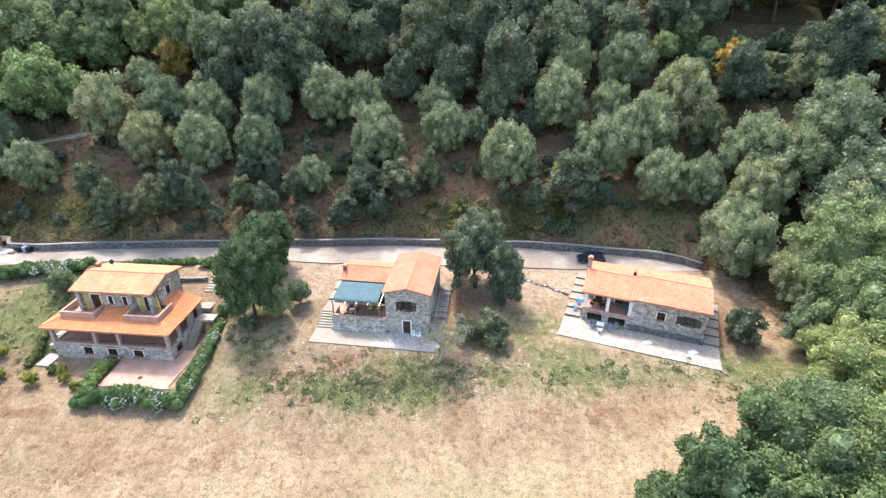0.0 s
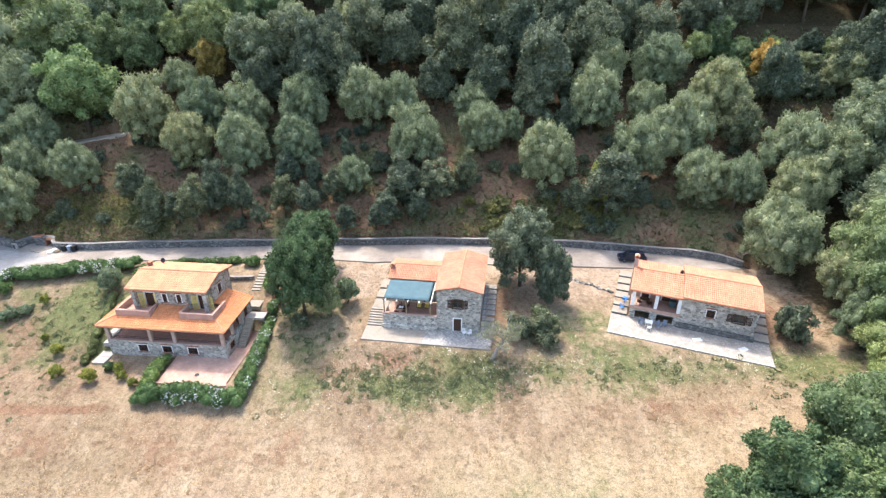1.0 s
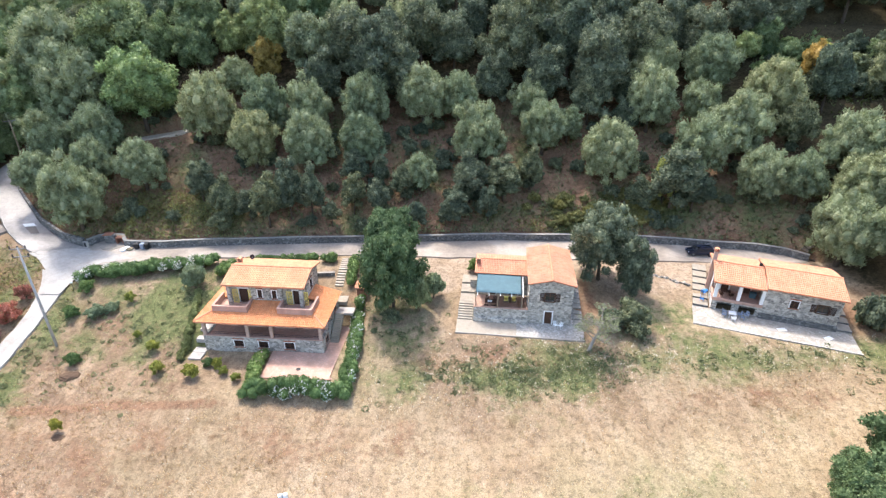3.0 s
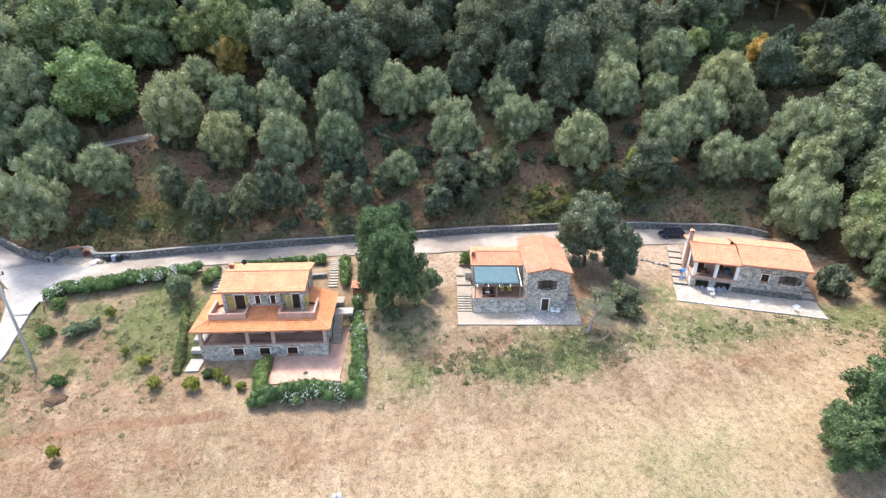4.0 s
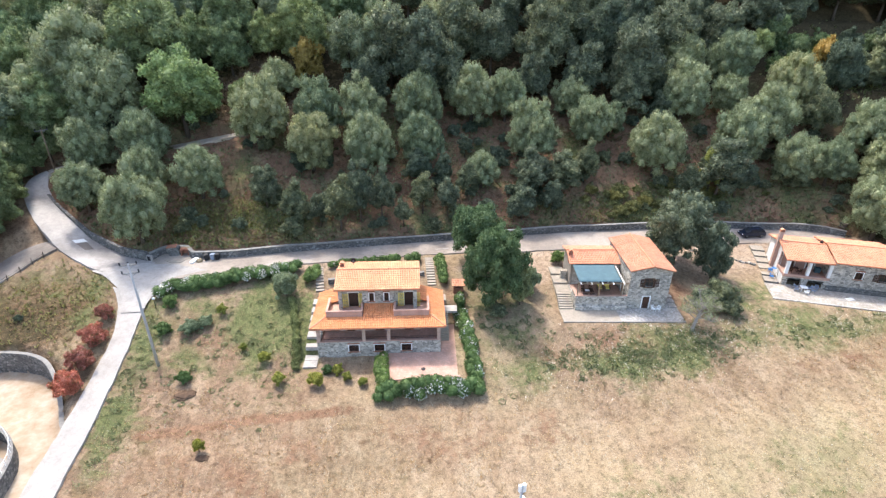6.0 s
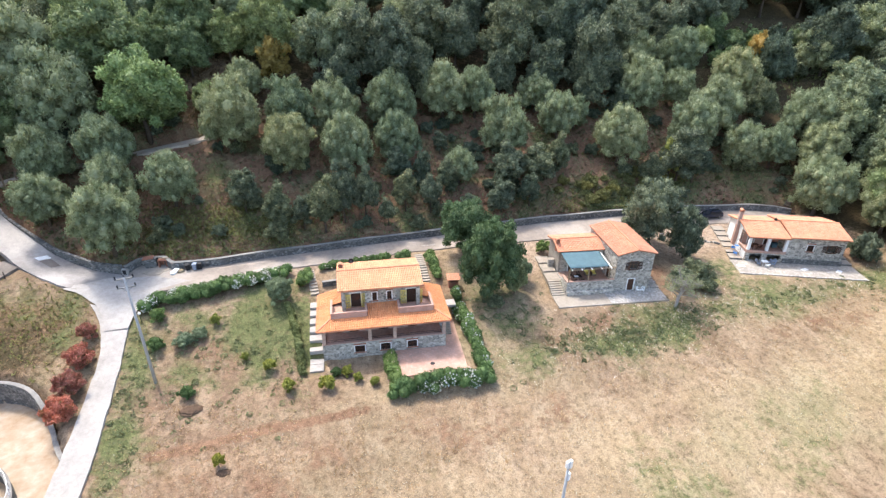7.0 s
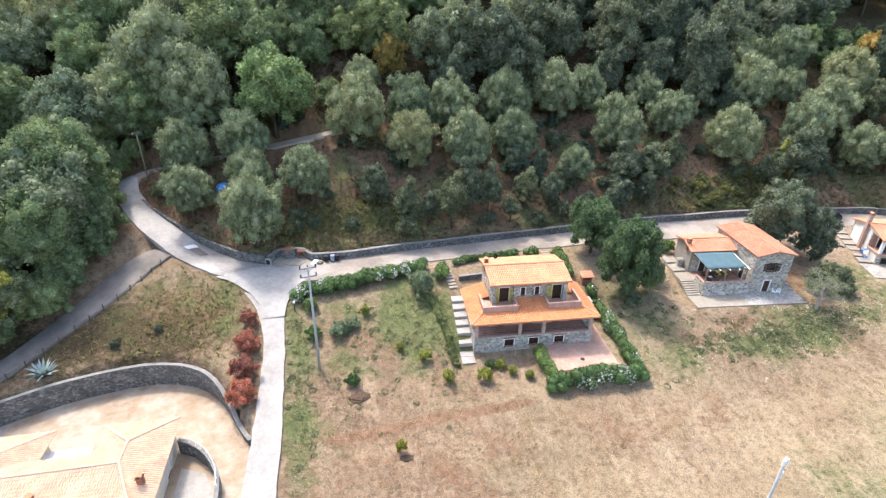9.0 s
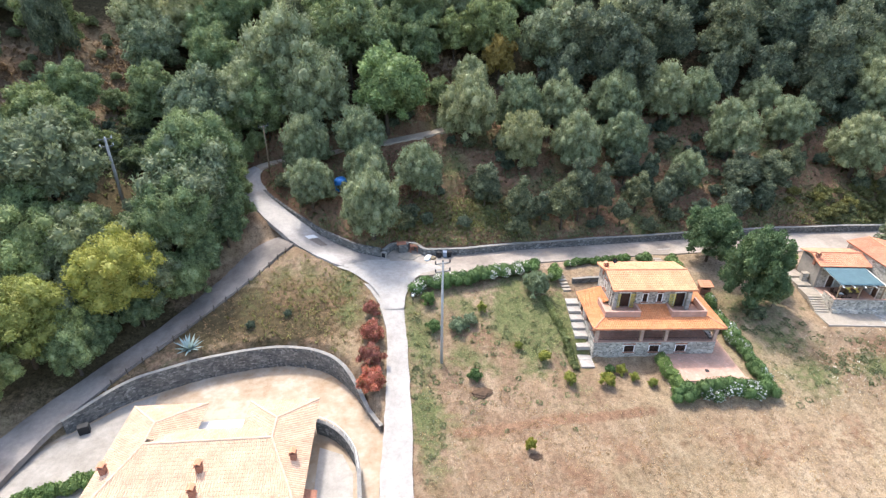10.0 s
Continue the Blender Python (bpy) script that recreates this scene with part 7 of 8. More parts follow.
    window(h, at_wall(19.5, 5.0, 0.9, 90), 1.0, 1.3, "closed")
    shade = new("side_awning")
    shade.parent = h
    deck("cloth", ((19.5, 2.4, 2.7), (21.3, 2.4, 2.25), (21.3, 4.4, 2.25), (19.5, 4.4, 2.7)), 0.03, M["brick"], shade, "red canvas awning over a side door")
    for v in (2.5, 4.3):
        part("arm", tube(bmesh.new(), ((19.5, v, 1.7), (21.25, v, 2.2)), (0.02, 0.02), 5), M["steel"], shade)
    bend = ((-87.6, 48.9), (-86.4, 48.3), (-85.3, 47.4), (-84.3, 46.2), (-83.6, 45.0), (-83.0, 43.6), (-82.7, 41.5), (-82.6, 38.5), (-82.6, 35.0))
    d = np.r_[0, np.cumsum([math.dist(p, q) for p, q in zip(bend, bend[1:])])]
    pts = [(float(np.interp(t, d, [p[0] for p in bend])), float(np.interp(t, d, [p[1] for p in bend])), YARD_Z - 0.3, YARD_Z + 1.9) for t in np.linspace(0, d[-1], 34)]
    rail = thing("court_railing", Matrix(), "thin white metal railing on the court wall", "railing")
    for x, y, _, top in pts[1:20:2]:
        part("baluster", tube(bmesh.new(), ((x, y, top), (x, y, top + 0.75)), (0.03, 0.03), 6), M["white"], rail)
    part("top_bar", tube(bmesh.new(), [(x, y, top + 0.75) for x, y, _, top in pts[1:21]], [0.03] * 20, 6), M["white"], rail)
    wall_run("wall_court", pts, 0.35, M["dark_stone"], "curved low stone wall of the villa's side court")
    court = thing("paving_court", Matrix(), "white paving beside the villa", "paving", kind="structure")
    part("paving", prism(bmesh.new(), ((-87.8, 30), (-83.4, 30), (-83.4, 42.5), (-84.6, 45.3), (-87.2, 46.6)), YARD_Z - 0.2, YARD_Z + 0.06), M["drive"], court)


house_loggia()
house_awning()
house_porch()
villa()


# ---- poles, fence and things along the roads ----
def utility_pole(x, y, height, label, material="pole", arms=1, girth=0.17, turn=0.0, fuses=False, lean=0.0, glaze="black"):
    root = thing("utility_pole", pose(x, y, gz(x, y), lean, 0, turn), label, "utility pole")
    part("shaft", tube(bmesh.new(), ((0, 0, -0.8), (0, 0, height * 0.5), (0, 0, height)), (girth, girth * 0.8, girth * 0.55), 10), M[material], root, smooth_shade=True)
    for n in range(arms):
        z = height - 0.25 - n * 1.1
        arm = part("crossarm", box(bmesh.new(), -0.95, 0.95, -0.06, 0.06, z - 0.06, z + 0.06), M["steel"], root)
        for u in (-0.88, 0, 0.88):
            bm = bmesh.new()
            for k in range(4):
                tube(bm, ((u, 0, z + 0.08 + k * 0.09), (u, 0, z + 0.14 + k * 0.09)), (0.1, 0.06), 8)
            part("insulator", bm, M[glaze], arm)
        for u in (-0.6, 0.6):
            part("brace", tube(bmesh.new(), ((u, 0.02, z), (0, 0.02, z - 0.6)), (0.025, 0.025), 5), M["steel"], root)
    if fuses:
        for z in (height - 0.35, height - 1.9):
            bm = box(bmesh.new(), 0.06, 0.4, -0.16, 0.16, z - 0.55, z + 0.3, 0.05)
            part("cable_cover", bm, M["white_plastic"], root, "white cable cover on the shaft")
        part("cable_cover", box(bmesh.new(), -0.32, -0.06, -0.13, 0.13, height - 0.7, height + 0.05, 0.04), M["white_plastic"], root)
    return root


utility_pole(-72.07, 56.62, 15.1, "tall grey utility pole in the garden with dark insulators", girth=0.2, turn=8, arms=2)
utility_pole(-33.1, 25.7, 3.9 - gz(-33.1, 25.7), "grey pole in the field with white cable covers", "pole", 0, 0.2, 20, True)
utility_pole(-98.0, 96.2, 9.6, "slim brown wooden pole beside the hill road", "timber", 1, 0.14, 40)
utility_pole(-119.6, 87.3, 10.6, "grey utility pole rising out of the woods", "pole", 2, 0.3, 30, lean=-2, glaze="porcelain")

fence = thing("post_fence", Matrix(), "low fence of dark wooden posts along the lane", "fence")
lane = ROADS["branch_road"]
edge = []
for k in range(3, len(lane) - 12):
    (x0, y0), (x1, y1) = lane[k - 1, :2], lane[k + 1, :2]
    d = math.hypot(x1 - x0, y1 - y0)
    edge.append((lane[k, 0] - (y1 - y0) / d * (lane[k, 3] + 0.35), lane[k, 1] + (x1 - x0) / d * (lane[k, 3] + 0.35)))
posts = [p for p in edge[::2] if 56.5 < p[1] < 81.2]
first = None
for x, y in posts:
    m = pose(x, y, gz(x, y), random.uniform(-4, 4), random.uniform(-4, 4), random.uniform(0, 90))
    if first is None:
        first = part("post", tube(bmesh.new(), ((0, 0, -0.4), (0, 0, 1.0), (0, 0, 1.05)), (0.075, 0.065, 0.03), 7), M["post"], fence)
        first.matrix_basis = m
    else:
        shared("post", first.data, fence, m)
for (x0, y0), (x1, y1) in zip(posts, posts[1:]):
    bm = tube(bmesh.new(), ((x0, y0, gz(x0, y0) + 0.72), ((x0 + x1) / 2, (y0 + y1) / 2, (gz(x0, y0) + gz(x1, y1)) / 2 + 0.66), (x1, y1, gz(x1, y1) + 0.72)), (0.03, 0.03, 0.03), 5)
    part("rope", bm, M["post"], fence)


def car(x, y, z, turn):
    root = thing("car", pose(x, y, z, 0, 0, turn), "dark blue hatchback parked beside the stone wall", "car")
    # side profile, nose towards -x
    low = [(-2.15, 0.32), (-2.2, 0.55), (-2.12, 0.78), (-1.3, 0.95), (1.95, 0.98), (2.12, 0.75), (2.12, 0.32)]
    bm = bmesh.new()
    rings = []
    for s, wide in ((-1, 0.80), (-0.8, 0.88), (0.8, 0.88), (1, 0.80)):
        inset = 0.06 if abs(s) == 1 else 0
        rings.append([bm.verts.new((px * (1 - inset * 0.3), wide * (1 if s > 0 else -1) * (1 if abs(s) == 1 else 0.93), pz + (inset if pz < 0.5 else -inset * 0.4))) for px, pz in low])
    order = [rings[0], rings[1], rings[2], rings[3]]
    for a, b in zip(order, order[1:]):
        for k in range(len(low)):
            j = (k + 1) % len(low)
            bm.faces.new((a[k], a[j], b[j], b[k]))
    bm.faces.new(order[0][::-1]), bm.faces.new(order[-1])
    bmesh.ops.recalc_face_normals(bm, faces=bm.faces[:])
    part("body", bm, M["car"], root)

    def cabin(name, base, top, half0, half1, mat, grow=0.0):
        bm = bmesh.new()
        v = []
        for s in (-1, 1):
            v.append([bm.verts.new((base[0], s * half0, 0.94)), bm.verts.new((top[0], s * half1, 1.45 + grow)), bm.verts.new((top[1], s * half1, 1.45 + grow)), bm.verts.new((base[1], s * half0, 0.97))])
        for k in range(4):
            j = (k + 1) % 4
            bm.faces.new((v[0][k], v[0][j], v[1][j], v[1][k]))
        bm.faces.new(v[0][::-1]), bm.faces.new(v[1])
        bmesh.ops.recalc_face_normals(bm, faces=bm.faces[:])
        return part(name, bm, mat, root)

    cabin("windows", (-1.25, 2.0), (-0.55, 1.55), 0.80, 0.62, M["glass"])
    bm = box(bmesh.new(), -0.62, 1.62, -0.64, 0.64, 1.44, 1.5, 0.03)
    for px0, px1 in ((-1.27, -0.58), (0.42, 0.42), (2.02, 1.58)):
        for s in (-1, 1):
            tube(bm, ((px0, s * 0.81, 0.95), (px1, s * 0.635, 1.46)), (0.045, 0.04), 5)
    part("roof", bm, M["car"], root)
    wheel = None
    for wx in (-1.35, 1.3):
        for s in (-1, 1):
            m = pose(wx, s * 0.76, 0.31, 90)
            if wheel is None:
                wheel = part("wheel", tube(bmesh.new(), ((0, 0, -0.1), (0, 0, -0.07), (0, 0, 0.07), (0, 0, 0.1)), (0.27, 0.31, 0.31, 0.27), 18), M["tyre"], root, "black tyre")
                wheel.matrix_basis = m
                rim = part("rim", tube(bmesh.new(), ((0, 0, -0.112), (0, 0, 0.112)), (0.19, 0.19), 12), M["steel"], wheel, "grey alloy rim")
            else:
                w = shared("wheel", wheel.data, root, m, "black tyre")
                shared("rim", rim.data, w, Matrix(), "grey alloy rim")
    for s in (-1, 1):
        part("headlight", box(bmesh.new(), -2.16, -1.98, s * 0.62 - 0.15, s * 0.62 + 0.15, 0.62, 0.77, 0.03), M["lamp_glass"], root)
        part("tail_light", box(bmesh.new(), 2.02, 2.135, s * 0.66 - 0.1, s * 0.66 + 0.1, 0.68, 0.92, 0.02), M["red_glass"], root)
        part("mirror", box(bmesh.new(), -0.95, -0.78, s * 0.93 - 0.09, s * 0.93 + 0.09, 0.93, 1.07, 0.02), M["car"], root)


car(23.9, 73.1, 0.06, -4)


def plastic_chair(x, y, z, turn, material, label):
    root = thing("chair", pose(x, y, z, 0, 0, turn), label, "chair", "plastic chairs")
    part("seat", box(bmesh.new(), -0.25, 0.25, -0.24, 0.24, 0.40, 0.44, 0.012), M[material], root)
    bm = bmesh.new()
    for k in range(4):
        box(bm, -0.23 + k * 0.125, -0.15 + k * 0.125, 0.0, 0.03, 0.44, 0.86)
    box(bm, -0.25, 0.25, 0.0, 0.035, 0.84, 0.9)
    bmesh.ops.rotate(bm, matrix=Matrix.Rotation(radians(-10), 3, "X"), verts=bm.verts, cent=(0, 0, 0.44))
    bmesh.ops.translate(bm, vec=(0, 0.22, 0), verts=bm.verts)
    part("backrest", bm, M[material], root)
    for sx in (-1, 1):
        for sy in (-1, 1):
            part("leg", tube(bmesh.new(), ((sx * 0.25, sy * 0.25, 0), (sx * 0.21, sy * 0.2, 0.41)), (0.02, 0.022), 6), M[material], root)
        bm = bmesh.new()
        box(bm, sx * 0.27 - 0.03, sx * 0.27 + 0.03, -0.22, 0.26, 0.62, 0.65, 0.01)
        box(bm, sx * 0.27 - 0.02, sx * 0.27 + 0.02, -0.2, -0.16, 0.42, 0.62)
        part("armrest", bm, M[material], root)
    return root


def table_thing(x, y, z, turn, w, d, material, label, h=0.73):
    root = thing("table", pose(x, y, z, 0, 0, turn), label, "table")
    part("tabletop", box(bmesh.new(), -w / 2, w / 2, -d / 2, d / 2, h - 0.035, h, 0.012), M[material], root)
    for sx in (-1, 1):
        for sy in (-1, 1):
            part("leg", tube(bmesh.new(), ((sx * (w / 2 - 0.1), sy * (d / 2 - 0.1), 0), (sx * (w / 2 - 0.12), sy * (d / 2 - 0.12), h - 0.03)), (0.03, 0.03), 6), M[material], root)
    return root


def on(origin, u, v):
    p = origin @ Vector((u, v, 0))
    return p.x, p.y


TERRACE = pose(-15.0, 58.4, -2.12, 0, 0, -8.3)
PORCH = pose(18.7, 59.0, -1.4, 0, 0, -22.7)
plastic_chair(*on(TERRACE, 11.35, -0.75), -2.12, 20, "white_plastic", "white plastic chair beside the front door")
plastic_chair(*on(TERRACE, 12.0, -0.85), -2.12, -50, "white_plastic", "white plastic chair on the cobbled terrace")
table_thing(*on(TERRACE, 2.3, 2.0), -0.97, -8, 1.6, 0.9, "brown", "dark wooden table under the awning")
for u, v, a in ((1.7, 1.1, 180), (2.8, 1.1, 190), (1.8, 2.9, 0), (2.9, 2.9, -10)):
    plastic_chair(*on(TERRACE, u, v), -0.97, a - 8, "brown", "dark brown garden chair at the terrace table")
basin = thing("tray", pose(*on(TERRACE, 2.2, 1.9), -0.24, 0, 0, -8), "white tray lying on the terrace table", "tray")
bm = box(bmesh.new(), -0.32, 0.32, -0.22, 0.22, 0.0, 0.03, 0.01)
box(bm, -0.32, 0.32, -0.22, -0.19, 0.03, 0.09)
box(bm, -0.32, 0.32, 0.19, 0.22, 0.03, 0.09)
part("tray_body", bm, M["white_plastic"], basin)


def armchair(x, y, z, turn, material, label):
    root = thing("armchair", pose(x, y, z, 0, 0, turn), label, "armchair", "yellow armchairs")
    part("base", box(bmesh.new(), -0.4, 0.4, -0.38, 0.38, 0.05, 0.3, 0.03), M["timber"], root)
    part("cushion", box(bmesh.new(), -0.3, 0.3, -0.36, 0.26, 0.3, 0.47, 0.05), M[material], root)
    part("backrest", box(bmesh.new(), -0.36, 0.36, -0.08, 0.08, 0.0, 0.6, 0.05, pose(0, 0.3, 0.3, -12)), M[material], root)
    for s in (-1, 1):
        part("armrest", box(bmesh.new(), s * 0.36 - 0.06, s * 0.36 + 0.06, -0.38, 0.34, 0.3, 0.62, 0.03), M["timber"], root)


for u in (4.5, 5.6):
    armchair(*on(TERRACE, u, 3.3), -0.97, -8, "yellow", "yellow cushioned armchair under the awning")
grill = thing("barbecue", pose(*on(TERRACE, -0.4, 6.6), gz(*on(TERRACE, -0.4, 6.6)) + 0.0, 0, 0, -8), "pale stone barbecue against the side wall", "barbecue")
part("base", box(bmesh.new(), -0.45, 0.45, -0.35, 0.35, -0.3, 1.75, 0.02), M["stone"], grill)
part("worktop", box(bmesh.new(), -0.5, 0.5, -0.4, 0.4, 1.75, 1.83, 0.02), M["slab"], grill)

table_thing(*on(PORCH, 3.0, -1.0), -1.4, -22, 0.95, 0.95, "white_plastic", "white plastic garden table on the terrace")
for u, v, a in ((2.0, -1.3, 70), (2.1, -0.5, 110), (4.0, -0.6, -70), (4.3, -1.2, -110), (3.1, -2.0, 180), (4.9, -0.4, -30)):
    plastic_chair(*on(PORCH, u, v), -1.4, a - 22, "grey_plastic" if u != 3.1 else "white_plastic", "grey-blue plastic chair near the white table" if u != 3.1 else "white plastic chair near the white table")
for u, v, z, a in ((-0.75, 1.6, 0.235, 60), (-0.55, 3.2, 0.47, 120)):
    plastic_chair(*on(PORCH, u, v), -1.4 + z, a, "blue", "bright blue plastic chair on the stepped path")
airer = thing("clothes_airer", pose(*on(PORCH, -0.3, 2.4), -1.4 + 0.47, 0, 0, -22), "metal clothes airer with a blue cloth", "clothes airer")
bm = bmesh.new()
for s in (-1, 1):
    for d in (-1, 1):
        tube(bm, ((s * 0.5, d * 0.45, 0), (s * 0.5, -d * 0.2, 1.25)), (0.015, 0.015), 5)
for k in range(6):
    tube(bm, ((-0.55, -0.3 + k * 0.12, 1.25), (0.55, -0.3 + k * 0.12, 1.25)), (0.01, 0.01), 5)
part("airer_frame", bm, M["steel"], airer)
part("cloth", box(bmesh.new(), -0.5, 0.1, -0.32, 0.25, 1.265, 1.285, 0.005), M["blue"], airer, "blue cloth hung over the bars")
bin_ = thing("storage_box", pose(*on(PORCH, 5.6, 2.6), 0.3, 0, 0, -22), "teal plastic storage box on the porch", "box")
part("body", box(bmesh.new(), -0.4, 0.4, -0.3, 0.3, 0, 0.75, 0.03), M["canvas"], bin_)
part("lid", box(bmesh.new(), -0.43, 0.43, -0.33, 0.33, 0.75, 0.82, 0.02), M["canvas"], bin_)
table_thing(*on(PORCH, 2.0, 1.9), 0.3, -22, 1.3, 0.8, "brown", "dark wooden table on the porch")
for u, v, a in ((1.4, 1.3, 160), (2.7, 1.4, 200), (2.0, 2.7, 0)):
    plastic_chair(*on(PORCH, u, v), 0.3, a - 22, "brown", "dark brown chair on the porch")

# corner by the road wall
store = thing("brick_store", pose(-75.4, 79.7, 0.03), "small rough brick store with a terracotta top", "store")
part("base", box(bmesh.new(), -0.8, 0.8, -0.45, 0.45, -0.2, 1.5, 0.03), M["dark_stone"], store)
part("top", box(bmesh.new(), -0.95, 0.6, -0.55, 0.55, 1.5, 1.66, 0.03, pose(0, 0, 0, 0, -4)), M["brick"], store, "reddish slab top")
bay = thing("brick_store", pose(-73.7, 79.5, 0.03), "low brick bin against the stone wall", "store")
bm = box(bmesh.new(), -0.6, -0.45, -0.5, 0.5, -0.2, 1.1)
box(bm, 0.45, 0.6, -0.5, 0.5, -0.2, 1.1)
box(bm, -0.45, 0.45, 0.35, 0.5, -0.2, 1.1)
part("brickwork", bm, M["brick"], bay)
part("top", box(bmesh.new(), -0.65, 0.65, -0.55, 0.55, 1.1, 1.2, 0.02), M["brick"], bay)
plank = thing("timber_plank", pose(-72.9, 79.4, 1.35, 0, 12, 12), "long pale plank lying on the wall", "plank")
part("board", box(bmesh.new(), -1.3, 1.3, -0.12, 0.12, -0.04, 0.04, 0.01), M["timber"], plank)
hatch = thing("meter_box", pose(-78.6, 77.95, 0.0, 0, 0, -24), "white-framed meter box in the stone wall", "meter box")
bm = bmesh.new()
for a, b, c, d in ((-0.42, -0.3, 0.1, 1.1), (0.3, 0.42, 0.1, 1.1)):
    box(bm, a, b, -0.33, 0.1, c, d)
box(bm, -0.3, 0.3, -0.33, 0.1, 0.98, 1.1)
box(bm, -0.3, 0.3, -0.33, 0.1, 0.1, 0.22)
part("frame", bm, M["drive"], hatch)
part("door", box(bmesh.new(), -0.3, 0.3, -0.29, 0.05, 0.22, 0.98), M["black"], hatch, "dark recessed door")
for n, (x, y, s, mat, label) in enumerate(((-71.5, 76.9, 0.55, "white", "full white sack by the wall"), (-70.9, 76.6, 0.5, "lime", "yellowish sack by the wall"), (-71.9, 76.3, 0.45, "white", "slumped white sack by the wall"))):
    sack = thing("sack", pose(x, y, 0.05, 0, 0, n * 50), label, "sack")
    bm = bmesh.new()
    bmesh.ops.create_icosphere(bm, subdivisions=3, radius=s)
    for v in bm.verts:
        v.co.z = v.co.z * 0.6 + s * 0.45
        v.co += v.co.normalized() * 0.08 * noise.noise(v.co * 4)
        v.co.z = max(v.co.z, 0)
    part("bag", bm, M["dry"] if mat == "lime" else M[mat], sack, smooth_shade=True)
for x, mat, label in ((-69.9, "black", "black rubbish bin beside the wall"), (-68.9, "grey_plastic", "grey-blue rubbish bin beside the wall"), (-68.2, "black", "black rubbish bin with a closed lid")):
    b = thing("wheelie_bin", pose(x, 77.0, 0.05, 0, 0, random.uniform(-15, 15)), label, "bin", "bins by the wall")
    bm = bmesh.new()
    prism(bm, ((-0.26, -0.3), (0.26, -0.3), (0.26, 0.3), (-0.26, 0.3)), 0.1, 0.98)
    for v in bm.verts:
        if v.co.z > 0.5:
            v.co.x *= 1.2
            v.co.y *= 1.2
    part("body", bm, M[mat], b)
    part("lid", box(bmesh.new(), -0.34, 0.34, -0.4, 0.38, 0.98, 1.06, 0.03), M[mat], b)
    for s in (-1, 1):
        part("wheel", tube(bmesh.new(), ((s * 0.22, 0.33, 0.1), (s * 0.28, 0.33, 0.1)), (0.1, 0.1), 10), M["tyre"], b)


def on_road(x, y):
    """The height of the hill road's face."""
    line = ROADS["left_road"]
    k = int(np.argmin(np.hypot(line[:, 0] - x, line[:, 1] - y)))
    d = line[k + 1, :3] - line[k - 1, :3]
    along = ((x - line[k, 0]) * d[0] + (y - line[k, 1]) * d[1]) / (d[0] ** 2 + d[1] ** 2)
    return line[k, 2] + along * d[2] + 0.02


slab = thing("concrete_cover", Matrix(), "white concrete cover in the road", "cover", kind="structure")
part("plate", prism(bmesh.new(), ((-91.3, 82.2), (-90.6, 81.6), (-89.2, 82.3), (-89.9, 82.9)), lambda x, y: on_road(x, y) - 0.2, lambda x, y: on_road(x, y) + 0.03), M["white"], slab)
patch = thing("road_patch", Matrix(), "dark repaired patch in the road", "road patch", kind="structure")
part("patch_face", prism(bmesh.new(), ((-90.5, 81.45), (-88.6, 79.9), (-87.6, 80.4), (-89.2, 82.1)), lambda x, y: on_road(x, y) - 0.2, lambda x, y: on_road(x, y) + 0.015), M["dark_road"], patch)
spill = thing("cement_spill", Matrix(), "pale spill of dried cement beside the road wall", "spill", kind="structure")
part("spill_face", prism(bmesh.new(), [(-74.6 + 1.7 * math.cos(a) * (1 + 0.25 * math.sin(3 * a)), 77.6 + 0.95 * math.sin(a) * (1 + 0.2 * math.cos(5 * a))) for a in np.linspace(0, 6.28, 22)[:-1]], -0.1, 0.15), M["slab"], spill)
# sunlit gap between tree shadows, laid on the road as a pale sheet
sunlit_spot = thing("road_patch", Matrix(), "white patch of painted sunlight in the road", "road patch", kind="structure")
part("patch_face", prism(bmesh.new(), [(-31.9 + 1.9 * math.cos(a) * (1 + 0.2 * math.sin(3 * a)), 76.2 + 0.7 * math.sin(a)) for a in np.linspace(0, 6.28, 20)[:-1]], -0.1, 0.082), M["drive"], sunlit_spot)
for x, y, a in ((40.3, 71.3, 30), (41.2, 70.6, 60), (40.9, 71.6, 5)):
    b = thing("timber_pallet", pose(x, y, gz(x, y) + 0.3, 12, -14, a), "dark weathered pallet leaning by the wall's end", "pallet", "pallets")
    for k in range(5):
        part("board", box(bmesh.new(), -0.6, 0.6, -0.5 + k * 0.22, -0.36 + k * 0.22, 0.1, 0.13), M["post"], b)
    for k in range(3):
        part("bearer", box(bmesh.new(), -0.6 + k * 0.55, -0.5 + k * 0.55, -0.5, 0.52, 0.0, 0.1), M["post"], b)

# back of the loggia house: steps to the road, yard wall, little oven
def ground_steps(name, x0, y0, x1, y1, count, width, label):
    s = thing(name, Matrix(), label, "stairs", kind="structure")
    a = math.degrees(math.atan2(y1 - y0, x1 - x0)) - 90
    run = math.hypot(x1 - x0, y1 - y0) / count
    first = None
    for k in range(count):
        t = (k + 0.5) / count
        x, y = x0 + (x1 - x0) * t, y0 + (y1 - y0) * t
        m = pose(x, y, gz(x, y) + 0.14, 0, 0, a)
        if first is None:
            first = part("step", box(bmesh.new(), -width / 2, width / 2, -run * 0.42, run * 0.42, -0.5, 0, 0.015), M["slab"], s)
            first.matrix_basis = m
        else:
            shared("step", first.data, s, m)


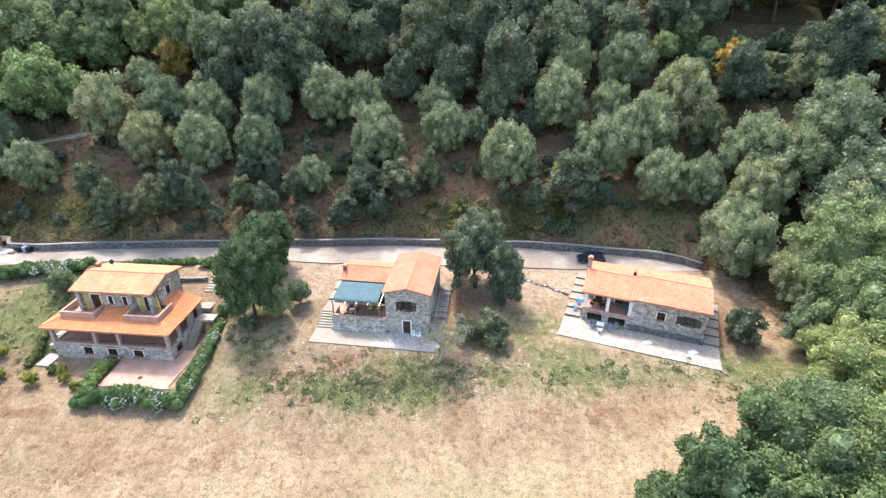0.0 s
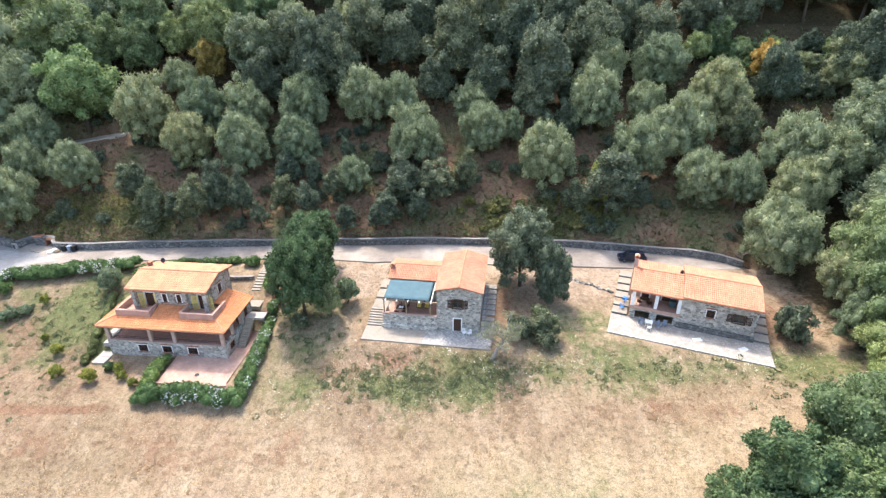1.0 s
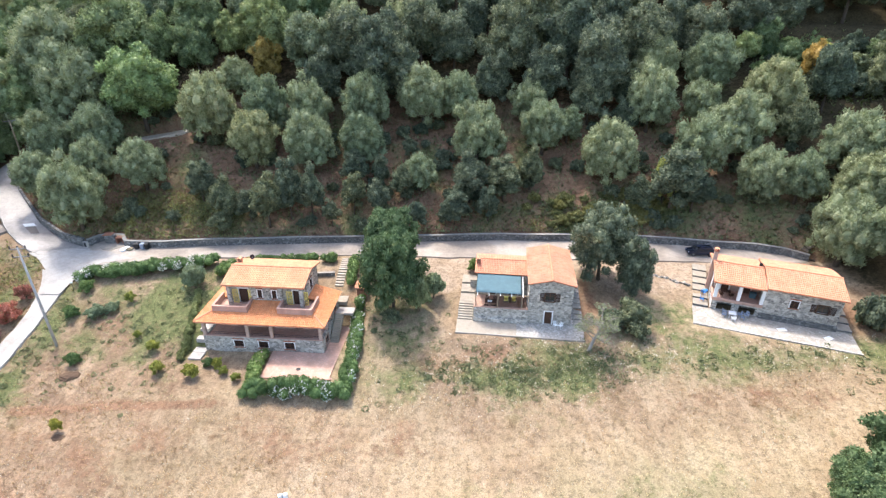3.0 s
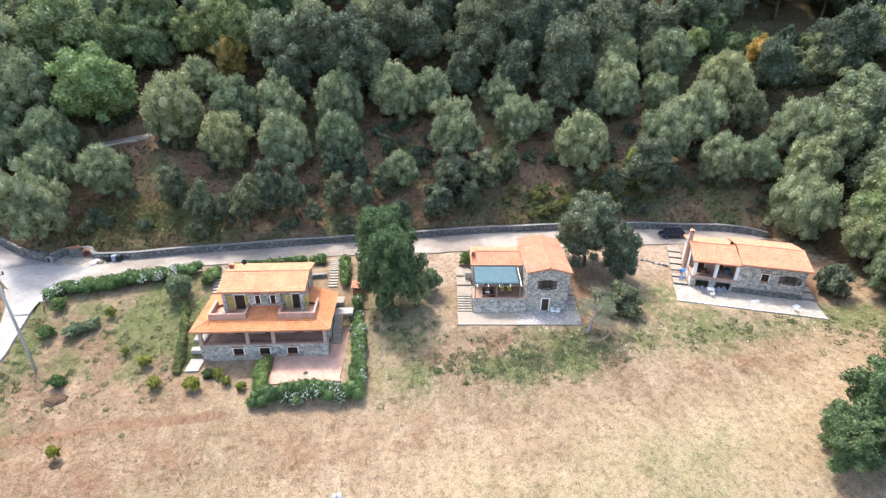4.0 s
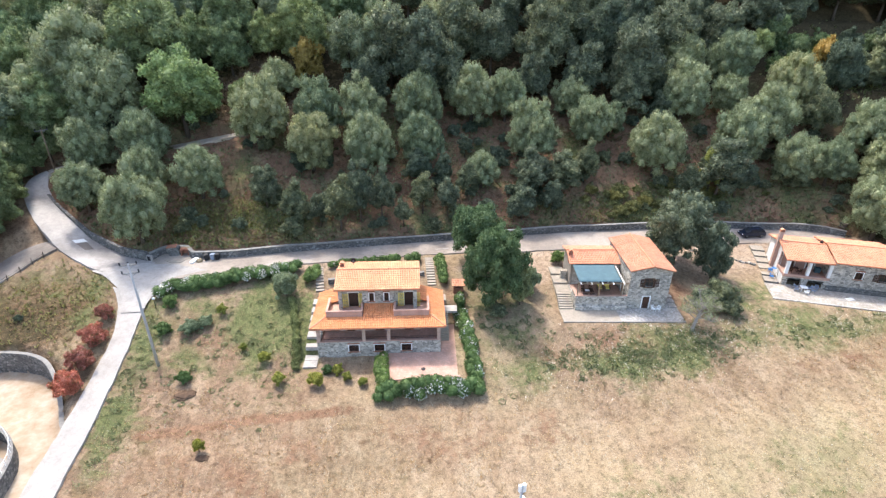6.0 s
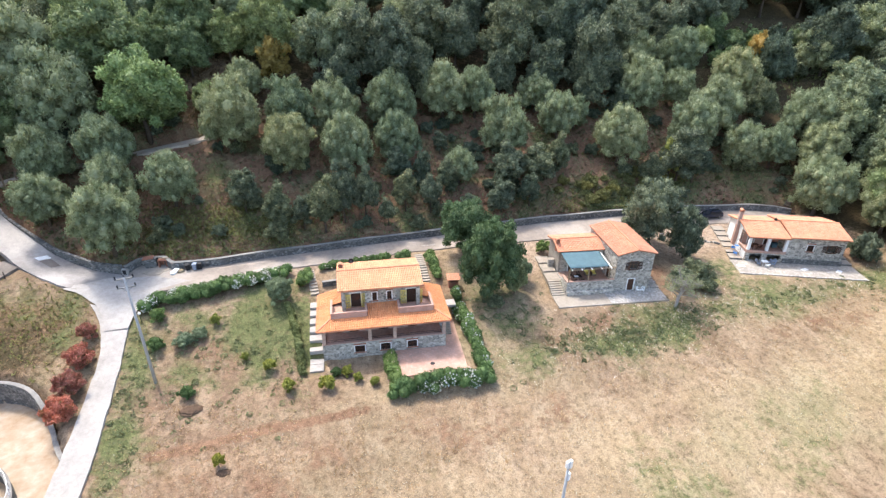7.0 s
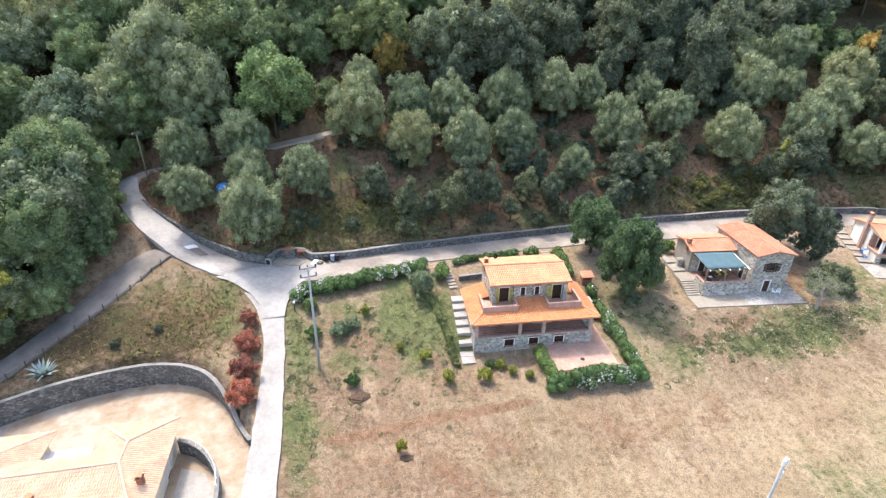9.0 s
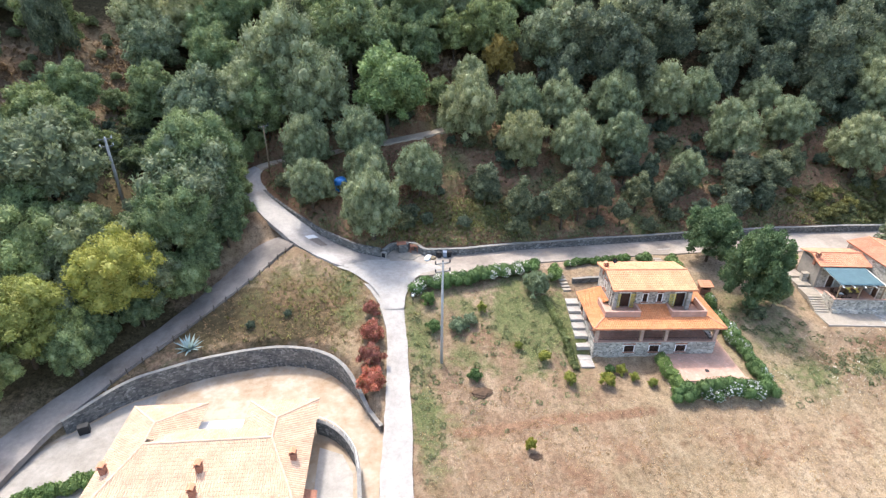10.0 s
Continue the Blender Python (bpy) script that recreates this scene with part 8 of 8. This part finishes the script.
ground_steps("garden_stairs", -34.9, 66.2, -34.5, 73.2, 12, 1.3, "pale stone steps from the road down to the house")
ground_steps("garden_stairs", -51.7, 66.8, -52.0, 72.6, 9, 1.2, "pale stone steps at the corner of the house")
wall_run("wall_garden", [(x, 69.4 + 0.02 * x, -2.0, -0.15) for x in np.arange(-50.5, -35.6, 0.7)], 0.4, M["dark_stone"], "low stone retaining wall behind the house")
yard = thing("paving_back", pose(-52.35, 55.45, -1.75, 0, 0, -6.0), "pale paved yard behind the house", "paving", kind="structure")
part("paving", prism(bmesh.new(), ((1.2, 9.1), (18.2, 9.1), (18.2, 12.4), (1.2, 12.4)), -0.6, 0.0), M["slab"], yard)
oven = thing("garden_oven", pose(-31.1, 64.6, gz(-31.1, 64.6), 0, 0, -8), "small brick oven with a tiled roof", "oven")
bm = box(bmesh.new(), -0.75, -0.5, -0.5, 0.5, -0.3, 1.35)
box(bm, 0.5, 0.75, -0.5, 0.5, -0.3, 1.35)
box(bm, -0.5, 0.5, 0.3, 0.5, -0.3, 1.35)
box(bm, -0.5, 0.5, -0.5, 0.3, -0.3, 0.8)
part("brickwork", bm, M["brick"], oven)
deck("roof_deck", ((-1.0, -0.8, 1.4), (1.0, -0.8, 1.4), (1.0, 0.7, 1.75), (-1.0, 0.7, 1.75)), 0.08, M["timber"], oven)
slope("roof_tiles", (-1.0, -0.8, 1.4), (1.0, -0.8, 1.4), (0, 0.974, 0.227), lambda u: 0.0, lambda u: 1.52, oven, M["tile"], 77)

# pale patches on the porch terrace, and the row of stones at the grass
for u, v in ((9.1, -1.83), (14.5, -1.83), (-0.9, -1.7)):
    x, y = on(PORCH, u, v)
    patch = thing("paving_patch", pose(x, y, -1.4, 0, 0, -22.7 + 3 * u), "pale repaired patch in the stone paving", "paving patch", kind="structure")
    part("patch_face", box(bmesh.new(), -0.6, 0.6, -0.36, 0.36, -0.05, 0.012, 0.004), M["white"], patch)
rng = random.Random(21)
kerb = thing("stone_edging", Matrix(), "rough row of field stones between gravel and grass", "edging")
for k in range(34):
    x, y = 10.2 + 8.2 * k / 33 + rng.uniform(-0.2, 0.2), 69.6 - 5.3 * k / 33 + rng.uniform(-0.25, 0.25)
    bm = bmesh.new()
    bmesh.ops.create_icosphere(bm, subdivisions=2, radius=1)
    for v in bm.verts:
        v.co *= 1 + 0.35 * noise.noise(v.co * 1.7 + Vector((k, 0, 0)))
    stone = part("stone", bm, M["dark_stone"] if k % 3 else M["stone"], kerb)
    e = rng.uniform(0.13, 0.3)
    stone.matrix_basis = pose(x, y, gz(x, y) + e * 0.25, 0, 0, rng.uniform(0, 360)) @ Matrix.Diagonal((e * 1.3, e, e * 0.7, 1))

# dug earth in the garden
for x, y, r, e in ((-67.6, 51.5, 1.25, 0.28), (-63.4, 41.9, 0.8, 0.16)):
    heap = thing("earth_heap", pose(x, y, gz(x, y) - 0.02), "low heap of dark dug earth in the field", "earth heap")
    bm = bmesh.new()
    bmesh.ops.create_icosphere(bm, subdivisions=4, radius=1)
    for v in bm.verts:
        v.co *= 1 + 0.3 * noise.noise(v.co * 2.1 + Vector((x, 0, 0))) + 0.08 * noise.noise(v.co * 7)
        v.co = Vector((v.co.x * r, v.co.y * r * 0.7, max(v.co.z, -0.2) * e))
    part("earth", bm, M["earth"], heap, smooth_shade=True)

# dead tree, agave, water tank
def bare_tree(x, y):
    root = thing("dead_tree", pose(x, y, gz(x, y)), "leaning half-dead tree with pale bare branches", "tree")
    rng = random.Random(8)
    bm = tube(bmesh.new(), ((0, 0, -0.4), (0.7, 0.5, 1.2), (1.5, 1.0, 2.4), (2.1, 1.5, 3.2)), (0.26, 0.21, 0.17, 0.13), 8)
    tips = []
    for k in range(13):
        a, e = k * 2.4, rng.uniform(1.8, 3.2)
        s = Vector((0.7 + 0.11 * k, 0.5 + 0.08 * k, 1.2 + 0.16 * k))
        t = s + Vector((math.cos(a) * e, math.sin(a) * e, rng.uniform(0.6, 1.9)))
        mid = s.lerp(t, 0.5) + Vector((rng.uniform(-0.2, 0.2), rng.uniform(-0.2, 0.2), 0.2))
        tube(bm, (s, mid, t), (0.09, 0.06, 0.02), 6)
        for j in range(24):
            q = mid.lerp(t, rng.random())
            r = q + Vector((rng.uniform(-0.8, 0.8), rng.uniform(-0.8, 0.8), rng.uniform(0.1, 0.8)))
            tube(bm, (q, q.lerp(r, 0.5) + Vector((0, 0, 0.1)), r), (0.035, 0.025, 0.012), 5)
            tips.append(r)
    part("trunk", bm, M["pale_bark"], root, "pale weathered trunk and branches")
    puffs = np.array([(*t, rng.uniform(0.2, 0.42)) for t in tips if rng.random() < 0.55])
    verts, faces = leafage(9, puffs, 1900, 0.2, 0.12, 0.3, 0)
    mesh("foliage", verts, faces, [M["olive"]], root, "sparse grey-green leaves")


bare_tree(-0.6, 51.4)
agave = thing("agave", pose(-104.6, 61.5, gz(-104.6, 61.5)), "large blue-grey agave on the dry bank", "agave")
rng = random.Random(4)
for k in range(34):
    a, up, e = k * 2.39996, 0.25 + 0.9 * k / 34, rng.uniform(1.8, 2.4)
    way = Vector((math.cos(a) * math.cos(up), math.sin(a) * math.cos(up), math.sin(up)))
    side = Vector((-math.sin(a), math.cos(a), 0)) * 0.13
    bm = bmesh.new()
    p = [way * (e * s) + Vector((0, 0, 0.1 - 0.12 * s * s)) for s in (0.04, 0.35, 0.7)]
    rows = [[bm.verts.new(q - side * w), bm.verts.new(q - Vector((0, 0, 0.05 * w))), bm.verts.new(q + side * w)] for q, w in zip(p, (0.7, 1.0, 0.7))]
    tip = bm.verts.new(way * e + Vector((0, 0, -0.05)))
    for r0, r1 in zip(rows, rows[1:]):
        for s in (0, 1):
            bm.faces.new((r0[s], r0[s + 1], r1[s + 1], r1[s]))
    for s in (0, 1):
        bm.faces.new((rows[-1][s], rows[-1][s + 1], tip))
    part("leaf", bm, M["agave"], agave)
for x, y, r in ((-97.3, 64.6, 0.5), (-92.5, 66.2, 0.45)):
    plant("shrub", x, y, r * 1.3)
tank = thing("water_tank", pose(-85.3, 90.2, gz(-85.3, 90.2)) @ Matrix.Scale(1.35, 4), "bright blue plastic water tank under the olives", "water tank")
part("shell", tube(bmesh.new(), ((0, 0, 0), (0, 0, 0.1), (0, 0, 1.35), (0, 0, 1.6), (0, 0, 1.66)), (0.78, 0.85, 0.85, 0.62, 0.3), 20), M["blue"], tank, smooth_shade=True)
part("lid", tube(bmesh.new(), ((0, 0, 1.64), (0, 0, 1.74)), (0.3, 0.28), 14), M["blue"], tank)
strip_plant("garden_hedge", ((-119, 41.5), (-114, 43.4), (-110.2, 45.0)), 1.6, 2.0, "hedge", "bright green hedge at the villa's entrance", "hedge", 300, "", 0, 0.28, 31)
crate = thing("black_bin", pose(-114.2, 52.2, gz(-114.2, 52.2), 0, 0, 20), "black bin standing in the yard", "bin")
part("body", box(bmesh.new(), -0.55, 0.55, -0.4, 0.4, 0, 1.05, 0.04), M["black"], crate)
part("lid", box(bmesh.new(), -0.58, 0.58, -0.43, 0.43, 1.05, 1.12, 0.03), M["black"], crate)


# globe lamp by the drive
lamp = thing("garden_lamp", pose(-74.9, 66.8, gz(-74.9, 66.8)), "short garden lamp with a white globe beside the drive", "garden lamp")
part("post", tube(bmesh.new(), ((0, 0, -0.2), (0, 0, 1.05)), (0.05, 0.04), 8), M["black"], lamp)
part("collar", tube(bmesh.new(), ((0, 0, 1.05), (0, 0, 1.12)), (0.09, 0.07), 10), M["black"], lamp)
bm = bmesh.new()
bmesh.ops.create_uvsphere(bm, u_segments=16, v_segments=10, radius=0.2, matrix=Matrix.Translation((0, 0, 1.29)))
part("globe", bm, M["white_plastic"], lamp, smooth_shade=True)
assert all(slot[1] for made, _, _ in PLANTS.values() for slot in made)
